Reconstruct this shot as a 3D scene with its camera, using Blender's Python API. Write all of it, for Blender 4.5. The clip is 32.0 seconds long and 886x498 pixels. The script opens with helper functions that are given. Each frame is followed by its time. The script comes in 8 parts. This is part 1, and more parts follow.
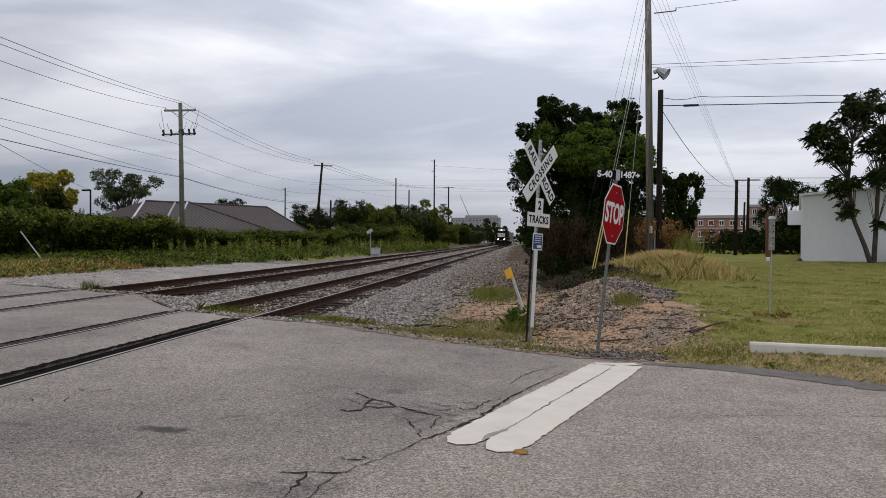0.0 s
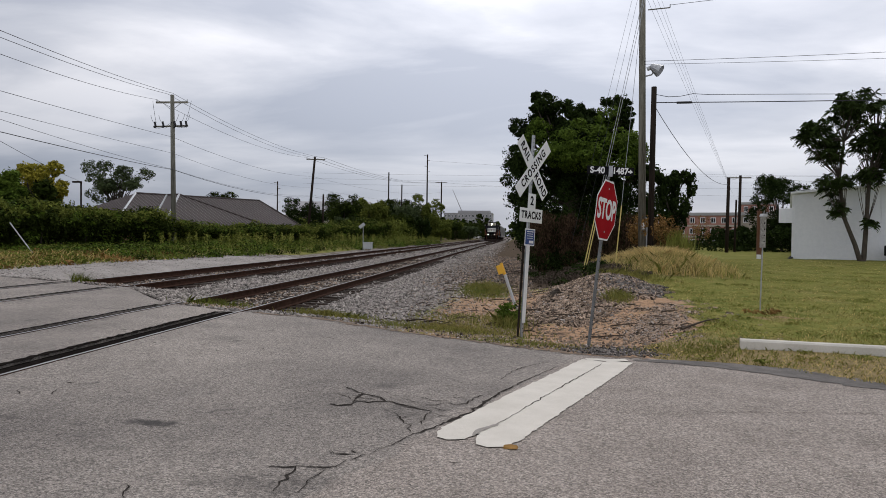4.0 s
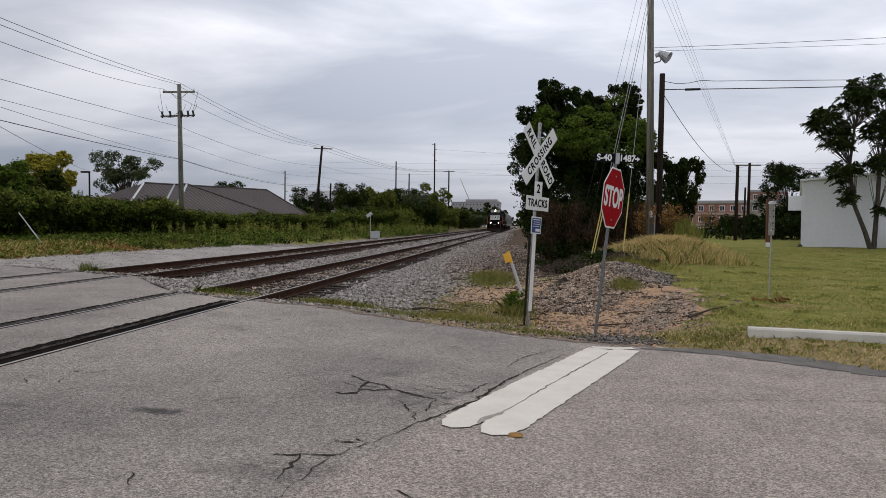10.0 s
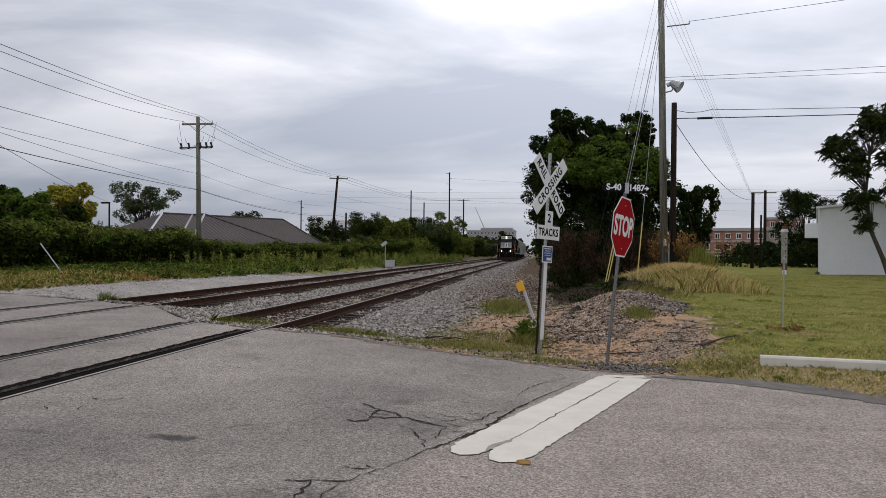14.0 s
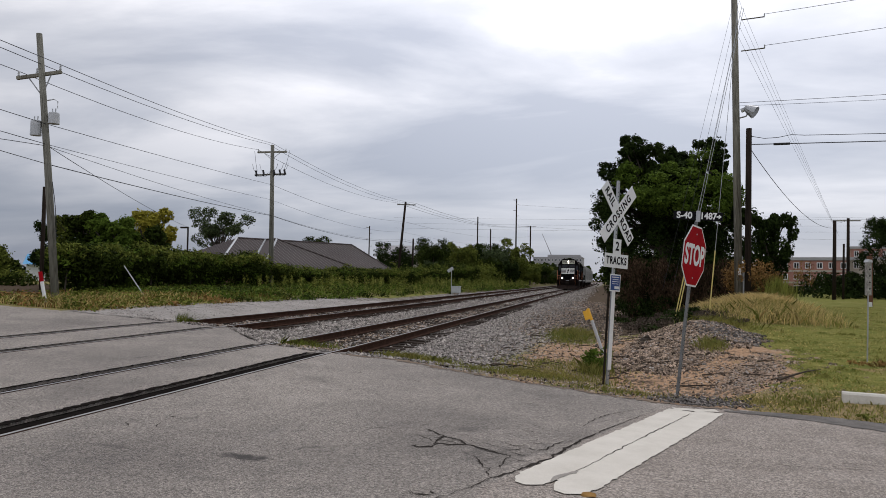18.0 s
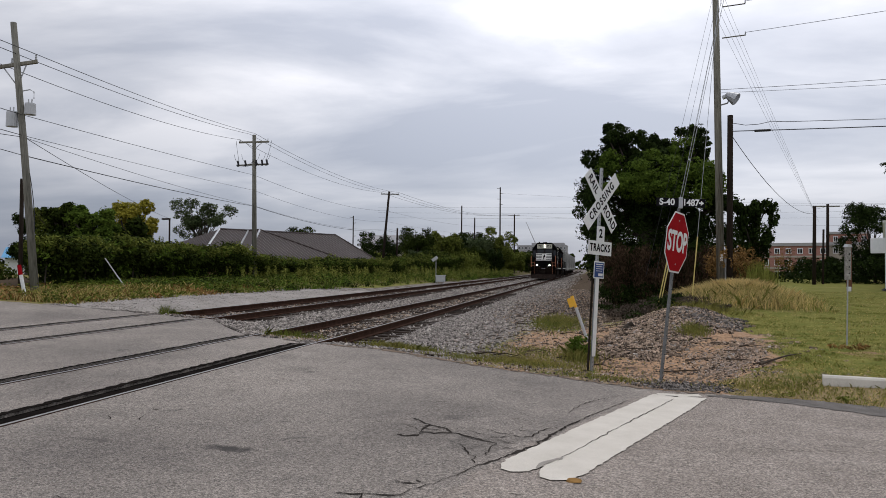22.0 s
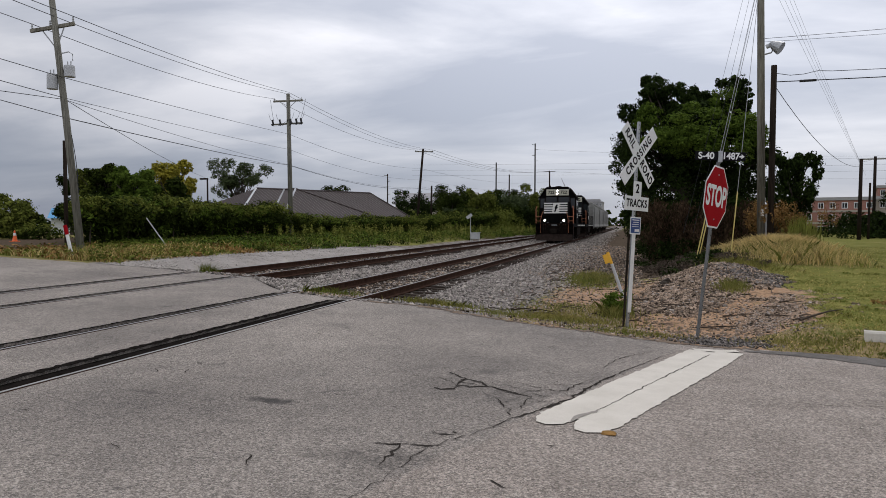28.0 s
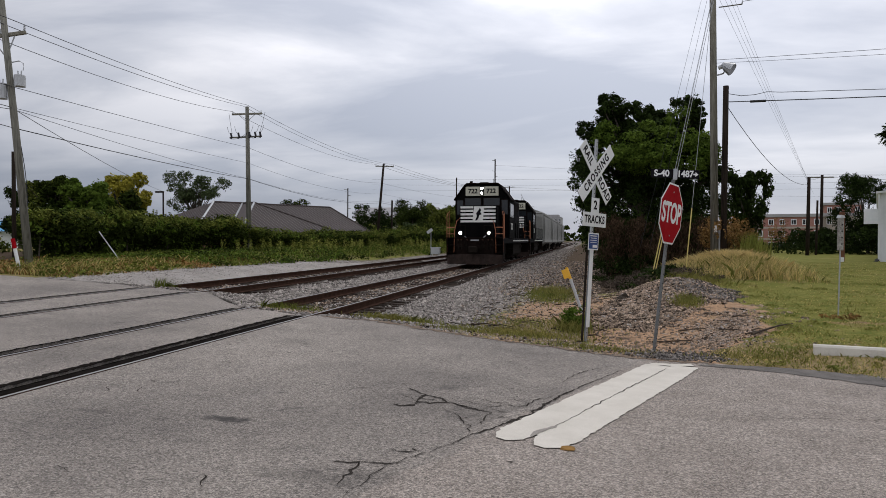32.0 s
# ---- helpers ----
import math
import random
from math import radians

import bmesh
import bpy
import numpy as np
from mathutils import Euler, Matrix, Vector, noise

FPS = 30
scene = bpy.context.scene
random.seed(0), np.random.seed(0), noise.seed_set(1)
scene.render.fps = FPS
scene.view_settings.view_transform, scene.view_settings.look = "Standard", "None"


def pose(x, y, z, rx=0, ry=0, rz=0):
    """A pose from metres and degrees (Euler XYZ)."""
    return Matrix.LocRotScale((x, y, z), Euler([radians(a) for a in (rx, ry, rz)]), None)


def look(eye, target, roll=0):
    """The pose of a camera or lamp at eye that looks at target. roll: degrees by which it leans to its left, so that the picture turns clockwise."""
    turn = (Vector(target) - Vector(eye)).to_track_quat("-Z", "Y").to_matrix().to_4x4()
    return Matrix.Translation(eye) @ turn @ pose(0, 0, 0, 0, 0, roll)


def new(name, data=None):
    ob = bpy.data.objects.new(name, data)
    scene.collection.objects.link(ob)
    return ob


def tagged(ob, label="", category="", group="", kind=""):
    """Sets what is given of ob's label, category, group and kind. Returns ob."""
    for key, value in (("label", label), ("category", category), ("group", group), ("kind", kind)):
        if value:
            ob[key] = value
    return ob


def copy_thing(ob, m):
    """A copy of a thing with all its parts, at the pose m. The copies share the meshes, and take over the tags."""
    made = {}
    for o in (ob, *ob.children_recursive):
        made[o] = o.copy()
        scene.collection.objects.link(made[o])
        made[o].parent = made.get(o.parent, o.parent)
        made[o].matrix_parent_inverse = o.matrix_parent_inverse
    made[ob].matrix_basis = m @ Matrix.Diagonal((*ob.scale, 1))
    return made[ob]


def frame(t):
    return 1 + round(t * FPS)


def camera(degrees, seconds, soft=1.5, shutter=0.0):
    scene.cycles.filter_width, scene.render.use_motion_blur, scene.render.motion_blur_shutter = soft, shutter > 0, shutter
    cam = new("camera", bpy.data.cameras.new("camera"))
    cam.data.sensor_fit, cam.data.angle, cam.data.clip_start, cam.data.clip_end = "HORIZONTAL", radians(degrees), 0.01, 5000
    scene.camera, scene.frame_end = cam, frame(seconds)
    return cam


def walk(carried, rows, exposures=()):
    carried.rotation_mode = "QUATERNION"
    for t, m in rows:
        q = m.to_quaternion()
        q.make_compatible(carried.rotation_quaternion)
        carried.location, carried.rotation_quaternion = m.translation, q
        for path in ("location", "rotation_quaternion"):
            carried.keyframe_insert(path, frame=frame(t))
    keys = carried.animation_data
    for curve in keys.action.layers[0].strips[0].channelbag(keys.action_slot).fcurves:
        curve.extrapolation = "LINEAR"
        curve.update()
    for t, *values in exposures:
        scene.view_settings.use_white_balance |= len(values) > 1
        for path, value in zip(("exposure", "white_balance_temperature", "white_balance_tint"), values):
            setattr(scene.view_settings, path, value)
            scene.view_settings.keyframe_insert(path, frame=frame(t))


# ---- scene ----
cam = camera(63.8, 32.0, 0.85)

PATH = [
    (0, (0.039, -0.147, 1.598), (-0.204, 1.838, 1.574), -0.0),
    (0.5, (0.041, -0.137, 1.593), (-0.196, 1.848, 1.566), 0.1),
    (1, (0.047, -0.138, 1.597), (-0.177, 1.85, 1.569), 0.1),
    (1.5, (0.058, -0.13, 1.592), (-0.159, 1.858, 1.554), 0.0),
    (2, (0.058, -0.124, 1.595), (-0.147, 1.865, 1.553), -0.0),
    (2.5, (0.052, -0.135, 1.593), (-0.152, 1.855, 1.555), -0.0),
    (3, (0.049, -0.134, 1.595), (-0.154, 1.855, 1.558), 0.1),
    (3.5, (0.043, -0.124, 1.594), (-0.17, 1.864, 1.558), 0.3),
    (5.5, (0.048, -0.121, 1.592), (-0.181, 1.866, 1.546), 0.6),
    (6, (0.049, -0.117, 1.591), (-0.18, 1.869, 1.545), 0.6),
    (6.5, (0.058, -0.121, 1.591), (-0.167, 1.865, 1.541), 0.6),
    (7, (0.054, -0.122, 1.591), (-0.177, 1.864, 1.541), 0.5),
    (7.5, (0.056, -0.118, 1.589), (-0.185, 1.866, 1.537), 0.4),
    (8, (0.059, -0.099, 1.591), (-0.186, 1.885, 1.534), 0.4),
    (8.5, (0.058, -0.095, 1.585), (-0.187, 1.889, 1.526), 0.3),
    (9, (0.057, -0.094, 1.586), (-0.188, 1.89, 1.525), 0.3),
    (9.5, (0.057, -0.085, 1.585), (-0.19, 1.899, 1.52), 0.3),
    (10, (0.066, -0.093, 1.584), (-0.177, 1.891, 1.515), 0.3),
    (10.5, (0.135, -0.111, 1.591), (-0.116, 1.872, 1.534), 0.3),
    (11, (0.229, -0.191, 1.582), (-0.119, 1.778, 1.527), 1.1),
    (11.5, (0.264, -0.213, 1.601), (-0.116, 1.75, 1.548), 1.5),
    (12, (0.198, -0.226, 1.596), (-0.129, 1.747, 1.558), 1.4),
    (12.5, (0.14, -0.241, 1.597), (-0.144, 1.738, 1.566), 1.3),
    (13, (0.13, -0.238, 1.595), (-0.2, 1.735, 1.582), 0.7),
    (13.5, (0.135, -0.232, 1.597), (-0.172, 1.744, 1.614), 0.2),
    (14, (0.138, -0.224, 1.597), (-0.148, 1.756, 1.608), 0.1),
    (14.5, (0.136, -0.219, 1.594), (-0.136, 1.762, 1.616), -0.2),
    (16.5, (0.121, -0.252, 1.596), (-0.147, 1.729, 1.654), -0.6),
    (17, (0.09, -0.251, 1.596), (-0.168, 1.731, 1.662), -0.4),
    (17.5, (0.099, -0.269, 1.604), (-0.306, 1.688, 1.693), 0.4),
    (18, (0.151, -0.282, 1.608), (-0.318, 1.661, 1.691), 0.8),
    (18.5, (0.167, -0.284, 1.61), (-0.301, 1.659, 1.7), 1.3),
    (19, (0.166, -0.277, 1.606), (-0.292, 1.668, 1.694), 1.4),
    (19.5, (0.152, -0.261, 1.61), (-0.306, 1.684, 1.69), 1.0),
    (20, (0.147, -0.264, 1.603), (-0.302, 1.683, 1.684), 0.8),
    (20.5, (0.146, -0.268, 1.605), (-0.289, 1.682, 1.678), 0.7),
    (21, (0.156, -0.263, 1.606), (-0.274, 1.689, 1.672), 0.5),
    (21.5, (0.154, -0.264, 1.604), (-0.275, 1.689, 1.666), 0.4),
    (22, (0.149, -0.258, 1.603), (-0.277, 1.696, 1.656), 0.2),
    (22.5, (0.148, -0.262, 1.603), (-0.276, 1.692, 1.649), 0.1),
    (23, (0.147, -0.263, 1.606), (-0.284, 1.689, 1.652), 0.0),
    (23.5, (0.144, -0.265, 1.606), (-0.302, 1.684, 1.649), 0.0),
    (24, (0.149, -0.257, 1.602), (-0.305, 1.69, 1.643), -0.0),
    (24.5, (0.151, -0.258, 1.604), (-0.308, 1.688, 1.644), -0.2),
    (25, (0.149, -0.262, 1.603), (-0.317, 1.683, 1.642), -0.2),
    (25.5, (0.147, -0.267, 1.604), (-0.339, 1.672, 1.639), -0.2),
    (27.5, (0.146, -0.271, 1.59), (-0.359, 1.664, 1.554), -0.3),
    (28, (0.152, -0.283, 1.591), (-0.368, 1.647, 1.525), -0.2),
    (28.5, (0.151, -0.281, 1.586), (-0.369, 1.649, 1.519), -0.2),
    (29, (0.163, -0.276, 1.58), (-0.31, 1.665, 1.508), -0.2),
    (29.5, (0.161, -0.274, 1.587), (-0.279, 1.675, 1.514), -0.0),
    (30, (0.158, -0.279, 1.584), (-0.269, 1.674, 1.515), 0.1),
    (30.5, (0.159, -0.273, 1.582), (-0.261, 1.681, 1.516), 0.1),
    (31, (0.153, -0.279, 1.588), (-0.26, 1.677, 1.532), 0.1),
    (31.5, (0.148, -0.281, 1.591), (-0.261, 1.676, 1.549), 0.1),
    (32, (0.153, -0.28, 1.6), (-0.259, 1.677, 1.575), -0.0),
]
walk(cam, [(t, look(eye, target, roll)) for t, eye, target, roll in PATH], [(0.0, -0.04, 6500, 13), (32.0, -0.04, 6500, 13)])

# ---- world, sun ----
SUN_EL, SUN_AZ = radians(52), radians(20)
GLOW_AZ = radians(4)


def make_world():
    w = bpy.data.worlds.new("overcast_sky")
    scene.world = w
    w.use_nodes = True
    nt = w.node_tree
    nt.nodes.clear()
    N, L = nt.nodes.new, nt.links.new
    out, bg = N("ShaderNodeOutputWorld"), N("ShaderNodeBackground")
    tc, sep = N("ShaderNodeTexCoord"), N("ShaderNodeSeparateXYZ")
    L(tc.outputs["Generated"], sep.inputs[0])
    # cloud layer seen from below: directions are spread on a flat ceiling
    mz = N("ShaderNodeMath"); mz.operation = "MAXIMUM"; mz.inputs[1].default_value = 0.0
    L(sep.outputs["Z"], mz.inputs[0])
    az = N("ShaderNodeMath"); az.operation = "ADD"; az.inputs[1].default_value = 0.16
    L(mz.outputs[0], az.inputs[0])
    cmb = N("ShaderNodeCombineXYZ")
    for k in ("X", "Y"):
        d = N("ShaderNodeMath"); d.operation = "DIVIDE"
        L(sep.outputs[k], d.inputs[0]); L(az.outputs[0], d.inputs[1]); L(d.outputs[0], cmb.inputs[k])
    mp = N("ShaderNodeMapping"); mp.inputs["Location"].default_value = (3.1, 0.65, 0); mp.inputs["Scale"].default_value = (0.62, 1.0, 1)
    mp.inputs["Rotation"].default_value = (0, 0, radians(12))
    L(cmb.outputs[0], mp.inputs[0])
    n1 = N("ShaderNodeTexNoise"); n1.inputs["Scale"].default_value = 1.05; n1.inputs["Detail"].default_value = 8; n1.inputs["Roughness"].default_value = 0.53; n1.inputs["Distortion"].default_value = 0.35
    L(mp.outputs[0], n1.inputs["Vector"])
    ramp = N("ShaderNodeValToRGB")
    cr = ramp.color_ramp
    cr.elements[0].position, cr.elements[0].color = 0.38, (0.45, 0.478, 0.535, 1)
    cr.elements[1].position, cr.elements[1].color = 0.64, (0.98, 0.98, 0.99, 1)
    e = cr.elements.new(0.5); e.color = (0.64, 0.66, 0.70, 1)
    L(n1.outputs["Fac"], ramp.inputs[0])
    # paler, bluer layer near the horizon
    hz = N("ShaderNodeMapRange"); hz.inputs["From Min"].default_value = 0.0; hz.inputs["From Max"].default_value = 0.27
    hz.inputs["To Min"].default_value = 0.85; hz.inputs["To Max"].default_value = 0.0
    L(mz.outputs[0], hz.inputs["Value"])
    mix = N("ShaderNodeMix"); mix.data_type = "RGBA"
    L(hz.outputs[0], mix.inputs["Factor"]); L(ramp.outputs[0], mix.inputs["A"]); 
    # the low cloud is darker towards the west
    hx = N("ShaderNodeMapRange"); hx.inputs["From Min"].default_value, hx.inputs["From Max"].default_value = -0.62, 0.25
    L(sep.outputs["X"], hx.inputs["Value"])
    hc = N("ShaderNodeMix"); hc.data_type = "RGBA"
    hc.inputs["A"].default_value, hc.inputs["B"].default_value = (0.22, 0.262, 0.355, 1), (0.43, 0.468, 0.55, 1)
    L(hx.outputs[0], hc.inputs["Factor"]); L(hc.outputs["Result"], mix.inputs["B"])
    sky = N("ShaderNodeTexSky"); sky.sky_type = "NISHITA"; sky.sun_disc = False
    sky.sun_elevation, sky.sun_rotation = SUN_EL, SUN_AZ
    sk = N("ShaderNodeMix"); sk.data_type = "RGBA"; sk.blend_type = "ADD"; sk.inputs["Factor"].default_value = 0.012
    L(mix.outputs["Result"], sk.inputs["A"]); L(sky.outputs[0], sk.inputs["B"])
    # the cloud is brightest overhead
    zb = N("ShaderNodeMapRange"); zb.inputs["From Min"].default_value, zb.inputs["From Max"].default_value = 0.2, 1.0
    zb.inputs["To Min"].default_value, zb.inputs["To Max"].default_value = 1.0, 1.2
    L(mz.outputs[0], zb.inputs["Value"])
    # wide glow round the hidden sun
    dt = N("ShaderNodeVectorMath"); dt.operation = "DOT_PRODUCT"
    dt.inputs[1].default_value = (math.sin(GLOW_AZ) * math.cos(SUN_EL), math.cos(GLOW_AZ) * math.cos(SUN_EL), math.sin(SUN_EL))
    L(tc.outputs["Generated"], dt.inputs[0])
    gl = N("ShaderNodeValToRGB")
    gr = gl.color_ramp
    gr.elements[0].position, gr.elements[0].color = 0.0, (0.60, 0.60, 0.60, 1)
    gr.elements[1].position, gr.elements[1].color = 1.0, (0.82, 0.82, 0.82, 1)
    for p, v in ((0.30, 0.43), (0.48, 0.40), (0.66, 0.50), (0.78, 0.61)):
        e = gr.elements.new(p); e.color = (v, v, v, 1)
    L(dt.outputs["Value"], gl.inputs[0])
    dbl = N("ShaderNodeMath"); dbl.operation = "MULTIPLY"; dbl.inputs[1].default_value = 2.0
    L(gl.outputs[0], dbl.inputs[0])
    st = N("ShaderNodeMath"); st.operation = "MULTIPLY"
    L(zb.outputs[0], st.inputs[0]); L(dbl.outputs[0], st.inputs[1]); L(st.outputs[0], bg.inputs["Strength"])
    L(sk.outputs["Result"], bg.inputs["Color"])
    L(bg.outputs[0], out.inputs[0])


make_world()
sun_data = bpy.data.lights.new("sun", "SUN")
sun_data.energy, sun_data.angle, sun_data.color = 0.5, radians(25), (1, 0.97, 0.92)
sun = new("sun", sun_data)
sun.matrix_world = look((0, 0, 60), (-math.sin(SUN_AZ) * math.cos(SUN_EL) * 50, -math.cos(SUN_AZ) * math.cos(SUN_EL) * 50, 60 - math.sin(SUN_EL) * 50))


# ---- materials ----
def mat(name, a, b, scale=2.0, fine=30.0, rough=0.8, metal=0.0, bump=0.15, spec=0.3, rnd=0.0, island=0.0, mixfine=0.45, dist=0.02, coords="Object", trans=0.0, along=(1, 1, 1)):
    m = bpy.data.materials.new(name)
    m.use_nodes = True
    nt = m.node_tree
    N, L = nt.nodes.new, nt.links.new
    bs = nt.nodes["Principled BSDF"]
    tc = N("ShaderNodeTexCoord")
    n1, n2 = N("ShaderNodeTexNoise"), N("ShaderNodeTexNoise")
    for n, s, d in ((n1, scale, 5), (n2, fine, 4)):
        n.inputs["Scale"].default_value = s
        n.inputs["Detail"].default_value = d
        n.inputs["Roughness"].default_value = 0.6
        mp = N("ShaderNodeMapping"); mp.inputs["Scale"].default_value = along
        L(tc.outputs[coords], mp.inputs[0]); L(mp.outputs[0], n.inputs["Vector"])
    mx = N("ShaderNodeMix")
    mx.inputs["Factor"].default_value = mixfine
    L(n1.outputs["Fac"], mx.inputs["A"]); L(n2.outputs["Fac"], mx.inputs["B"])
    mr = N("ShaderNodeMapRange")
    mr.inputs["From Min"].default_value, mr.inputs["From Max"].default_value = 0.33, 0.67
    L(mx.outputs["Result"], mr.inputs["Value"])
    col = N("ShaderNodeMix"); col.data_type = "RGBA"
    col.inputs["A"].default_value, col.inputs["B"].default_value = (*a, 1), (*b, 1)
    L(mr.outputs[0], col.inputs["Factor"])
    last = col.outputs["Result"]
    for amount, sock in ((rnd, "obj"), (island, "isl")):
        if amount:
            src = N("ShaderNodeObjectInfo").outputs["Random"] if sock == "obj" else N("ShaderNodeNewGeometry").outputs["Random Per Island"]
            r = N("ShaderNodeMapRange"); r.inputs["To Min"].default_value, r.inputs["To Max"].default_value = 1 - amount, 1 + amount
            L(src, r.inputs["Value"])
            hs = N("ShaderNodeHueSaturation"); L(r.outputs[0], hs.inputs["Value"]); L(last, hs.inputs["Color"])
            last = hs.outputs[0]
    L(last, bs.inputs["Base Color"])
    rr = N("ShaderNodeMapRange"); rr.inputs["To Min"].default_value, rr.inputs["To Max"].default_value = max(0.02, rough - 0.1), min(1, rough + 0.1)
    L(n2.outputs["Fac"], rr.inputs["Value"]); L(rr.outputs[0], bs.inputs["Roughness"])
    bs.inputs["Metallic"].default_value = metal
    bs.inputs["Specular IOR Level"].default_value = spec
    if trans:
        tl, ms = N("ShaderNodeBsdfTranslucent"), N("ShaderNodeMixShader")
        L(last, tl.inputs["Color"]); ms.inputs[0].default_value = trans
        out = nt.nodes["Material Output"]
        L(bs.outputs[0], ms.inputs[1]); L(tl.outputs[0], ms.inputs[2]); L(ms.outputs[0], out.inputs["Surface"])
    if bump:
        bp = N("ShaderNodeBump"); bp.inputs["Strength"].default_value = bump; bp.inputs["Distance"].default_value = dist
        L(n2.outputs["Fac"], bp.inputs["Height"]); L(bp.outputs[0], bs.inputs["Normal"])
    return m


def glow(name, c, strength):
    m = bpy.data.materials.new(name)
    m.use_nodes = True
    bs = m.node_tree.nodes["Principled BSDF"]
    bs.inputs["Base Color"].default_value = (*c, 1)
    bs.inputs["Emission Color"].default_value = (*c, 1)
    bs.inputs["Emission Strength"].default_value = strength
    return m


def glass(name, tint=(0.012, 0.014, 0.016)):
    m = mat(name, tint, tuple(1.3 * v for v in tint), rough=0.14, bump=0, spec=0.35)
    return m


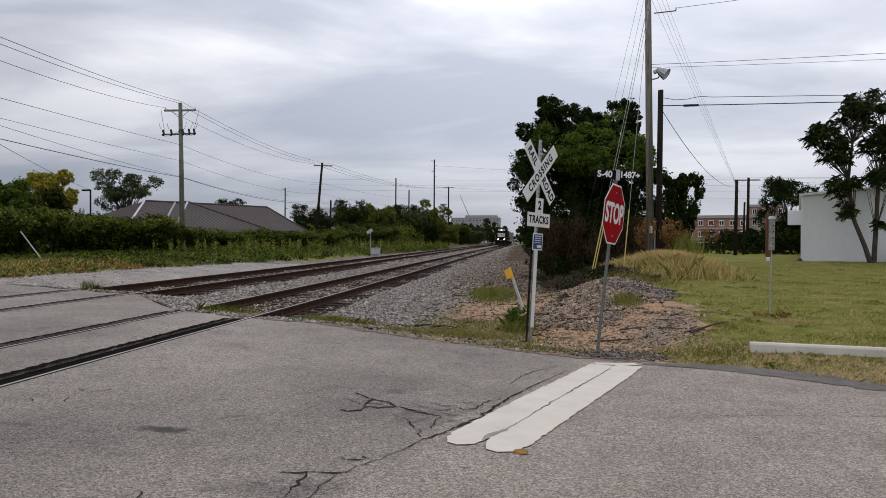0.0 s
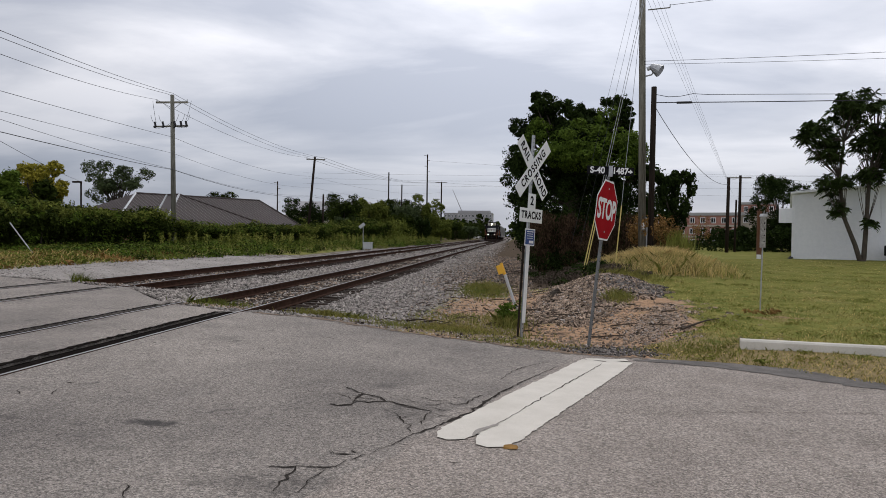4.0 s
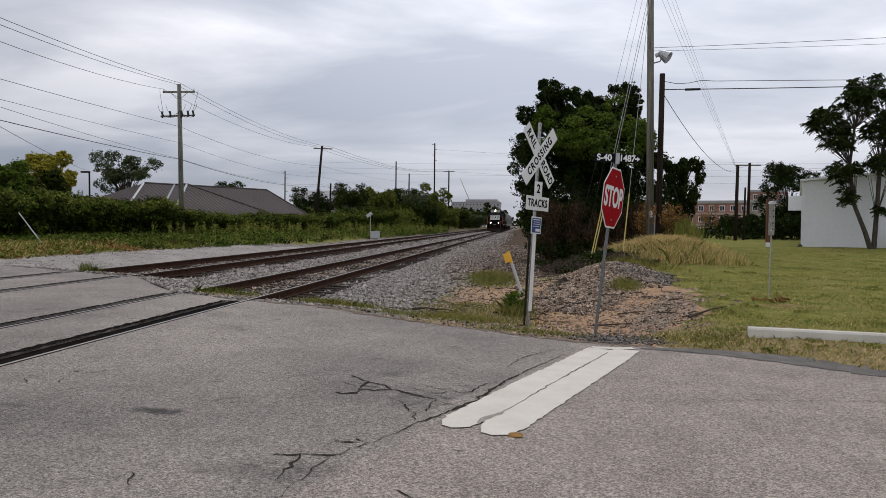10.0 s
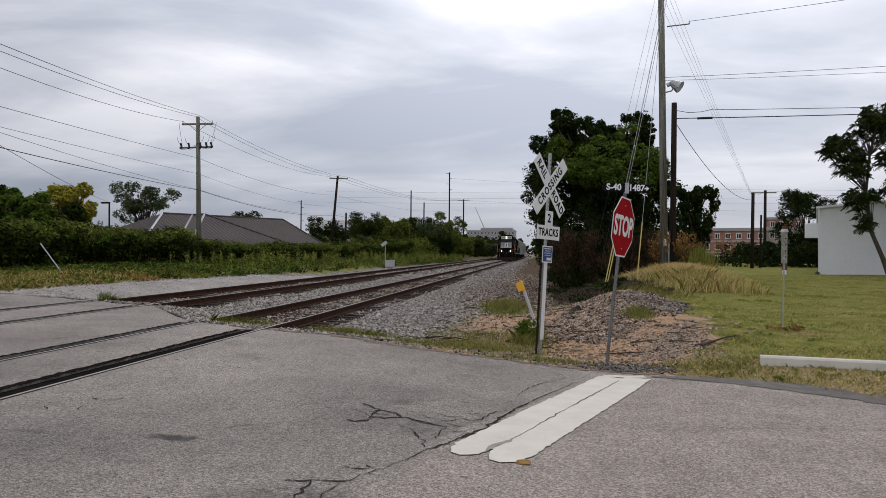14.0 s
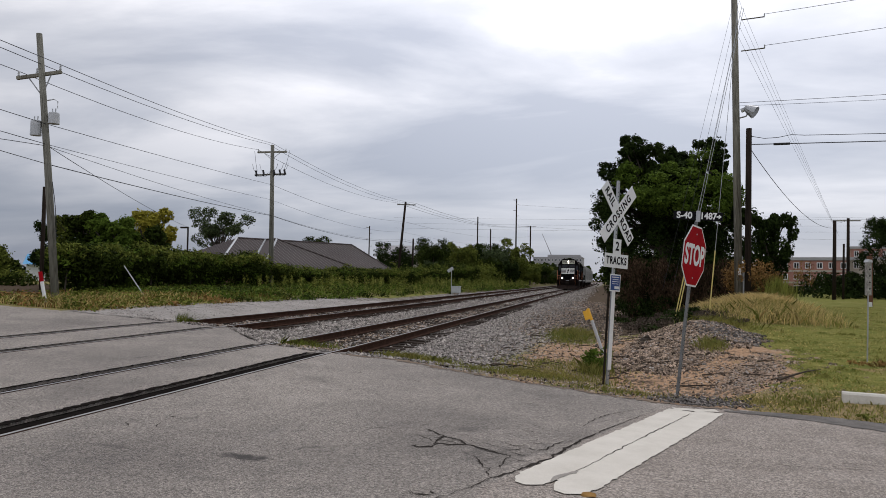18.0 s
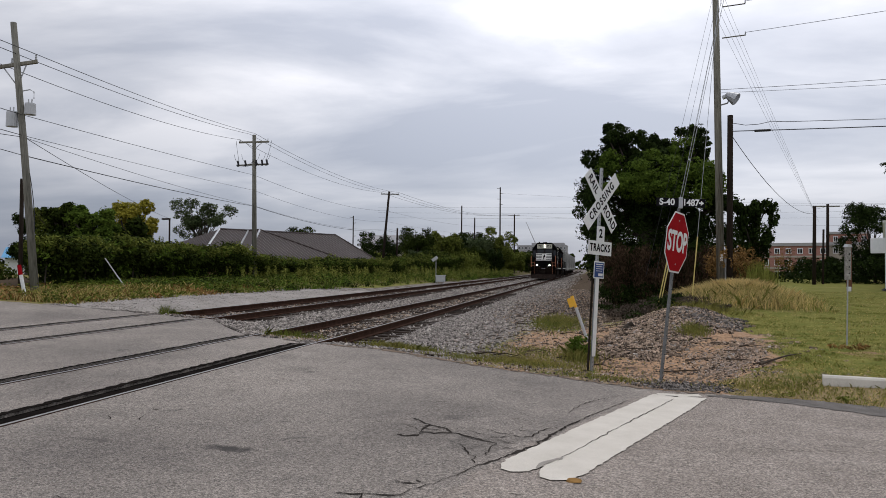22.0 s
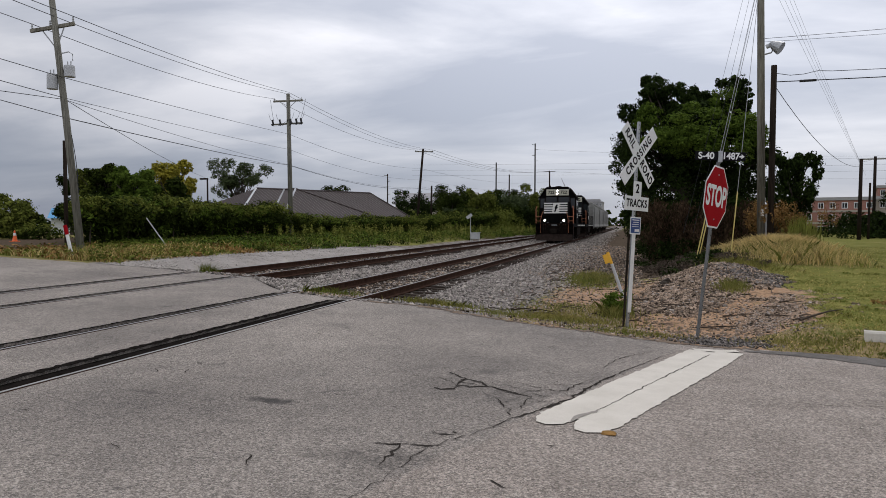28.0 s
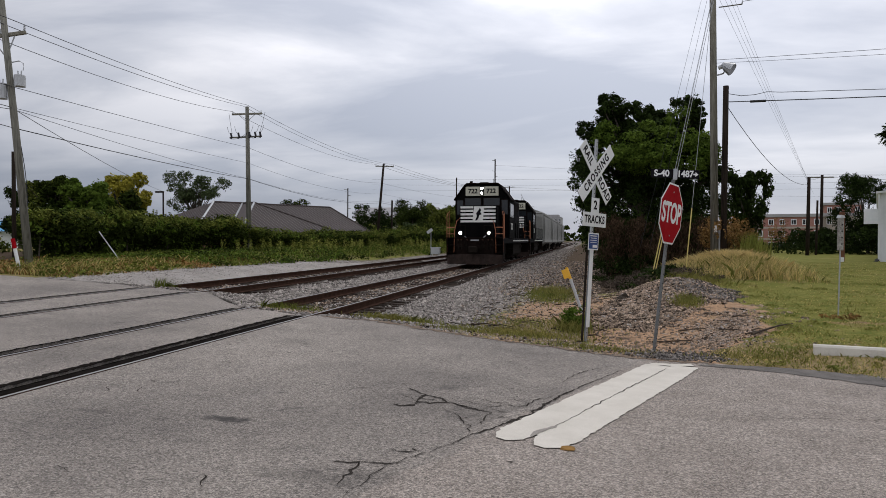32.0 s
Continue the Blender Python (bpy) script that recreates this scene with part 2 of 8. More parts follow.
M = dict(
    asphalt=None,
    rail_side=mat("rust", (0.024, 0.013, 0.009), (0.068, 0.037, 0.026), 6, 60, 0.95, 0.0, spec=0.03),
    rail_top=mat("worn_steel", (0.24, 0.235, 0.23), (0.40, 0.39, 0.38), 4, 80, 0.4, 0.85, 0.03),
    tie=mat("creosoted_timber", (0.016, 0.012, 0.010), (0.060, 0.047, 0.038), 5, 60, 0.98, rnd=0.35, spec=0.03),
    stone=mat("ballast_stone", (0.128, 0.115, 0.105), (0.36, 0.325, 0.292), 3, 40, 0.95, island=0.75, spec=0.1),
    rubble=mat("broken_rock", (0.066, 0.048, 0.037), (0.375, 0.285, 0.213), 3, 40, 0.97, island=0.9, spec=0.03),
    litter=mat("dead_wood", (0.03, 0.022, 0.016), (0.11, 0.085, 0.065), 4, 40, 0.95, island=0.5, spec=0.1),
    earth=mat("spilled_earth", (0.13, 0.095, 0.070), (0.24, 0.19, 0.145), 5, 60, 0.98, 0, 0.5, 0.05),
    crumbs=mat("broken_asphalt", (0.035, 0.032, 0.03), (0.20, 0.18, 0.165), 4, 40, 0.95, island=0.9, spec=0.1),
    stain=mat("bared_asphalt", (0.24, 0.22, 0.195), (0.38, 0.35, 0.315), 6, 70, 0.95, 0, 0.5, 0.1),
    crack=mat("crack_dirt", (0.022, 0.019, 0.017), (0.060, 0.053, 0.047), 12, 60, 1.0, spec=0.0),
    slot_dark=mat("flangeway_dirt_and_shade", (0.006, 0.0055, 0.005), (0.020, 0.017, 0.015), 8, 60, 1.0, spec=0.0),
    paint=mat("road_paint", (0.50, 0.465, 0.40), (0.63, 0.59, 0.52), 3, 90, 0.8, 0, 0.25),
    concrete=mat("cast_concrete", (0.42, 0.39, 0.34), (0.58, 0.55, 0.49), 3, 60, 0.9),
    wood=mat("weathered_pole_wood", (0.058, 0.052, 0.040), (0.26, 0.25, 0.205), 5, 40, 0.92, rnd=0.15, spec=0.12, along=(1, 1, 0.06)),
    wood_grey=mat("silvered_pole_wood", (0.055, 0.053, 0.043), (0.24, 0.235, 0.20), 5, 40, 0.92, rnd=0.1, spec=0.1, along=(1, 1, 0.06)),
    wood_dark=mat("dark_pole_wood", (0.010, 0.008, 0.006), (0.040, 0.030, 0.024), 5, 40, 0.95, spec=0.04, along=(1, 1, 0.06)),
    galv=mat("galvanised_steel", (0.28, 0.29, 0.30), (0.45, 0.46, 0.47), 6, 60, 0.45, 0.7, 0.05),
    galv_dull=mat("dulled_zinc", (0.10, 0.105, 0.105), (0.22, 0.225, 0.225), 6, 60, 0.65, 0.3, 0.05),
    grey_paint=mat("grey_enamel", (0.36, 0.38, 0.39), (0.48, 0.49, 0.50), 4, 40, 0.5, 0, 0.03),
    wire=mat("cable", (0.02, 0.02, 0.022), (0.05, 0.05, 0.055), 2, 20, 0.6, 0.3, 0),
    sign_white=mat("reflective_white", (0.60, 0.61, 0.60), (0.72, 0.73, 0.72), 3, 40, 0.45, 0, 0.02),
    sign_red=mat("reflective_red", (0.24, 0.003, 0.007), (0.32, 0.006, 0.011), 3, 30, 0.7, 0, 0.02, 0.04),
    sign_blue=mat("reflective_blue", (0.008, 0.035, 0.15), (0.014, 0.055, 0.21), 3, 30, 0.4, 0, 0.02),
    ink=mat("black_lettering", (0.006, 0.006, 0.007), (0.012, 0.012, 0.013), 3, 30, 0.8, 0, 0, 0.06),
    yellow=mat("yellow_plastic", (0.60, 0.31, 0.02), (0.74, 0.42, 0.04), 4, 40, 0.5, 0, 0.02),
    guard=mat("faded_yellow_plastic", (0.50, 0.38, 0.10), (0.62, 0.50, 0.19), 3, 30, 0.6, 0, 0.02),
    orange=mat("orange_plastic", (0.72, 0.12, 0.03), (0.85, 0.18, 0.05), 4, 40, 0.5, 0, 0.02),
    bark=mat("bark", (0.03, 0.024, 0.018), (0.085, 0.07, 0.055), 5, 30, 0.95, 0, 0.5),
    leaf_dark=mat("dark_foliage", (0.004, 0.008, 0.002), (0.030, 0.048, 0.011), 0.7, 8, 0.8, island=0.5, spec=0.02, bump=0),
    leaf_grey=mat("grey_green_foliage", (0.030, 0.045, 0.018), (0.10, 0.125, 0.055), 0.5, 6, 0.8, island=0.5, spec=0.03, bump=0, trans=0.15),
    leaf_dark2=mat("sumac_foliage", (0.012, 0.022, 0.006), (0.045, 0.068, 0.018), 0.7, 8, 0.8, island=0.4, spec=0.03, bump=0, trans=0.1),
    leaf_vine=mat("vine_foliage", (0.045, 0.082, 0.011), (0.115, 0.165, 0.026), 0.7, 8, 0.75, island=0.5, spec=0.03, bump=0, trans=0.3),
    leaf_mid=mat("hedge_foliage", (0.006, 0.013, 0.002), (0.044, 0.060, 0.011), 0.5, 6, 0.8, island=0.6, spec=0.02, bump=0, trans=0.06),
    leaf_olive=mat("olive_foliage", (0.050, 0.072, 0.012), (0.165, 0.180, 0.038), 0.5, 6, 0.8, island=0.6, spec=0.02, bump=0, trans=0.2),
    leaf_yellow=mat("yellowing_foliage", (0.17, 0.165, 0.022), (0.40, 0.34, 0.05), 0.6, 6, 0.8, island=0.45, spec=0.03, bump=0, trans=0.3),
    leaf_rust=mat("browned_foliage", (0.11, 0.062, 0.022), (0.27, 0.155, 0.055), 0.6, 6, 0.8, island=0.45, bump=0, spec=0.03),
    grass=mat("lawn_blades", (0.100, 0.142, 0.026), (0.310, 0.255, 0.086), 0.55, 5, 0.85, island=0.4, bump=0, spec=0.02, trans=0.35),
    straw=mat("dry_grass", (0.46, 0.34, 0.13), (0.72, 0.57, 0.26), 0.5, 6, 0.85, island=0.35, bump=0, spec=0.02, trans=0.35),
    weed=mat("tall_weeds", (0.10, 0.135, 0.022), (0.29, 0.28, 0.075), 0.4, 5, 0.85, island=0.45, bump=0, spec=0.02, trans=0.35),
    roof=mat("standing_seam_metal", (0.036, 0.027, 0.025), (0.060, 0.046, 0.043), 0.3, 6, 0.6, 0.0, 0.05, 0.15),
    # Paler than the roof pan: the seams' sky-lit edges are put into this colour.
    seam=mat("raised_roof_seam", (0.085, 0.070, 0.066), (0.12, 0.10, 0.095), 0.3, 6, 0.5, 0.0, 0.03, 0.3),
    wall_pale=mat("pale_wall", (0.30, 0.27, 0.23), (0.40, 0.36, 0.31), 0.4, 8, 0.9),
    white_metal=mat("white_ribbed_metal", (0.66, 0.68, 0.70), (0.78, 0.79, 0.81), 0.25, 5, 0.6, 0.0, 0.02),
    brick=mat("far_brick", (0.25, 0.115, 0.095), (0.35, 0.18, 0.15), 0.2, 4, 0.9),
    far_grey=mat("far_facade", (0.26, 0.26, 0.27), (0.34, 0.33, 0.33), 0.05, 0.6, 0.85, bump=0),
    glass=glass("window_glass"),
    black=mat("black_enamel", (0.0022, 0.0022, 0.0025), (0.0060, 0.0056, 0.0058), 1.5, 20, 0.75, 0, 0.05, 0.02),
    grime=mat("undercarriage_grime", (0.006, 0.005, 0.0045), (0.020, 0.016, 0.013), 3, 30, 0.97, spec=0.02),
    pilot=mat("worn_black_steel", (0.004, 0.0032, 0.003), (0.017, 0.011, 0.009), 5, 40, 0.9, spec=0.03),
    loco_white=mat("white_enamel", (0.60, 0.60, 0.57), (0.74, 0.74, 0.71), 2, 20, 0.5, 0, 0.02),
    rail_orange=mat("handrail_orange", (0.30, 0.10, 0.05), (0.44, 0.18, 0.09), 3, 30, 0.6, 0, 0.02),
    hopper=mat("hopper_grey", (0.20, 0.20, 0.19), (0.33, 0.33, 0.31), 0.8, 10, 0.7, 0, 0.05),
    board=mat("number_board", (0.42, 0.41, 0.33), (0.52, 0.51, 0.42), 3, 30, 0.5, 0, 0),
    lamp=glow("lamp_on", (1.0, 0.86, 0.66), 45.0),
)


# ---- mesh helpers ----
def mesh_of(name, verts, faces, material, smooth=False):
    me = bpy.data.meshes.new(name)
    me.from_pydata([tuple(v) for v in verts], [], faces)
    me.materials.append(material)
    if smooth:
        me.polygons.foreach_set("use_smooth", [True] * len(me.polygons))
    me.update()
    return me


def part(name, bm, material, parent, label="", smooth=False):
    me = bpy.data.meshes.new(name)
    bm.to_mesh(me)
    bm.free()
    me.materials.append(material)
    if smooth:
        me.polygons.foreach_set("use_smooth", [True] * len(me.polygons))
    ob = new(name, me)
    ob.parent = parent
    if label:
        tagged(ob, label)
    return ob


def box(bm, x0, x1, y0, y1, z0, z1, bevel=0.0, m=None):
    r = bmesh.ops.create_cube(bm, size=1)
    vs = r["verts"]
    mm = Matrix.Translation(((x0 + x1) / 2, (y0 + y1) / 2, (z0 + z1) / 2)) @ Matrix.Diagonal((x1 - x0, y1 - y0, z1 - z0, 1))
    bmesh.ops.transform(bm, matrix=mm, verts=vs)
    if bevel:
        es = list({e for v in vs for e in v.link_edges})
        bmesh.ops.bevel(bm, geom=es, offset=bevel, segments=1, affect="EDGES")
    if m is not None:
        bmesh.ops.transform(bm, matrix=m, verts=[v for v in bm.verts if v.is_valid] if bevel else vs)
    return bm


def tube(bm, pts, r, seg=6, r1=None):
    """A tapered tube along points."""
    pts = [Vector(p) for p in pts]
    n = len(pts)
    rings = []
    for i, p in enumerate(pts):
        d = (pts[min(i + 1, n - 1)] - pts[max(i - 1, 0)]).normalized()
        a = d.orthogonal().normalized() if abs(d.z) < 0.9 else Vector((1, 0, 0))
        a = (a - d * a.dot(d)).normalized()
        b = d.cross(a)
        rr = r if r1 is None else r + (r1 - r) * i / max(1, n - 1)
        rings.append([bm.verts.new(p + rr * (math.cos(k * 2 * math.pi / seg) * a + math.sin(k * 2 * math.pi / seg) * b)) for k in range(seg)])
    for q, w in zip(rings, rings[1:]):
        for k in range(seg):
            bm.faces.new((q[k], q[(k + 1) % seg], w[(k + 1) % seg], w[k]))
    bm.faces.new(rings[0][::-1])
    bm.faces.new(rings[-1])
    return bm


def prism(bm, outline, axis, a, b):
    """An outline of (u, v) pushed along an axis from a to b. axis x: (y, z), axis y: (x, z), axis z: (x, y)."""
    def at(u, v, w):
        return {"x": (w, u, v), "y": (u, w, v), "z": (u, v, w)}[axis]
    p = [bm.verts.new(at(u, v, a)) for u, v in outline]
    q = [bm.verts.new(at(u, v, b)) for u, v in outline]
    n = len(p)
    for i in range(n):
        bm.faces.new((p[i], p[(i + 1) % n], q[(i + 1) % n], q[i]))
    bm.faces.new(p[::-1])
    bm.faces.new(q)
    bmesh.ops.recalc_face_normals(bm, faces=bm.faces[:])
    return bm


def B():
    return bmesh.new()


def thing(name, m, label, category, group="", kind=""):
    ob = new(name)
    ob.matrix_basis = m
    return tagged(ob, label, category, group, kind)


def lettering(text, size, material, parent, m, depth=0.002, narrow=1.0, name="lettering", spacing=1.0):
    cu = bpy.data.curves.new("text", "FONT")
    cu.body, cu.size, cu.extrude = text, size, depth
    cu.offset = size * 0.03
    cu.space_character = spacing
    cu.align_x, cu.align_y = "CENTER", "CENTER"
    tmp = bpy.data.objects.new("text", cu)
    scene.collection.objects.link(tmp)
    me = bpy.data.meshes.new_from_object(tmp.evaluated_get(bpy.context.evaluated_depsgraph_get()))
    bpy.data.objects.remove(tmp)
    me.transform(m @ Matrix.Diagonal((narrow, 1, 1, 1)))
    me.materials.clear()
    me.materials.append(material)
    ob = new(name, me)
    ob.parent = parent
    return ob


def smooth(a, b, x):
    t = min(1.0, max(0.0, (x - a) / (b - a)))
    return t * t * (3 - 2 * t)


def lerp_table(table, x):
    return float(np.interp(x, [p[0] for p in table], [p[1] for p in table]))


# ---- terrain ----
TILT = 0.0402
R1, R2, R3, R4 = -4.99, -6.49, -9.07, -10.57      # rail centres
EDGE = [(-11, 15.6), (-10.6, 15.5), (-8.8, 15.1), (-6.7, 12.7), (-4.9, 12.1), (-3.68, 11.97), (-2.1, 11.1), (-1.14, 10.6), (0.44, 9.95), (1.6, 9.76), (2.68, 9.5), (3.27, 9.16), (4.0, 8.4), (9, 5.4), (60, -22)]


def edge(x):
    return lerp_table(EDGE, x) if x > -11 else lerp_table([(-70, 36), (-26, 20), (-18, 16.6), (-14, 16.2), (-11, 15.6)], x)


def bend(y):
    """Sideways drift of both tracks beyond the crossing, which they leave half a degree to the west."""
    return -0.0097 * max(0.0, y - 16.0)


def plane_z(x):
    return -TILT * max(-24.0, min(1.2, x))


def terrain(x, y):
    e = edge(x)
    off = smooth(e - 0.1, e + 2.2, y)
    if y > 16 and x < 0.0:
        x -= bend(y)
    z = plane_z(x)
    if -13.0 < x < 3.0:
        # ballast shoulder and the shallow ditch beside it
        bal = -0.19
        s = smooth(-4.0, -1.2, x)
        d = bal * (1 - s) + s * (-0.10 - 0.06 * smooth(13, 18, y))
        s2 = smooth(-11.6, -13.0, x)
        d = d * (1 - s2) + s2 * -0.03
        s3 = smooth(1.0, 3.0, x)
        d *= 1 - s3
        z += d * off
    if x > 0.8:
        lawn = 0.012 * max(0, y - 9.5) if y < 40 else 0.37
        z += off * smooth(0.8, 3.5, x) * (lawn + 0.03)
        z += 0.55 * math.exp(-((x - 5.3) / 2.2) ** 2 - ((y - 28.0) / 4.0) ** 2)
    # heap of broken rock behind the signs
    z += 0.40 * math.exp(-((x - 2.1) / 1.35) ** 2 - ((y - 20.6) / 2.7) ** 2)
    z += 0.26 * math.exp(-((x - 2.6) / 1.6) ** 2 - ((y - 25.0) / 3.2) ** 2)
    z += 0.10 * math.exp(-((x - 1.3) / 0.8) ** 2 - ((y - 16.8) / 1.6) ** 2)
    z -= 0.05 * math.exp(-((x - 1.6) / 0.8) ** 2 - ((y - 12.8) / 1.2) ** 2)
    if y > 60:
        z *= 1 - 0.6 * smooth(60, 260, y) if abs(x + 8) > 9 else 1
    if off > 0:
        z += off * 0.03 * noise.noise((x * 0.7, y * 0.7, 0.3))
    return z


def axis_lines(spans):
    out = []
    for a, b, step in spans:
        n = max(1, round((b - a) / step))
        out += [a + (b - a) * i / n for i in range(n)]
    return out + [spans[-1][1]]


# ---- ground ----
def ground_material():
    m = bpy.data.materials.new("open_ground")
    m.use_nodes = True
    nt = m.node_tree
    N, L = nt.nodes.new, nt.links.new
    bs = nt.nodes["Principled BSDF"]
    bs.inputs["Roughness"].default_value, bs.inputs["Specular IOR Level"].default_value = 1.0, 0.02
    tc, at = N("ShaderNodeTexCoord"), N("ShaderNodeAttribute")
    at.attribute_name = "zone"
    sep = N("ShaderNodeSeparateColor")
    L(at.outputs["Color"], sep.inputs[0])

    def nz(s, d=5):
        n = N("ShaderNodeTexNoise"); n.inputs["Scale"].default_value, n.inputs["Detail"].default_value = s, d
        n.inputs["Roughness"].default_value = 0.62
        L(tc.outputs["Object"], n.inputs["Vector"])
        return n.outputs["Fac"]

    def two(a, b, f):
        x = N("ShaderNodeMix"); x.data_type = "RGBA"
        for k, v in (("A", a), ("B", b)):
            if isinstance(v, tuple):
                x.inputs[k].default_value = (*v, 1)
            else:
                L(v, x.inputs[k])
        L(f, x.inputs["Factor"])
        return x.outputs["Result"]

    def stretch(f, a, b):
        r = N("ShaderNodeMapRange"); r.inputs["From Min"].default_value, r.inputs["From Max"].default_value = a, b
        L(f, r.inputs["Value"])
        return r.outputs[0]

    def masked(sock, n):
        s = N("ShaderNodeMath"); s.operation = "ADD"
        L(sock, s.inputs[0])
        k = N("ShaderNodeMath"); k.operation = "MULTIPLY_ADD"; k.inputs[1].default_value, k.inputs[2].default_value = 1.1, -0.55
        L(n, k.inputs[0]); L(k.outputs[0], s.inputs[1])
        return stretch(s.outputs[0], 0.4, 0.62)

    big, mid, fine, tiny = nz(0.35), nz(2.2), nz(14), nz(60, 3)
    grass = two((0.095, 0.115, 0.024), (0.225, 0.205, 0.062), stretch(mid, 0.32, 0.7))
    grass = two(grass, (0.30, 0.24, 0.11), stretch(big, 0.55, 0.85))
    dirt = two((0.22, 0.135, 0.080), (0.47, 0.31, 0.195), stretch(fine, 0.3, 0.7))
    dirt = two(dirt, (0.085, 0.06, 0.045), stretch(mid, 0.56, 0.70))
    dry = two((0.125, 0.100, 0.046), (0.31, 0.235, 0.125), stretch(fine, 0.3, 0.7))
    dry = two(dry, (0.085, 0.06, 0.04), stretch(mid, 0.58, 0.72))
    vo = N("ShaderNodeTexVoronoi"); vo.inputs["Scale"].default_value = 22
    L(tc.outputs["Object"], vo.inputs["Vector"])
    gcol = two((0.075, 0.066, 0.06), (0.36, 0.335, 0.31), vo.outputs["Color"])
    gcol = two(gcol, (0.13, 0.105, 0.088), stretch(mid, 0.45, 0.75))
    c = two(grass, dry, masked(sep.outputs["Blue"], mid))
    c = two(c, dirt, masked(sep.outputs["Green"], mid))
    c = two(c, gcol, masked(sep.outputs["Red"], fine))
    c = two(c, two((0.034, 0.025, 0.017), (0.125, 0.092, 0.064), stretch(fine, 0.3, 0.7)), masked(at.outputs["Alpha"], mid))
    L(c, bs.inputs["Base Color"])
    bp = N("ShaderNodeBump"); bp.inputs["Strength"].default_value, bp.inputs["Distance"].default_value = 0.6, 0.03
    L(fine, bp.inputs["Height"]); L(bp.outputs[0], bs.inputs["Normal"])
    return m


def inside(poly, x, y, soft=0.3):
    """1 within a plan outline, falling to 0 across its edge."""
    d, odd = 1e9, False
    for (ax, ay), (bx, by) in zip(poly, poly[1:] + poly[:1]):
        t = max(0.0, min(1.0, ((x - ax) * (bx - ax) + (y - ay) * (by - ay)) / ((bx - ax) ** 2 + (by - ay) ** 2)))
        d = min(d, math.hypot(x - ax - t * (bx - ax), y - ay - t * (by - ay)))
        if (ay > y) != (by > y) and x < ax + (y - ay) * (bx - ax) / (by - ay):
            odd = not odd
    return smooth(-soft, soft, d if odd else -d)


HEAP = [(0.15, 13.9), (0.35, 16.5), (0.9, 21.7), (1.6, 22.6), (2.4, 22.4), (3.9, 20.3), (3.35, 18.3), (2.3, 16.4), (1.3, 14.1)]
GRAVEL = [(1.5, 12.6), (1.9, 14.2), (2.8, 15.9), (3.9, 17.0), (3.5, 15.1), (3.3, 13.5), (3.0, 12.6), (2.3, 11.4), (1.7, 11.6)]
CLAY = [(0.2, 12.0), (0.5, 13.7), (1.4, 14.2), (2.4, 16.2), (3.0, 17.0), (2.5, 15.2), (1.8, 13.8), (1.6, 12.4), (2.1, 11.4), (1.4, 11.0)]
LAWN_EDGE = [(9.0, 1.9), (10.8, 1.9), (11.3, 2.3), (12.5, 3.0), (13.4, 3.5), (15.1, 3.45), (17.0, 3.95), (18.0, 3.3), (19.5, 3.75), (20.4, 3.9), (21.5, 3.2), (23.0, 2.6), (45.0, 3.5)]


def on_lawn(x, y):
    return x - lerp_table(LAWN_EDGE, y) + 0.35 * noise.noise((x * 1.3, y * 1.1, 4)) > 0


def zone(x, y):
    """How far the ground here is gravel, bare earth and dry grass."""
    r = g = b = 0.0
    if y > edge(x) - 1.5:
        x -= bend(y) if x < 0 else 0.0
        r = max(smooth(-0.9, -3.0, x + 0.5 * noise.noise((x * 0.8, y * 0.5, 5))) * smooth(-15.2 + 2.2 * smooth(30, 40, y), -14.0 + 2.2 * smooth(30, 40, y), x), 0)
        # sandy earth in the ditch, the rock heap, washed-out gravel and raw clay beside the signs
        ditch = smooth(-3.0, -1.2, x) * (0.0 if on_lawn(x, y) else 1.0) * smooth(24, 20, y)
        g = max(g, 0.72 * ditch)
        r = max(r, 0.36 * ditch)
        r = max(r, 0.62 * inside(HEAP, x, y), 0.50 * inside(GRAVEL, x, y, 0.5))
        clay = inside(CLAY, x, y)
        g, r = max(g, clay), r * (1 - 0.8 * clay)
        # thin grass over the near part of the ditch
        b = max(b, 0.8 * inside([(-3.4, 11.9), (-1.4, 14.6), (-0.1, 13.6), (0.1, 11.4), (1.9, 10.5), (0.6, 9.8)], x, y))
        g *= 1 - 0.75 * inside([(-2.2, 11.6), (-1.3, 14.6), (-0.2, 13.0), (0.1, 11.3), (0.4, 9.9)], x, y)
        g *= 1 - 0.9 * inside([(-1.9, 20.0), (-1.6, 25.0), (-0.6, 23.0), (-0.4, 19.6)], x, y)
        if x > 1.5:
            b = max(b, 0.85 * smooth(4.8, 0.4, y - edge(x)))
            g = max(g, 0.55 * math.exp(-((x - 5.0) / 0.9) ** 2 - ((y - 14.4) / 0.8) ** 2))
            b = max(b, 0.9 * math.exp(-((x - 5.2) / 3) ** 2 - ((y - 27) / 4.5) ** 2))
        if x < -13:
            b = 0.5
    else:
        r = 0.7
    return r, g, b


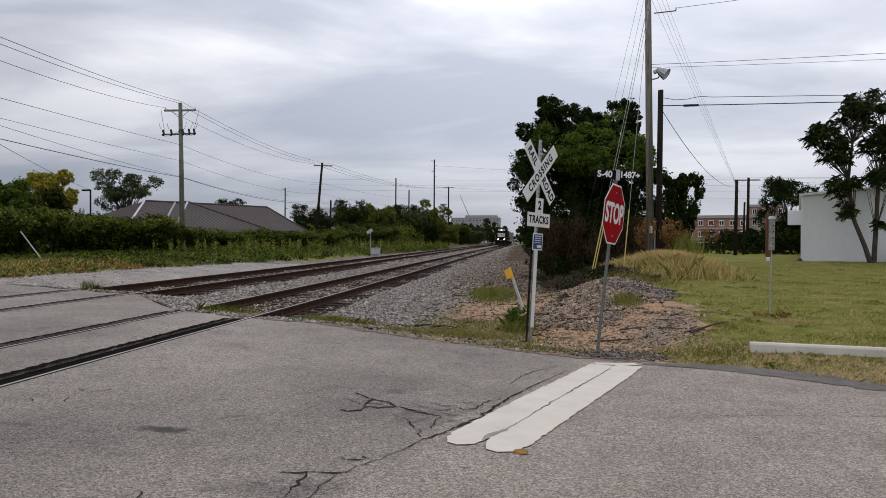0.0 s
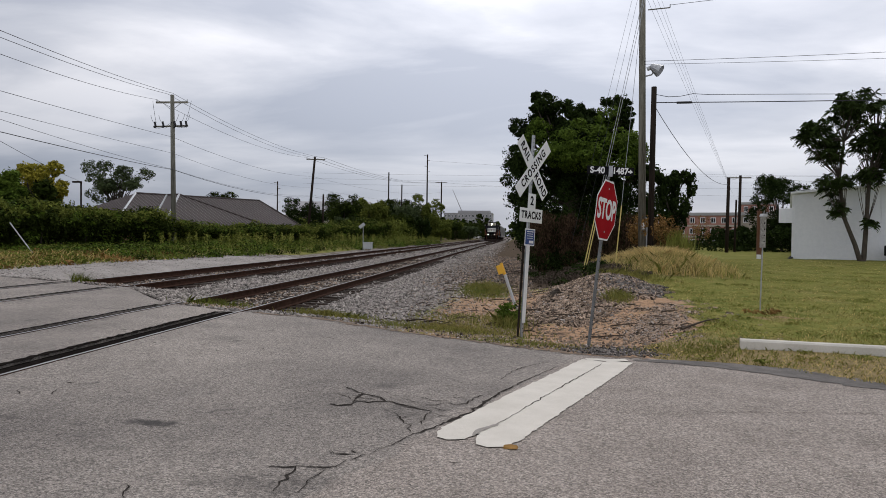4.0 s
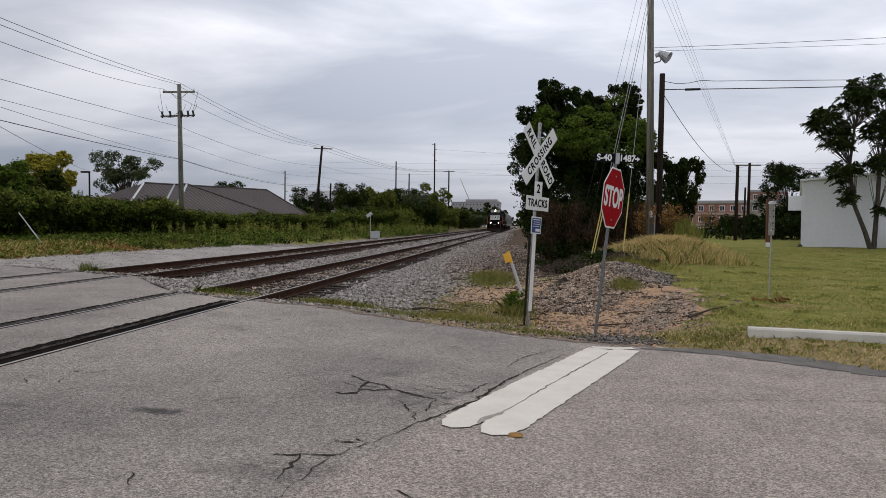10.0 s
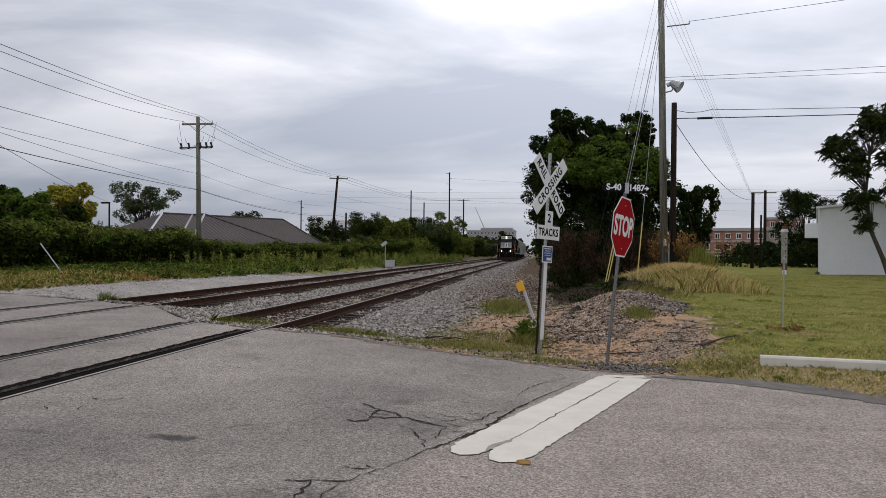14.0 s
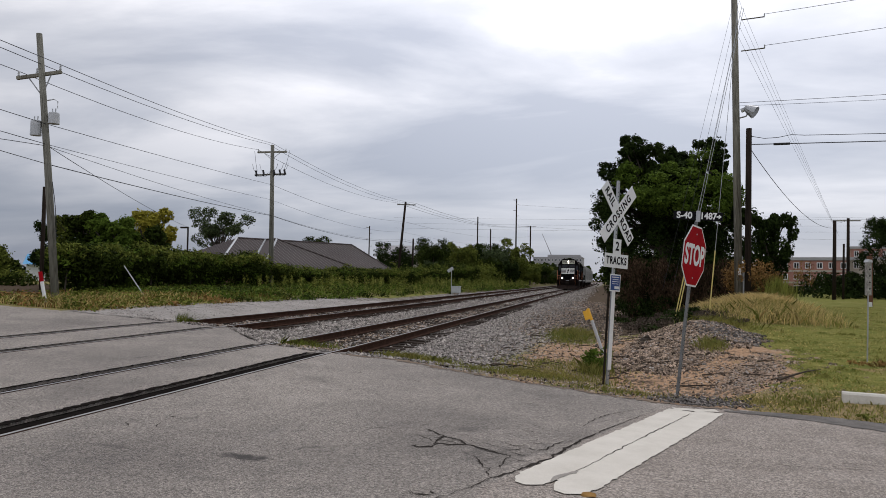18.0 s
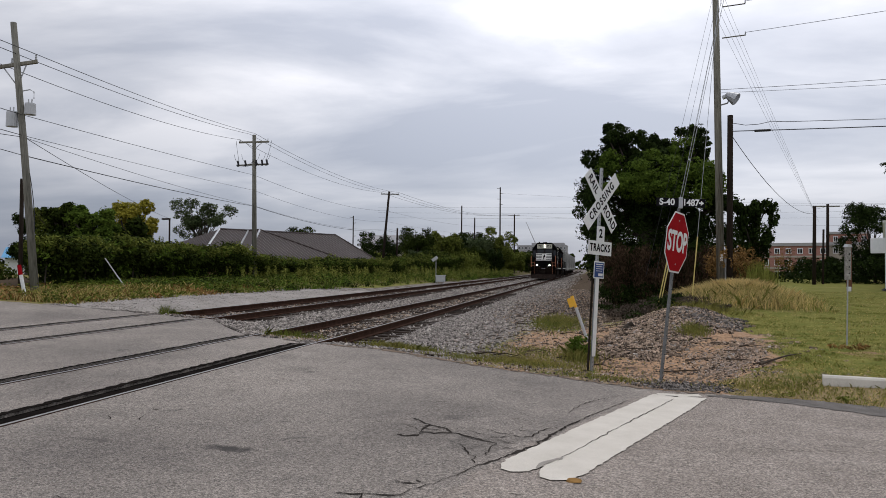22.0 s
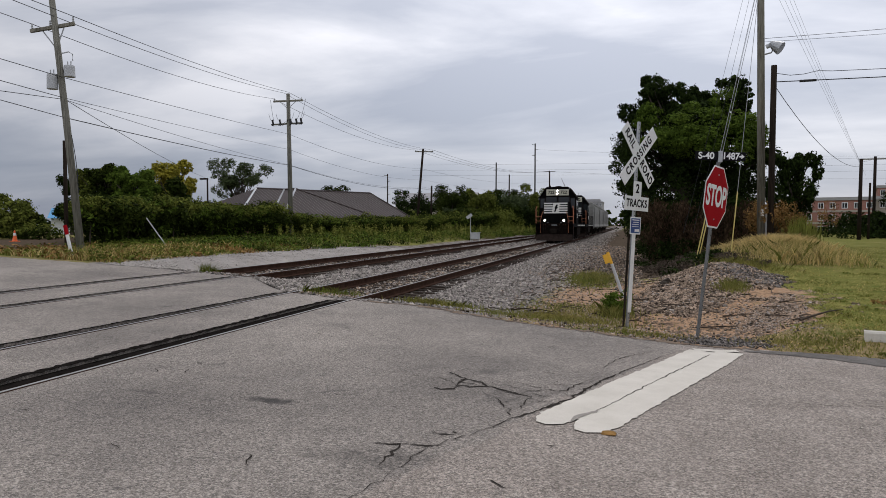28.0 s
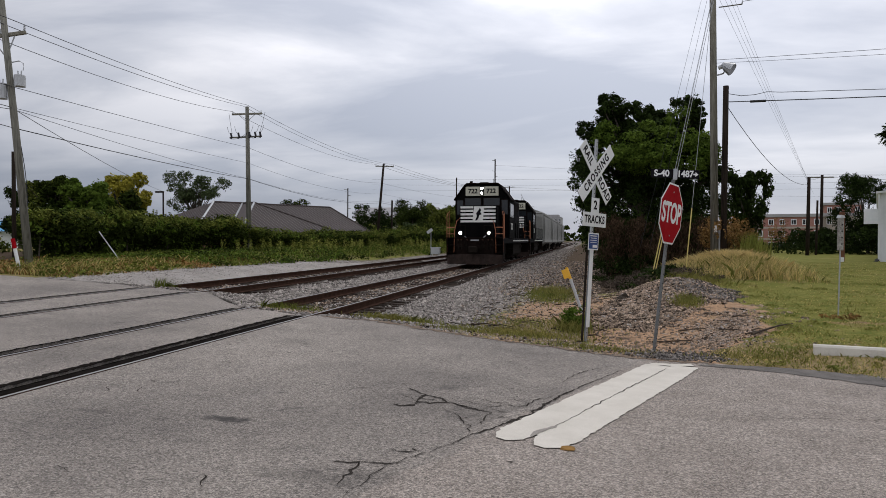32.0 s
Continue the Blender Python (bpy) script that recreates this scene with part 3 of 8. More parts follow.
def dark_ground_at(x, y):
    """Darker brown ground below trees and hedge, along the ballast and far west verge."""
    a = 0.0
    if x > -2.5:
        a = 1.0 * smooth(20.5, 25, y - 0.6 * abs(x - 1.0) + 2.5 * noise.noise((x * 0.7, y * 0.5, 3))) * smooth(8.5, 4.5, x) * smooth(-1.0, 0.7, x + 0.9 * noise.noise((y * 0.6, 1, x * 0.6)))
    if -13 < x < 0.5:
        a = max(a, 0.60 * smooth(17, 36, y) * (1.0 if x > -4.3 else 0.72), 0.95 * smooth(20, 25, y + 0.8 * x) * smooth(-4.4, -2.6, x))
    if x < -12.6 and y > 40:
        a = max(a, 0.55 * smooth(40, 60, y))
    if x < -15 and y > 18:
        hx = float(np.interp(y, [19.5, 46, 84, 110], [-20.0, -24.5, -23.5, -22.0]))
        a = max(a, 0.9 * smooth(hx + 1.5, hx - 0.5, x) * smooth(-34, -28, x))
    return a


def make_ground():
    xs = axis_lines([(-900, -120, 130), (-120, -40, 10), (-40, -16, 2), (-16, -13, 0.5), (-13, 8, 0.25), (8, 20, 0.6), (20, 60, 4), (60, 160, 20), (160, 900, 120)])
    ys = axis_lines([(-300, -30, 60), (-30, 4, 3), (4, 22, 0.25), (22, 34, 0.5), (34, 60, 1.0), (60, 140, 5), (140, 400, 20), (400, 2400, 200)])
    verts, cols = [], []
    for y in ys:
        for x in xs:
            off = smooth(edge(x) - 0.35, edge(x) + 0.05, y)
            drop = 0.06 + (0.2 if -11.4 < x < -4.2 else 0)
            verts.append((x, y, terrain(x, y) - drop * (1 - off)))
            cols.append((*zone(x, y), dark_ground_at(x, y)))
    nx = len(xs)
    faces = [(j * nx + i, j * nx + i + 1, (j + 1) * nx + i + 1, (j + 1) * nx + i) for j in range(len(ys) - 1) for i in range(nx - 1)]
    me = mesh_of("ground", verts, faces, ground_material(), True)
    at = me.attributes.new("zone", "FLOAT_COLOR", "POINT")
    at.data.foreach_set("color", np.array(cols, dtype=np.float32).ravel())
    tagged(new("ground", me), "uneven ground of grass, bare earth and grey gravel", "ground", kind="structure")


make_ground()


def asphalt_material():
    m = bpy.data.materials.new("worn_asphalt")
    m.use_nodes = True
    nt = m.node_tree
    N, L = nt.nodes.new, nt.links.new
    bs = nt.nodes["Principled BSDF"]
    bs.inputs["Specular IOR Level"].default_value = 0.12
    tc = N("ShaderNodeTexCoord")

    def nz(s, d=5, r=0.6, dist=0.0):
        n = N("ShaderNodeTexNoise"); n.inputs["Scale"].default_value, n.inputs["Detail"].default_value = s, d
        n.inputs["Roughness"].default_value, n.inputs["Distortion"].default_value = r, dist
        L(tc.outputs["Object"], n.inputs["Vector"])
        return n.outputs["Fac"]

    def stretch(f, a, b, c=0.0, d=1.0):
        r = N("ShaderNodeMapRange"); r.inputs["From Min"].default_value, r.inputs["From Max"].default_value = a, b
        r.inputs["To Min"].default_value, r.inputs["To Max"].default_value = c, d
        L(f, r.inputs["Value"])
        return r.outputs[0]

    def two(a, b, f, blend="MIX"):
        x = N("ShaderNodeMix"); x.data_type = "RGBA"; x.blend_type = blend
        for k, v in (("A", a), ("B", b)):
            if isinstance(v, tuple):
                x.inputs[k].default_value = (*v, 1)
            else:
                L(v, x.inputs[k])
        if isinstance(f, float):
            x.inputs["Factor"].default_value = f
        else:
            L(f, x.inputs["Factor"])
        return x.outputs["Result"]

    # older, paler paving on the track side of the seam; coarser, browner paving on the other
    sx = N("ShaderNodeSeparateXYZ"); L(tc.outputs["Object"], sx.inputs[0])
    side = N("ShaderNodeMath"); side.operation = "MULTIPLY_ADD"; side.inputs[1].default_value, side.inputs[2].default_value = -0.353, 2.61
    L(sx.outputs["Y"], side.inputs[0])
    s2 = N("ShaderNodeMath"); s2.operation = "ADD"; L(side.outputs[0], s2.inputs[0]); L(sx.outputs["X"], s2.inputs[1])
    wob = N("ShaderNodeMath"); wob.operation = "MULTIPLY_ADD"; wob.inputs[1].default_value, wob.inputs[2].default_value = 0.5, -0.25
    L(nz(1.5), wob.inputs[0])
    s3 = N("ShaderNodeMath"); s3.operation = "ADD"; L(s2.outputs[0], s3.inputs[0]); L(wob.outputs[0], s3.inputs[1])
    right = stretch(s3.outputs[0], -0.03, 0.03)
    big, mid, grain, speck = nz(0.3, 6), nz(1.4, 6), nz(48, 3, 0.75), nz(95, 2, 0.8)
    old = two((0.158, 0.140, 0.124), (0.290, 0.257, 0.224), stretch(big, 0.36, 0.64))
    old = two(old, (0.120, 0.108, 0.098), stretch(mid, 0.55, 0.8, 0, 0.75))
    newer = two((0.225, 0.193, 0.166), (0.305, 0.265, 0.230), stretch(mid, 0.33, 0.67))
    base = two(old, newer, right)
    # stone in the binder
    for sc, lo, hi in ((62, 0.60, 1.36), (120, 0.55, 1.48)):
        vo = N("ShaderNodeTexVoronoi"); vo.inputs["Scale"].default_value = sc
        L(tc.outputs["Object"], vo.inputs["Vector"])
        sv = N("ShaderNodeSeparateColor"); L(vo.outputs["Color"], sv.inputs[0])
        cc = N("ShaderNodeCombineColor")
        v = stretch(sv.outputs["Red"], 0, 1, lo, hi)
        for k in range(3):
            L(v, cc.inputs[k])
        base = two(base, cc.outputs[0], 1.0, "MULTIPLY")
    base = two(base, (0.46, 0.43, 0.405), stretch(speck, 0.56, 0.70, 0, 0.7))
    base = two(base, (0.045, 0.041, 0.038), stretch(grain, 0.44, 0.26, 0, 0.9))
    # scuffs and dull streaks along the rails
    mp = N("ShaderNodeMapping"); mp.inputs["Rotation"].default_value = (0, 0, radians(-16)); mp.inputs["Scale"].default_value = (2.6, 0.5, 1)
    L(tc.outputs["Object"], mp.inputs[0])
    ns = N("ShaderNodeTexNoise"); ns.inputs["Scale"].default_value, ns.inputs["Detail"].default_value, ns.inputs["Roughness"].default_value = 1.6, 7, 0.7
    L(mp.outputs[0], ns.inputs["Vector"])
    base = two(base, (0.085, 0.077, 0.071), stretch(ns.outputs["Fac"], 0.58, 0.74, 0, 0.30))
    base = two(base, (0.34, 0.315, 0.285), stretch(ns.outputs["Fac"], 0.42, 0.28, 0, 0.22))
    # tar spots and oil
    base = two(base, (0.05, 0.047, 0.046), stretch(nz(2.3, 4, 0.7, 0.6), 0.66, 0.74, 0, 0.75))
    # oil and dirt stains with ragged outlines
    frag = nz(7, 6, 0.72, 0.4)
    for x, y, a, b in [(-1.63, 4.05, 0.42, 0.16), (-1.92, 3.98, 0.12, 0.05), (-1.3, 4.21, 0.3, 0.14), (-1.35, 6.97, 0.2, 0.16), (-1.5, 6.24, 0.5, 0.5), (-2.79, 4.46, 0.12, 0.06), (-3.3, 4.93, 0.08, 0.05), (-3.98, 4.96, 0.2, 0.07), (-2.82, 5.14, 0.26, 0.1), (-0.85, 6.14, 0.35, 0.5)]:
        mp = N("ShaderNodeMapping"); mp.vector_type = "TEXTURE"
        mp.inputs["Location"].default_value, mp.inputs["Scale"].default_value = (x, y, 0), (a, b, 10)
        L(tc.outputs["Object"], mp.inputs[0])
        ln = N("ShaderNodeVectorMath"); ln.operation = "LENGTH"; L(mp.outputs[0], ln.inputs[0])
        ad = N("ShaderNodeMath"); ad.operation = "MULTIPLY_ADD"; ad.inputs[1].default_value = 3.2
        L(frag, ad.inputs[0]); L(ln.outputs["Value"], ad.inputs[2])
        base = two(base, (0.050, 0.046, 0.043), stretch(ad.outputs[0], 2.75, 2.0, 0, 0.95 if a == 0.26 else 0.38 if a < 0.45 else 0.26))
    L(base, bs.inputs["Base Color"])
    L(stretch(grain, 0.3, 0.7, 0.72, 0.95), bs.inputs["Roughness"])
    bp = N("ShaderNodeBump"); bp.inputs["Strength"].default_value, bp.inputs["Distance"].default_value = 0.8, 0.012
    L(grain, bp.inputs["Height"]); L(bp.outputs[0], bs.inputs["Normal"])
    return m


M["asphalt"] = asphalt_material()
road = thing("road", pose(0, 0, 0), "worn grey asphalt road over the level crossing", "road", kind="structure")


def road_z(x, y):
    """Height of the worn paving, which dips and swells a little between the rails."""
    return plane_z(x) + 0.012 * noise.noise((x * 0.5, y * 0.5, 2)) * smooth(0.1, 0.6, min(abs(x - r) for r in (R1, R2, R3, R4)))


def paving(x0, x1, step, y0=-40.0, jag=0.05):
    """A slab of asphalt from x0 to x1, up to the broken edge of the paving."""
    n = max(2, round((x1 - x0) / step))
    verts, faces = [], []
    rows = 60
    for i in range(n + 1):
        x = x0 + (x1 - x0) * i / n
        top = edge(x) + jag * 2 * noise.noise((x * 2.1, 3.3, 0)) + jag * noise.noise((x * 9, 1.3, 0))
        for j in range(rows + 1):
            f = j / rows
            y = y0 + (top - y0) * (1 - (1 - f) ** 2.2)
            z = road_z(x, y)
            if j == rows:
                z -= 0.015
            verts.append((x, y, z))
        verts.append((x, top + 0.02, plane_z(x) - 0.10))
    w = rows + 2
    for i in range(n):
        for j in range(w - 1):
            a = i * w + j
            faces.append((a, a + w, a + w + 1, a + 1))
    # sides of the slab
    for base in (0, n * w):
        k = len(verts)
        for j in range(rows + 1):
            v = verts[base + j]
            verts.append((v[0], v[1], v[2] - 0.12))
        for j in range(rows):
            q = (base + j, base + j + 1, k + j + 1, k + j)
            faces.append(q if base == 0 else q[::-1])
    me = mesh_of("slab", verts, faces, M["asphalt"], False)
    ob = new("slab", me)
    ob.parent = road
    return ob


GAP = 0.19
paving(R1 + 0.04, 14.0, 0.12)
paving(14.01, 60, 2.0)
paving(R2 + 0.04, R1 - 0.30, 0.08)
paving(R3 + 0.04, R2 - GAP, 0.08)
paving(R4 + 0.04, R3 - GAP, 0.08)
paving(-24, R4 - GAP, 0.12)
paving(-70, -24.01, 1.0)
# Near-black fill: dirt, with the open slot's shade put into its colour.
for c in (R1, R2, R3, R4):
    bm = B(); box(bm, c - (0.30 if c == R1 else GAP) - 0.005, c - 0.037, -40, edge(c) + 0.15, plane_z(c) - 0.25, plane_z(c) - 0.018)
    part("flangeway", bm, M["slot_dark"], road, "near-black flangeway beside the rail, dirt and slot shade in one colour")


def strip_poly(name, pts, widths, material, z=0.006, parent=road, rough=0.4, wobble=0.0):
    """A thin, uneven band lying on the paving."""
    rnd = random.Random(len(pts) * 7 + int(pts[0][0] * 100))
    fine = []
    for (a, b), (wa, wb) in zip(zip(pts, pts[1:]), zip(widths, widths[1:])):
        n = max(2, int(math.dist(a, b) / 0.05))
        for i in range(n):
            f = i / n
            fine.append((a[0] + (b[0] - a[0]) * f, a[1] + (b[1] - a[1]) * f, wa + (wb - wa) * f))
    fine.append((*pts[-1], widths[-1]))
    if wobble:
        fine = [(x + wobble * (noise.noise((x * 9, y * 9, 1)) + 0.6 * noise.noise((x * 27, y * 27, 5))), y + wobble * 1.6 * (noise.noise((x * 9, y * 9, 7)) + 0.6 * noise.noise((x * 27, y * 27, 9))), w) for x, y, w in fine]
    verts = []
    for i, (x, y, w) in enumerate(fine):
        p, q = fine[max(0, i - 1)], fine[min(len(fine) - 1, i + 1)]
        d = Vector((q[0] - p[0], q[1] - p[1])).normalized()
        nx, ny = -d.y, d.x
        j = (rnd.random() - 0.5) * w * rough
        for s in (-1, 1):
            ww = w * (0.5 + (rnd.random() - 0.5) * rough) * s + j
            X, Y = x + nx * ww, y + ny * ww
            verts.append((X, Y, road_z(X, Y) + z))
    faces = [(2 * i, 2 * i + 2, 2 * i + 3, 2 * i + 1) for i in range(len(fine) - 1)]
    ob = new(name, mesh_of(name, verts, faces, material))
    ob.parent = parent
    return ob


# Ragged band along the slab edge, dirt and slot shade in the same near-black.
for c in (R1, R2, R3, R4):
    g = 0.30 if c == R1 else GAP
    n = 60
    strip_poly("dirt_band", [(c - g - 0.02, -6 + (edge(c) + 5.8) * i / n) for i in range(n + 1)], [0.10 if c == R1 else 0.06] * (n + 1), M["slot_dark"], 0.005, rough=0.35, wobble=0.012)


# ---- tracks ----
def rail_profile(c, top):
    h, f = 0.036, 0.070
    return [(c - f, top - 0.17), (c + f, top - 0.17), (c + f, top - 0.155), (c + 0.012, top - 0.135), (c + 0.012, top - 0.045), (c + h, top - 0.035), (c + h, top - 0.006), (c + h - 0.008, top), (c - h + 0.008, top), (c - h, top - 0.006), (c - h, top - 0.035), (c - 0.012, top - 0.045), (c - 0.012, top - 0.135), (c - f, top - 0.155)]


tie_data = None


def drift(bm):
    for v in bm.verts:
        v.co.x += bend(v.co.y)


def make_track(name, rails, first, label):
    global tie_data
    t = thing(name, pose(0, 0, 0), label, "railway track", "railway tracks", "structure")
    for c in rails:
        bm = prism(B(), rail_profile(c, plane_z(c) + 0.006), "y", -60, 16)
        prism(bm, rail_profile(c, plane_z(c) + 0.006), "y", 16, 400)
        drift(bm)
        part("rail", bm, M["rail_side"], t, "rusty steel rail")
        bm = B()
        for y0, y1 in ((-60, 16), (16, 400)):
            box(bm, c - 0.005, c + 0.032, y0, y1, plane_z(c) + 0.0062, plane_z(c) + 0.0095)
        drift(bm)
        part("running_surface", bm, M["rail_top"], t, "worn bright top of the rail")
    mid = sum(rails) / 2
    if tie_data is None:
        bm = box(B(), -1.30, 1.30, -0.115, 0.115, -0.17, 0, 0.012)
        tie_data = bpy.data.meshes.new("tie")
        bm.to_mesh(tie_data)
        tie_data.materials.append(M["tie"])
    rnd = random.Random(4)
    y, n = first, 0
    far = B()
    while y < 330:
        m = pose(mid + bend(y) + rnd.uniform(-0.05, 0.05), y, plane_z(mid) - 0.166 + rnd.uniform(-0.006, 0.004), 0, math.degrees(math.atan(TILT)), rnd.uniform(-1.5, 1.5))
        if y < 92:
            ob = new("tie", tie_data)
            ob.parent = t
            ob.matrix_basis = m
        else:
            box(far, -1.3, 1.3, -0.11, 0.11, -0.17, 0, 0, m)
        y += 0.53 + rnd.uniform(-0.03, 0.03)
    part("tie_rows", far, M["tie"], t)
    return t


make_track("track_1", (R1, R2), 12.6, "rusty railway track on dark timber ties in grey ballast")
make_track("track_2", (R3, R4), 15.6, "rusty railway track on dark timber ties in grey ballast")


def scatter(name, count, where, size, material, label, category, seed, flat=0.7):
    """Many small rough stones in one mesh."""
    rnd = np.random.RandomState(seed)
    base = np.array([(1, 0, 0.1), (-0.5, 0.87, -0.15), (-0.5, -0.87, 0.1), (0.1, 0, 1), (-0.1, 0, -1)], float)
    tri = np.array([(0, 1, 3), (1, 2, 3), (2, 0, 3), (1, 0, 4), (2, 1, 4), (0, 2, 4)])
    V, Fc, k = [], [], 0
    while k < count:
        p = where(rnd)
        if p is None:
            continue
        s = size * (0.5 + rnd.rand() ** 2 * 1.1)
        v = base * (0.6 + 0.8 * rnd.rand(5, 1)) * s * np.array([1, 0.8, flat])
        a, b = rnd.rand() * 6.28, rnd.rand() * 1.0
        ca, sa, cb, sb = math.cos(a), math.sin(a), math.cos(b), math.sin(b)
        v = v @ np.array([[1, 0, 0], [0, cb, -sb], [0, sb, cb]]).T @ np.array([[ca, -sa, 0], [sa, ca, 0], [0, 0, 1]]).T
        V.append(v + np.array([p[0], p[1], p[2] + s * 0.25]))
        Fc.append(tri + 5 * k)
        k += 1
    return fast_mesh(name, np.concatenate(V), np.concatenate(Fc), material, label, category)


def fast_mesh(name, V, Fc, material, label="", category="", parent=None, kind="stuff"):
    me = bpy.data.meshes.new(name)
    n = Fc.shape[1]
    me.vertices.add(len(V))
    me.vertices.foreach_set("co", V.astype(np.float32).ravel())
    me.loops.add(Fc.size)
    me.loops.foreach_set("vertex_index", Fc.astype(np.int32).ravel())
    me.polygons.add(len(Fc))
    me.polygons.foreach_set("loop_start", np.arange(0, Fc.size, n, dtype=np.int32))
    me.update(calc_edges=True)
    me.validate()
    me.materials.append(material)
    ob = new(name, me)
    if parent:
        ob.parent = parent
    else:
        tagged(ob, label, category, kind=kind)
    return ob


def gravel_lot():
    m = mat("pale_fine_gravel", (0.20, 0.183, 0.167), (0.38, 0.353, 0.325), 1.2, 45, 0.95, 0, 0.5, 0.1)
    verts, faces = [], []
    ys = [15.2 + i * 0.4 for i in range(60)]
    n = 14
    for y in ys:
        a = -14.3 + 0.35 * noise.noise((y * 0.9, 2, 0)) + 2.3 * smooth(26, 39, y)
        b = -11.7 + 0.15 * noise.noise((y * 1.3, 5, 0))
        for i in range(n + 1):
            x = a + (b - a) * i / n
            verts.append((x, max(y, edge(x) - 0.02), terrain(x, max(y, edge(x))) + (0.012 if 0 < i < n else -0.02)))
    for j in range(len(ys) - 1):
        for i in range(n):
            k = j * (n + 1) + i
            faces.append((k, k + 1, k + n + 2, k + n + 1))
    tagged(new("gravel_lot", mesh_of("gravel_lot", verts, faces, m, True)), "strip of pale fine gravel beside the track", "gravel", kind="structure")


gravel_lot()


# ---- foliage ----
def leaf_cloud(blobs, count, size, seed, squash=1.0, droop=0.0, hollow=0.55, clumps=True):
    """Leaves gathered in small sprays over the outside of the blobs (x, y, z, rx, rz), with a thinner filling inside."""
    rnd = np.random.RandomState(seed)
    bl = np.array(blobs, float)
    if clumps:
        sprays = []
        for b in bl:
            k = 4 + int(min(16, 9 * b[3]))
            d = rnd.normal(size=(k, 3)) + np.array([0, 0, 0.25])
            d /= np.linalg.norm(d, axis=1, keepdims=True)
            f = 0.62 + 0.38 * rnd.rand(k, 1)
            c = b[:3] + d * f * np.array([b[3], b[3], b[4]])
            q = (0.30 + 0.20 * rnd.rand(k, 1)) * min(1.0, (0.75 / max(b[3], 0.2)) ** 0.5)
            sprays.append(np.concatenate([c, q * b[3], q * 0.5 * (b[4] + min(b[3], b[4]))], 1))
        sp = np.concatenate(sprays)
        n = int(count * 0.78)
        w = sp[:, 3] ** 2
        pick = rnd.choice(len(sp), n, p=w / w.sum())
        w2 = bl[:, 3] ** 2
        fill = rnd.choice(len(bl), count - n, p=w2 / w2.sum())
        src = np.concatenate([sp[pick], bl[fill] * np.array([1, 1, 1, 0.86, 0.86])])
    else:
        w = bl[:, 3] ** 2
        src = bl[rnd.choice(len(bl), count, p=w / w.sum())]
    d = rnd.normal(size=(count, 3))
    d /= np.linalg.norm(d, axis=1, keepdims=True)
    r = hollow + (1 - hollow) * rnd.rand(count) ** 0.6
    c = src[:, :3] + d * r[:, None] * src[:, [3, 3, 4]]
    nrm = d * 0.85 + rnd.normal(size=(count, 3)) * 0.42 + np.array([0, 0, 0.40])
    nrm /= np.linalg.norm(nrm, axis=1, keepdims=True)
    a = np.cross(nrm, rnd.normal(size=(count, 3)))
    a[:, 2] -= droop
    a /= np.linalg.norm(a, axis=1, keepdims=True)
    b = np.cross(nrm, a)
    b /= np.linalg.norm(b, axis=1, keepdims=True) + 1e-9
    s = size * (0.55 + 0.9 * rnd.rand(count, 1))
    V = np.stack([c - a * s, c + b * s * 0.45 * squash, c + a * s, c - b * s * 0.45 * squash], 1).reshape(-1, 3)
    return V, np.arange(count * 4).reshape(-1, 4)


def blades(count, where, height, width, seed, lean=0.35):
    """Grass blades: thin bent triangles."""
    rnd = np.random.RandomState(seed)
    P = []
    while len(P) < count:
        p = where(rnd)
        if p is not None:
            P.append(p)
    P = np.array(P)
    a = rnd.rand(count) * 6.28
    h = height * (0.4 + 0.9 * rnd.rand(count)) * (P[:, 3] if P.shape[1] > 3 else 1)
    side = np.stack([np.cos(a), np.sin(a), np.zeros(count)], 1) * (width * (0.6 + 0.8 * rnd.rand(count)))[:, None]
    ln = rnd.normal(size=(count, 2)) * lean * h[:, None]
    base = P[:, :3]
    tip = base + np.stack([ln[:, 0], ln[:, 1], h], 1)
    midp = base + np.stack([ln[:, 0] * 0.3, ln[:, 1] * 0.3, h * 0.6], 1)
    V = np.stack([base - side, base + side, midp + side * 0.7, tip, midp - side * 0.7], 1).reshape(-1, 3)
    return V, np.arange(count * 5).reshape(-1, 5)


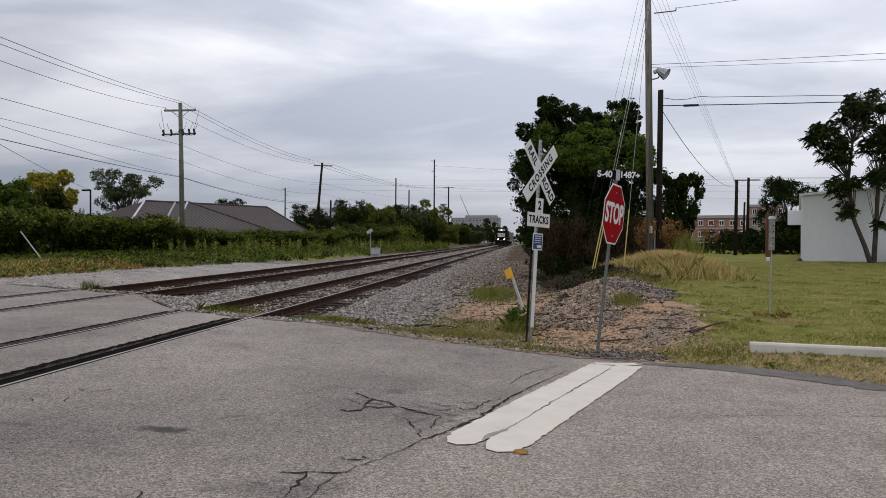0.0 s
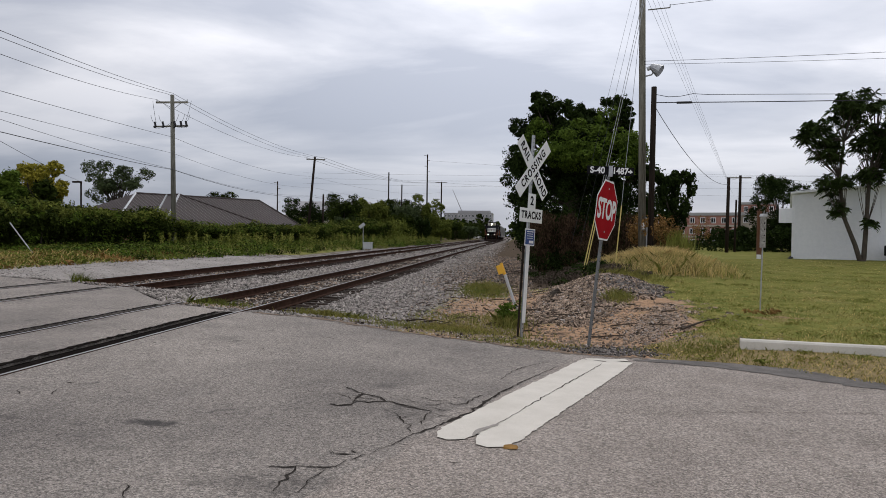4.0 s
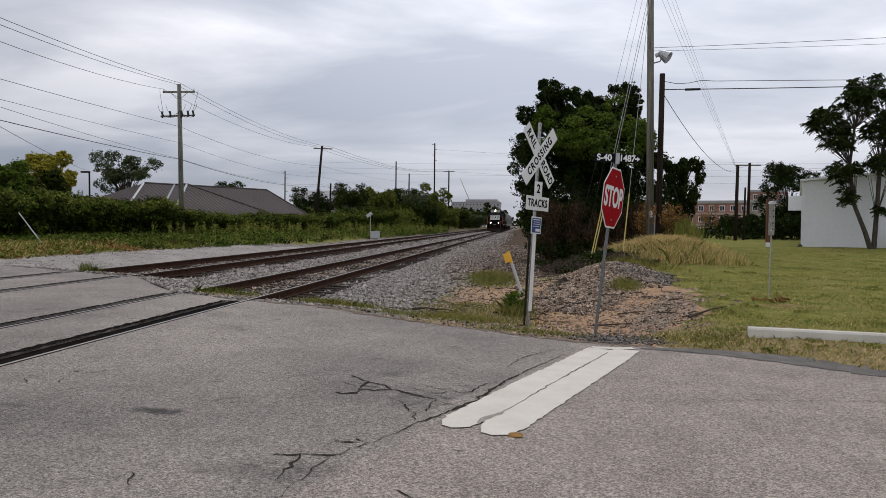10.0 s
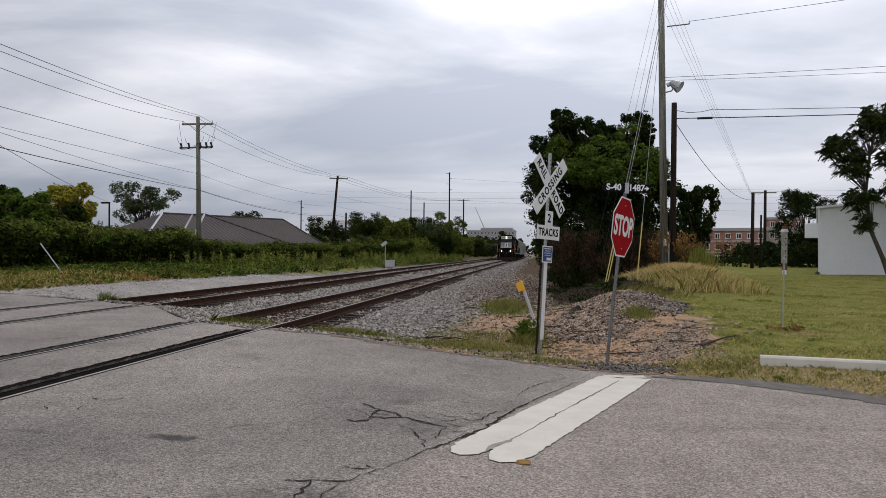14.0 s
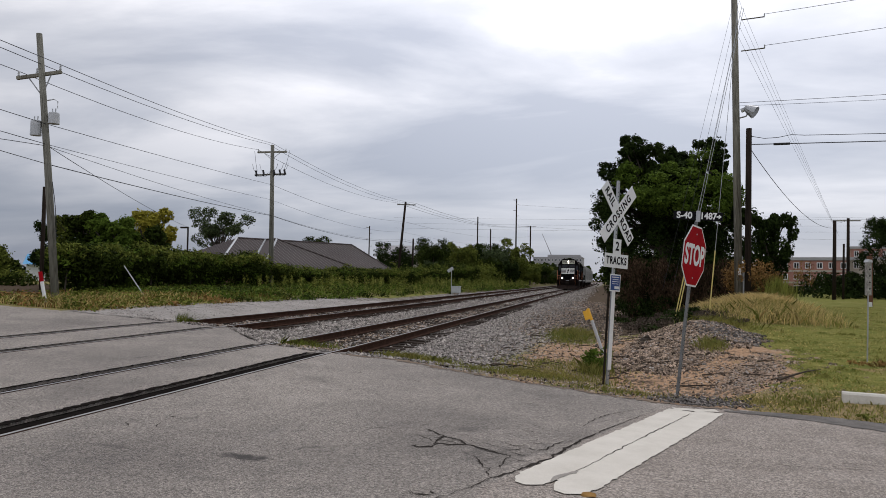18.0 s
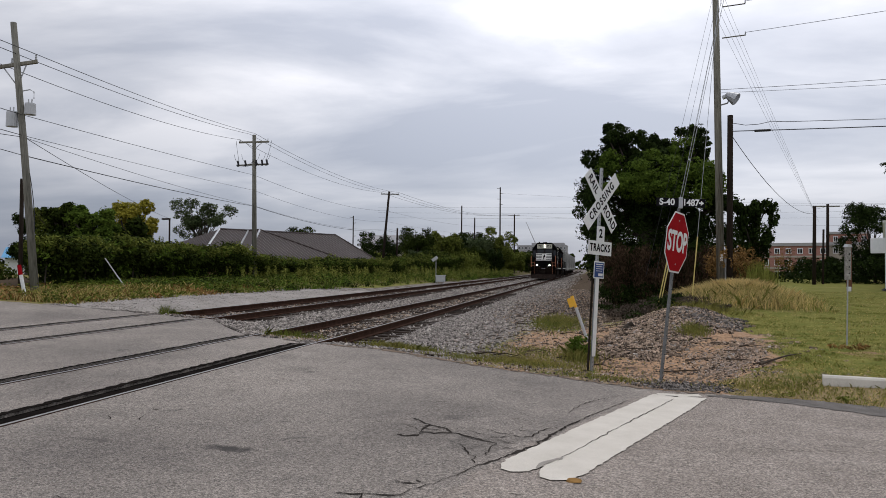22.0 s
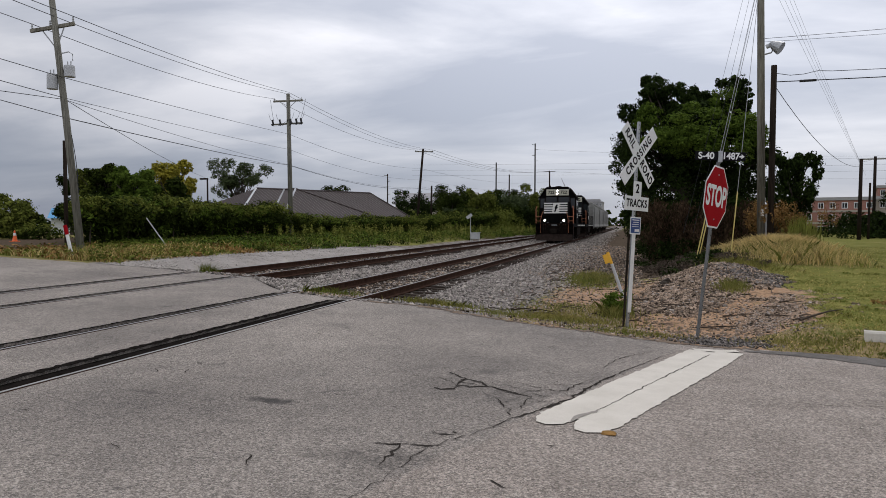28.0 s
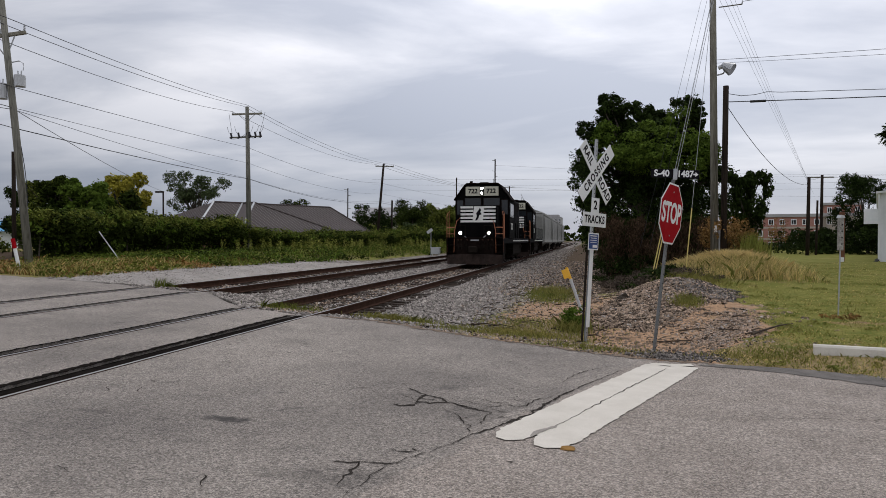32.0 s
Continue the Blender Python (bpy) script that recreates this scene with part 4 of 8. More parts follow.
def tree(name, base, blobs, leaves, size, material, label, category="tree", trunk_r=0.18, seed=1, squash=1.0, droop=0.0, extra=None, fork=0.35, hollow=0.55, group=""):
    t = thing(name, pose(*base), label, category, group)
    rnd = random.Random(seed)
    bm = B()
    top = max(b[2] for b in blobs)
    cx = sum(b[0] for b in blobs) / len(blobs)
    cy = sum(b[1] for b in blobs) / len(blobs)
    k = Vector((cx * 0.5, cy * 0.5, top * fork))
    tube(bm, [(0, 0, -0.2), (k.x * 0.3 + 0.05, k.y * 0.3, k.z * 0.5), k], trunk_r, 8, trunk_r * 0.7)
    for b in blobs:
        e = Vector(b[:3])
        midp = k.lerp(e, 0.5) + Vector((rnd.uniform(-0.2, 0.2), rnd.uniform(-0.2, 0.2), 0.1 * top * rnd.random()))
        tube(bm, [k, midp, e], trunk_r * 0.45, 5, trunk_r * 0.1)
    part("trunk", bm, M["bark"], t)
    V, Fc = leaf_cloud(blobs, leaves, size, seed, squash, droop, hollow)
    fast_mesh("crown", V, Fc, material, parent=t)
    V, Fc = leaf_cloud([(b[0], b[1], b[2], b[3] * 1.06, b[4] * 1.06) for b in blobs], max(300, leaves // 9), size, seed + 9, squash, droop, 0.85)
    fast_mesh("outer_sprays", V, Fc, material, parent=t)
    # Paler vine leaves; the canopy's lit patches are put into their colour.
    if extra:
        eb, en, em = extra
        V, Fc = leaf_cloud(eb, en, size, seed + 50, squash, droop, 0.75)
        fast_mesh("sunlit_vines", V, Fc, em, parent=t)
    return t


# ---- road markings and wear ----
strip_poly("crack", [(0.47, 8.73), (0.12, 7.85), (-0.17, 7.04), (-0.4, 6.21), (-0.6, 5.7), (-0.79, 5.38), (-0.94, 4.98), (-1.09, 4.73), (-1.22, 4.45), (-1.27, 4.22), (-1.28, 3.98), (-1.4, 3.3)], [0.008, 0.012, 0.020, 0.035, 0.028, 0.009, 0.006, 0.008, 0.006, 0.008, 0.006, 0.004], M["crack"], rough=0.9, wobble=0.025)
for pts, w in (([(-0.77, 6.5), (-0.52, 6.39), (-0.36, 6.81), (-0.23, 6.97)], 0.014), ([(-0.2, 7.75), (0.02, 8.5), (0.38, 9.09)], 0.012),
               ([(1.43, 6.8), (2.48, 6.88), (3.33, 6.91), (4.4, 6.7)], 0.007), ([(0.34, 5.99), (0.8, 5.94), (1.3, 6.2)], 0.006), ([(-3.3, 9.8), (-2.8, 9.9), (-2.5, 9.7)], 0.012)):
    strip_poly("crack", pts, [w * 0.6] + [w] * (len(pts) - 2) + [w * 0.3], M["crack"], rough=0.9, wobble=0.045)
rnd = random.Random(31)
for pts, w in (
        ([(-1.61, 4.35), (-1.42, 4.44), (-1.25, 4.45), (-1.18, 4.49)], 0.014),
        ([(-1.42, 4.43), (-1.42, 4.23), (-1.43, 3.96)], 0.012),
        ([(-1.66, 6.12), (-1.57, 6.08), (-1.46, 6.11), (-1.45, 6.26)], 0.02),
        ([(-1.69, 6.79), (-1.49, 6.6), (-1.47, 6.23)], 0.016),
        ([(-1.5, 6.6), (-1.3, 6.48), (-1.2, 6.34), (-1.35, 6.24), (-1.45, 6.26)], 0.014),
        ([(-1.2, 6.34), (-1.02, 6.27), (-0.86, 6.15), (-0.74, 6.12)], 0.014),
        ([(-1.05, 5.99), (-0.96, 5.78), (-0.87, 5.63), (-0.81, 5.42)], 0.01),
        ([(-0.77, 5.7), (-0.79, 5.93), (-0.74, 6.12)], 0.008),
        ([(-1.66, 6.46), (-1.52, 6.37)], 0.012),
        ([(-1.74, 6.52), (-1.62, 6.47)], 0.008),
        ([(-1.17, 4.88), (-1.12, 4.81), (-1.06, 4.85)], 0.01),
):
    strip_poly("crack", pts, [w * 0.9] + [1.4 * w] * (len(pts) - 2) + [w * 0.5], M["crack"], 0.005, rough=0.9, wobble=0.035)
for k in range(16):
    # short cracks that branch off round the broken corner
    x, y = rnd.gauss(-1.45, 0.22) if k < 9 else rnd.gauss(-0.75, 0.16), rnd.gauss(6.4, 0.16)
    a, l = rnd.gauss(-0.2, 0.5), rnd.uniform(0.10, 0.26)
    strip_poly("crack", [(x, y), (x + 0.5 * l * math.cos(a), y + 0.6 * l * math.sin(a)), (x + l * math.cos(a + 0.4), y + l * math.sin(a + 0.4))], [0.004, rnd.uniform(0.008, 0.016), 0.004], M["crack"], 0.005, rough=0.95, wobble=0.03)
for k in range(60):
    # short scuffs and tar specks over the old paving
    x, y = rnd.uniform(-6.2, 0.2), rnd.uniform(2.6, 11.0)
    if any(abs(x - r + 0.1) < 0.35 for r in (R1, R2)):
        continue
    a, l = rnd.gauss(-0.3, 0.4), rnd.uniform(0.04, 0.22)
    strip_poly("scuff", [(x, y), (x + l * 0.5 * math.cos(a), y + l * 0.5 * math.sin(a)), (x + l * math.cos(a), y + l * math.sin(a))], [0.003, rnd.uniform(0.006, 0.018), 0.003], M["crack"], rough=0.95, wobble=0.02)
# stop line: two coats of paint with a seam between them
strip_poly("stop_line", [(-0.56, 5.31), (-0.50, 5.40), (-0.42, 5.60), (1.00, 9.36)], [0.10, 0.27, 0.335, 0.34], M["paint"], 0.009, rough=0.05)
strip_poly("stop_line", [(-0.25, 5.20), (-0.19, 5.29), (-0.11, 5.49), (1.33, 9.38)], [0.10, 0.27, 0.335, 0.34], M["paint"], 0.009, rough=0.05)
strip_poly("stop_line", [(0.90, 9.43), (1.44, 9.52)], [0.16, 0.16], M["paint"], 0.0095, rough=0.1)
ex = [-4.7 + 0.18 * i for i in range(37)]
strip_poly("earth_spill", [(x, edge(x) - 0.02) for x in ex], [0.07 + 0.30 * max(0, noise.noise((x * 1.3, 4, 0))) for x in ex], M["earth"], 0.007, rough=0.95, wobble=0.09)
strip_poly("asphalt_skirt", [(1.55, 9.60), (2.0, 9.47), (2.65, 9.30), (3.3, 8.95), (4.1, 8.30), (6.5, 6.85), (9.0, 5.35)], [0.10, 0.28, 0.42, 0.55, 0.62, 0.75, 0.8], mat("old_dark_asphalt", (0.075, 0.069, 0.064), (0.20, 0.185, 0.17), 4, 70, 0.95, 0, 0.6, 0.1), 0.006, rough=0.12, wobble=0.05)
strip_poly("paint_seam", [(-0.15, 5.84), (0.2, 6.80), (0.55, 7.75), (0.85, 8.55), (1.08, 9.16)], [0.004, 0.010, 0.013, 0.012, 0.006], M["crack"], 0.0115, rough=0.9, wobble=0.012)
strip_poly("bare_patch", [(-0.33, 5.44), (-0.27, 5.62), (-0.18, 5.78), (-0.13, 5.86)], [0.015, 0.06, 0.04, 0.008], M["stain"], 0.0125, rough=0.5, wobble=0.02)
bm = B()
bmesh.ops.create_icosphere(bm, subdivisions=2, radius=0.06)
for v in bm.verts:
    v.co = Vector((v.co.x * 1.1 + 0.02 * noise.noise(v.co * 30), v.co.y * 0.8, max(0.0, v.co.z) * 0.4 + 0.01 * noise.noise(v.co * 40)))
litter = new("fallen_leaf", bpy.data.meshes.new("fallen_leaf"))
bm.to_mesh(litter.data)
bm.free()
litter.data.materials.append(M["leaf_rust"])
litter.matrix_basis = pose(-0.03, 5.22, road_z(-0.03, 5.22) + 0.004)
tagged(litter, "curled brown dead leaf lying beside the stop line", "leaf")


# ---- signs ----
def text_pose(x, z, y=-0.008, tilt=0.0):
    """Lettering upright on a plate that faces -y, turned in the plate's plane."""
    return Matrix.Translation((x, y, z)) @ Matrix.Rotation(radians(tilt), 4, "Y") @ Matrix.Rotation(radians(90), 4, "X")


def plate(bm, outline, y0, y1):
    return prism(bm, outline, "y", y0, y1)


def u_post(parent, height, w=0.055, metal="galv"):
    """A ribbed steel post of U section with punched holes."""
    bm = B()
    prism(bm, [(-w / 2, 0), (w / 2, 0), (w / 2, 0.008), (w * 0.25, 0.010), (w * 0.22, 0.038), (-w * 0.22, 0.038), (-w * 0.25, 0.010), (-w / 2, 0.008)], "z", -0.4, height)
    part("post", bm, M[metal], parent, "galvanised steel post")
    bm = B()
    for i in range(int(height / 0.07)):
        z = 0.05 + i * 0.07
        box(bm, -0.007, 0.007, -0.003, 0.0, z, z + 0.014)
    tagged(part("punched_holes", bm, M["ink"], parent), kind="stuff")


def lean_pose(base, top, turn):
    """Upright along base to top, turned about that line."""
    d = Vector(top) - Vector(base)
    return Matrix.Translation(base) @ Vector((0, 0, 1)).rotation_difference(d).to_matrix().to_4x4() @ Matrix.Rotation(radians(turn), 4, "Z")


def stop_sign():
    s = thing("stop_sign", lean_pose((1.08, 10.94, -0.09), (1.36, 11.01, 2.53), 64), "red octagonal stop sign on a leaning galvanised post", "road sign")
    u_post(s, 2.62, 0.06, "galv_dull")
    c, R = 2.10, 0.457
    for name, rr, y0, y1, mt, lb in (("border", 1.0, -0.012, -0.008, M["sign_white"], "white border"), ("panel", 0.945, -0.0155, -0.0125, M["sign_red"], "red face")):
        k = R * rr / math.cos(math.pi / 8)
        bm = plate(B(), [(k * math.cos(math.pi / 8 + i * math.pi / 4), c + k * math.sin(math.pi / 8 + i * math.pi / 4)) for i in range(8)], y0, y1)
        part(name, bm, mt, s, lb)
    lettering("STOP", 0.42, M["sign_white"], s, text_pose(0, c, -0.018), 0.0015, 0.78)
    for z in (c - 0.33, c + 0.33):
        bm = B(); tube(bm, [(0, -0.022, z), (0, -0.012, z)], 0.012, 8)
        part("bolt", bm, M["galv"], s)
    blade = thing("road_number_sign", pose(1.365, 10.97, 2.60, 0, 2.5, 8), "narrow black road number sign with white lettering", "road sign")
    bm = B(); box(bm, -0.36, 0.36, -0.006, 0.0, -0.065, 0.065, 0.003)
    part("panel", bm, M["ink"], blade)
    lettering("S-40", 0.135, M["sign_white"], blade, text_pose(-0.20, 0.0, -0.009), 0.001, 0.95)
    lettering("1487", 0.135, M["sign_white"], blade, text_pose(0.15, 0.0, -0.009), 0.001, 0.9)
    bm = plate(B(), [(0.27, 0.012), (0.30, 0.012), (0.30, 0.035), (0.345, 0), (0.30, -0.035), (0.30, -0.012), (0.27, -0.012)], -0.0095, -0.0062)
    part("arrow", bm, M["sign_white"], blade)
    bm = B(); box(bm, -0.03, 0.03, -0.03, 0.004, -0.09, 0.075, 0.004)
    part("bracket", bm, M["galv"], blade)


def crossbuck():
    s = thing("crossbuck_sign", lean_pose((0.05, 11.72, -0.06), (0.22, 11.78, 3.25), 57), "white railroad crossing crossbuck on a leaning steel post", "road sign")
    u_post(s, 3.33, 0.06)
    c = 2.78
    for i, (a, word) in enumerate(((1, "RAIL ROAD"), (-1, "CROSSING"))):
        L2, W2, t = 0.61, 0.115, radians(45) * a
        ca, sa = math.cos(t), math.sin(t)
        pts = [(x * ca + z * sa, c - x * sa + z * ca) for x, z in ((-L2, -W2), (L2, -W2), (L2, W2), (-L2, W2))]
        y = -0.010 - 0.012 * i
        b = part("blade", plate(B(), pts, y - 0.003, y), M["sign_white"], s, "white crossbuck blade")
        for w, d in ((("CROSSING", 0),) if i else (("RAIL", -0.36), ("ROAD", 0.36))):
            lettering(w, 0.178, M["ink"], b, text_pose(d * ca, c - d * sa, y - 0.005, 45 * a), 0.001, 0.86, spacing=1.28 if i else 1.16)
    cx = 2.0
    out = [(-0.343, cx - 0.115), (0.343, cx - 0.115), (0.343, cx + 0.115), (0.115, cx + 0.115), (0.115, cx + 0.36), (-0.115, cx + 0.36), (-0.115, cx + 0.115), (-0.343, cx + 0.115)]
    p = part("track_count_plate", plate(B(), out, -0.034, -0.031), M["sign_white"], s, "white plate with black lettering")
    lettering("2", 0.20, M["ink"], p, text_pose(0, cx + 0.235, -0.036), 0.001)
    lettering("TRACKS", 0.172, M["ink"], p, text_pose(0, cx, -0.036), 0.001, 0.86, spacing=1.12)
    bz = 1.64
    p = part("notice_plate", plate(B(), [(-0.15, bz - 0.14), (0.15, bz - 0.14), (0.15, bz + 0.14), (-0.15, bz + 0.14)], -0.034, -0.031), M["sign_white"], s, "small blue and white notice plate")
    part("notice_field", plate(B(), [(-0.13, bz - 0.12), (0.13, bz - 0.12), (0.13, bz + 0.12), (-0.13, bz + 0.12)], -0.036, -0.0345), M["sign_blue"], p, "blue field")
    bm = B()
    for k, (w, h) in enumerate(((0.10, 0.014), (0.085, 0.010), (0.095, 0.010), (0.09, 0.008))):
        box(bm, -w, w, -0.038, -0.0362, bz + 0.085 - k * 0.035, bz + 0.085 + h - k * 0.035)
    box(bm, -0.02, 0.11, -0.038, -0.0362, bz - 0.10, bz - 0.055)
    part("print_bars", bm, M["sign_white"], p)
    bm = B(); box(bm, -0.05, 0.05, -0.016, -0.008, 0.22, 1.50, 0.003)
    part("reflective_strip", bm, M["sign_white"], s, "white reflective strip on the post")
    bm = B(); tube(bm, [(-0.06, 0.045, -0.2), (-0.055, 0.045, 1.5)], 0.018, 6)
    part("conduit", bm, M["wood_dark"], s)


stop_sign()
crossbuck()

marker = thing("marker_post", lean_pose((-0.09, 17.0, terrain(-0.09, 17.0)), (-0.47, 17.0, terrain(-0.09, 17.0) + 1.10), 12), "leaning grey marker post with a yellow tag", "marker post")
bm = B(); tube(bm, [(0, 0, -0.2), (0, 0, 0.86)], 0.036, 8)
part("post", bm, M["grey_paint"], marker)
bm = B(); tube(bm, [(0, 0, 0.86), (0, 0, 1.13), (0, 0, 1.15)], 0.038, 8)
part("cap", bm, M["yellow"], marker, "faded yellow plastic cap")
bm = B(); box(bm, -0.15, 0.0, -0.055, -0.044, 0.90, 1.12, 0.005)
part("tag", bm, M["yellow"], marker, "yellow plastic tag")

kerb = thing("wheel_stop", pose(3.22, 10.68, terrain(3.6, 10.6), 0, 0, -13), "long low concrete wheel stop lying on the grass", "wheel stop")
bm = prism(B(), [(-0.10, -0.05), (0.10, -0.05), (0.085, 0.10), (0.06, 0.125), (-0.06, 0.125), (-0.085, 0.10)], "x", 0, 3.3)
part("block", bm, M["concrete"], kerb)

nestbox = thing("box_on_post", pose(5.05, 15.56, terrain(5.05, 15.56), 0, 0.8, 20), "weathered grey wooden box on a thin pole in the lawn", "nest box")
bm = B(); tube(bm, [(0, 0, -0.2), (0.02, 0, 1.45)], 0.014, 6)
part("pole", bm, M["galv"], nestbox)
bm = B(); box(bm, -0.025, 0.060, -0.045, 0.045, 1.32, 1.98, 0.004)
part("box", bm, mat("mottled_grey_board", (0.07, 0.063, 0.053), (0.42, 0.41, 0.375), 11, 40, 0.9), nestbox)
bm = prism(B(), [(-0.040, 1.98), (0.075, 1.98), (0.055, 2.03), (-0.01, 2.04)], "y", -0.06, 0.06)
part("roof", bm, M["grey_paint"], nestbox)
bm = B()
for k in range(4):
    tube(bm, [(0.017, -0.049, 1.45 + 0.13 * k), (0.017, -0.043, 1.45 + 0.13 * k)], 0.016, 8)
tagged(part("holes", bm, M["ink"], nestbox), kind="stuff")


# ---- utility poles and wires ----
def sag(a, b, drop, n=14):
    a, b = Vector(a), Vector(b)
    return [a.lerp(b, i / n) - Vector((0, 0, 4 * drop * (i / n) * (1 - i / n))) for i in range(n + 1)]


def wire(a, b, drop=0.5, r=0.012, name="power_line", label="thin dark overhead wire between poles", n=14):
    bm = tube(B(), sag(a, b, drop, n), r, 4)
    me = bpy.data.meshes.new(name)
    bm.to_mesh(me)
    bm.free()
    me.materials.append(M["wire"])
    return tagged(new(name, me), label, "cable", "overhead wires")


def pole(base, top, r0, r1, label, material="wood", name="utility_pole"):
    t = thing(name, pose(*base), label, "utility pole", "utility poles")
    d = Vector(top) - Vector(base)
    bm = tube(B(), [(0, 0, -0.4), d * 0.5, d], r0, 10, r1)
    part("shaft", bm, M[material], t, smooth=True)
    return t


def arm(t, a, b, w=0.055, h=0.06, name="crossarm"):
    a, b = Vector(a), Vector(b)
    d = b - a
    bm = B()
    box(bm, 0, d.length, -w, w, -h, h, 0.01)
    bmesh.ops.transform(bm, matrix=Matrix.Translation(a) @ d.to_track_quat("X", "Z").to_matrix().to_4x4(), verts=bm.verts[:])
    return part(name, bm, M["wood"], t)


def insulator(t, p, h=0.16, r=0.045):
    bm = B()
    for i in range(3):
        z = i * h / 3
        tube(bm, [(p[0], p[1], p[2] + z), (p[0], p[1], p[2] + z + h / 4)], r * (1 - 0.15 * i), 8, r * 0.5)
    tube(bm, [(p[0], p[1], p[2] - 0.05), (p[0], p[1], p[2] + h)], 0.012, 6)
    part("insulator", bm, M["grey_paint"], t)


# leaning pole with transformers beside the crossing
LB, LT = Vector((-17.15, 18.95, 0.75)), Vector((-18.0, 18.75, 9.35))
pL = pole(LB, LT, 0.125, 0.09, "leaning weathered wooden utility pole with grey transformers", "wood_grey")
ca, cb = Vector((-18.70, 18.64, 7.90)) - LB, Vector((-17.33, 19.02, 8.14)) - LB
arm(pL, ca, cb, 0.05, 0.055)
for f in (0.04, 0.45, 0.97):
    insulator(pL, ca.lerp(cb, f) + Vector((0, 0, 0.08)))
bm = B(); tube(bm, [ca.lerp(cb, 0.25), Vector((-17.87, 18.8, 7.35)) - LB], 0.02, 5)
part("brace", bm, M["galv"], pL)
bm = B(); tube(bm, [ca.lerp(cb, 0.78), Vector((-17.83, 18.8, 7.35)) - LB], 0.02, 5)
part("brace", bm, M["galv"], pL)
for c, r, h in (((-17.96, 18.72, 6.02), 0.17, 0.48), ((-17.47, 18.92, 6.42), 0.17, 0.36)):
    q = Vector(c) - LB
    bm = tube(B(), [q, q + Vector((0, 0, h * 0.9)), q + Vector((0, 0, h))], r, 14, r * 0.9)
    tr = part("transformer", bm, M["grey_paint"], pL, "grey cylindrical transformer", smooth=False)
    bm = B(); tube(bm, [q + Vector((0.05, 0, h)), q + Vector((0.06, 0, h + 0.14))], 0.02, 6); tube(bm, [q + Vector((-0.06, 0, h)), q + Vector((-0.07, 0, h + 0.14))], 0.02, 6)
    part("bushing", bm, M["grey_paint"], tr)
bm = B(); q = Vector((-17.86, 18.84, 7.15)) - LB
tube(bm, [q, q + Vector((0.35, 0.1, 0.08)), q + Vector((0.5, 0.1, 0.0)), q + Vector((0.5, 0.1, -0.22))], 0.02, 5)
part("cutout_arm", bm, M["grey_paint"], pL)
bm = B()
for k in range(14):
    f = k / 13
    tube(bm, [LT.lerp(LB, 0.56 + 0.2 * f) - LB + Vector((0.16 + 0.05 * math.sin(3 * f), -0.03, 0)), LT.lerp(LB, 0.56 + 0.2 * (f + 0.08)) - LB + Vector((0.16 + 0.05 * math.sin(3 * f + 0.2), -0.03, 0))], 0.015, 4)
part("riser_cable", bm, M["wire"], pL)
stub = pole((-18.45, 19.7, 0.8), (-18.45, 19.7, 4.5), 0.07, 0.06, "dark stub pole behind the leaning pole", "wood_dark")

# pole A with cutouts
AB, AT = Vector((-22.78, 44.5, 0.9)), Vector((-22.90, 44.5, 10.68))
pA = pole(AB, AT, 0.18, 0.125, "grey wooden utility pole with a crossarm and fuse cutouts", "wood_grey")
a0, a1 = Vector((-23.95, 44.36, 10.17)) - AB, Vector((-21.87, 44.62, 10.20)) - AB
arm(pA, a0, a1)
l0, l1 = Vector((-24.1, 44.32, 8.58)) - AB, Vector((-21.87, 44.60, 8.66)) - AB
arm(pA, l0, l1, 0.05, 0.05)
for f in (0.03, 0.5, 0.97):
    insulator(pA, a0.lerp(a1, f) + Vector((0, 0, 0.07)))
for f in (0.05, 0.28, 0.62, 0.80, 0.95):
    q = l0.lerp(l1, f)
    bm = tube(B(), [q + Vector((0, -0.08, 0.30)), q + Vector((0.06, -0.08, 0.05)), q + Vector((0, -0.08, -0.10))], 0.075, 6)
    part("fuse_cutout", bm, M["wire"], pA, "dark fuse cutout")
for f in (0.2, 0.8):
    bm = B(); tube(bm, [a0.lerp(a1, f), Vector((-0.12, -0.06, 8.75))], 0.02, 5)
    part("brace", bm, M["galv"], pA)
for f in (0.05, 0.28, 0.62, 0.80, 0.95):
    q = l0.lerp(l1, f)
    s = 1 if f > 0.5 else -1
    bm = B(); tube(bm, sag(q + Vector((0, -0.1, 0.3)), q + Vector((0.28 * s, -0.05, 0.75)), 0.18, 8), 0.012, 4)
    part("jumper", bm, M["wire"], pA)
    bm = B(); tube(bm, sag(q + Vector((0, -0.1, -0.1)), Vector((0.05 * s, -0.15, 8.0)), 0.16, 8), 0.012, 4)
    part("jumper", bm, M["wire"], pA)
for s in (-1, 1):
    bm = B(); tube(bm, sag(a0.lerp(a1, 0.5 + 0.6 * s) + Vector((0, 0, 0.1)), l0.lerp(l1, 0.5 + 0.42 * s) + Vector((0, 0, 0.25)), 0.12, 8), 0.012, 4)
    part("jumper", bm, M["wire"], pA)

BB, BT = Vector((-25.5, 82.4, 0.8)), Vector((-24.62, 82.6, 10.85))
pB = pole(BB, BT, 0.18, 0.13, "dark leaning utility pole with a crossarm", "wood_dark")
b0, b1 = Vector((-25.62, 82.45, 10.55)) - BB, Vector((-23.40, 82.75, 10.50)) - BB
arm(pB, b0, b1)
for f in (0.03, 0.5, 0.97):
    insulator(pB, b0.lerp(b1, f) + Vector((0, 0, 0.07)))

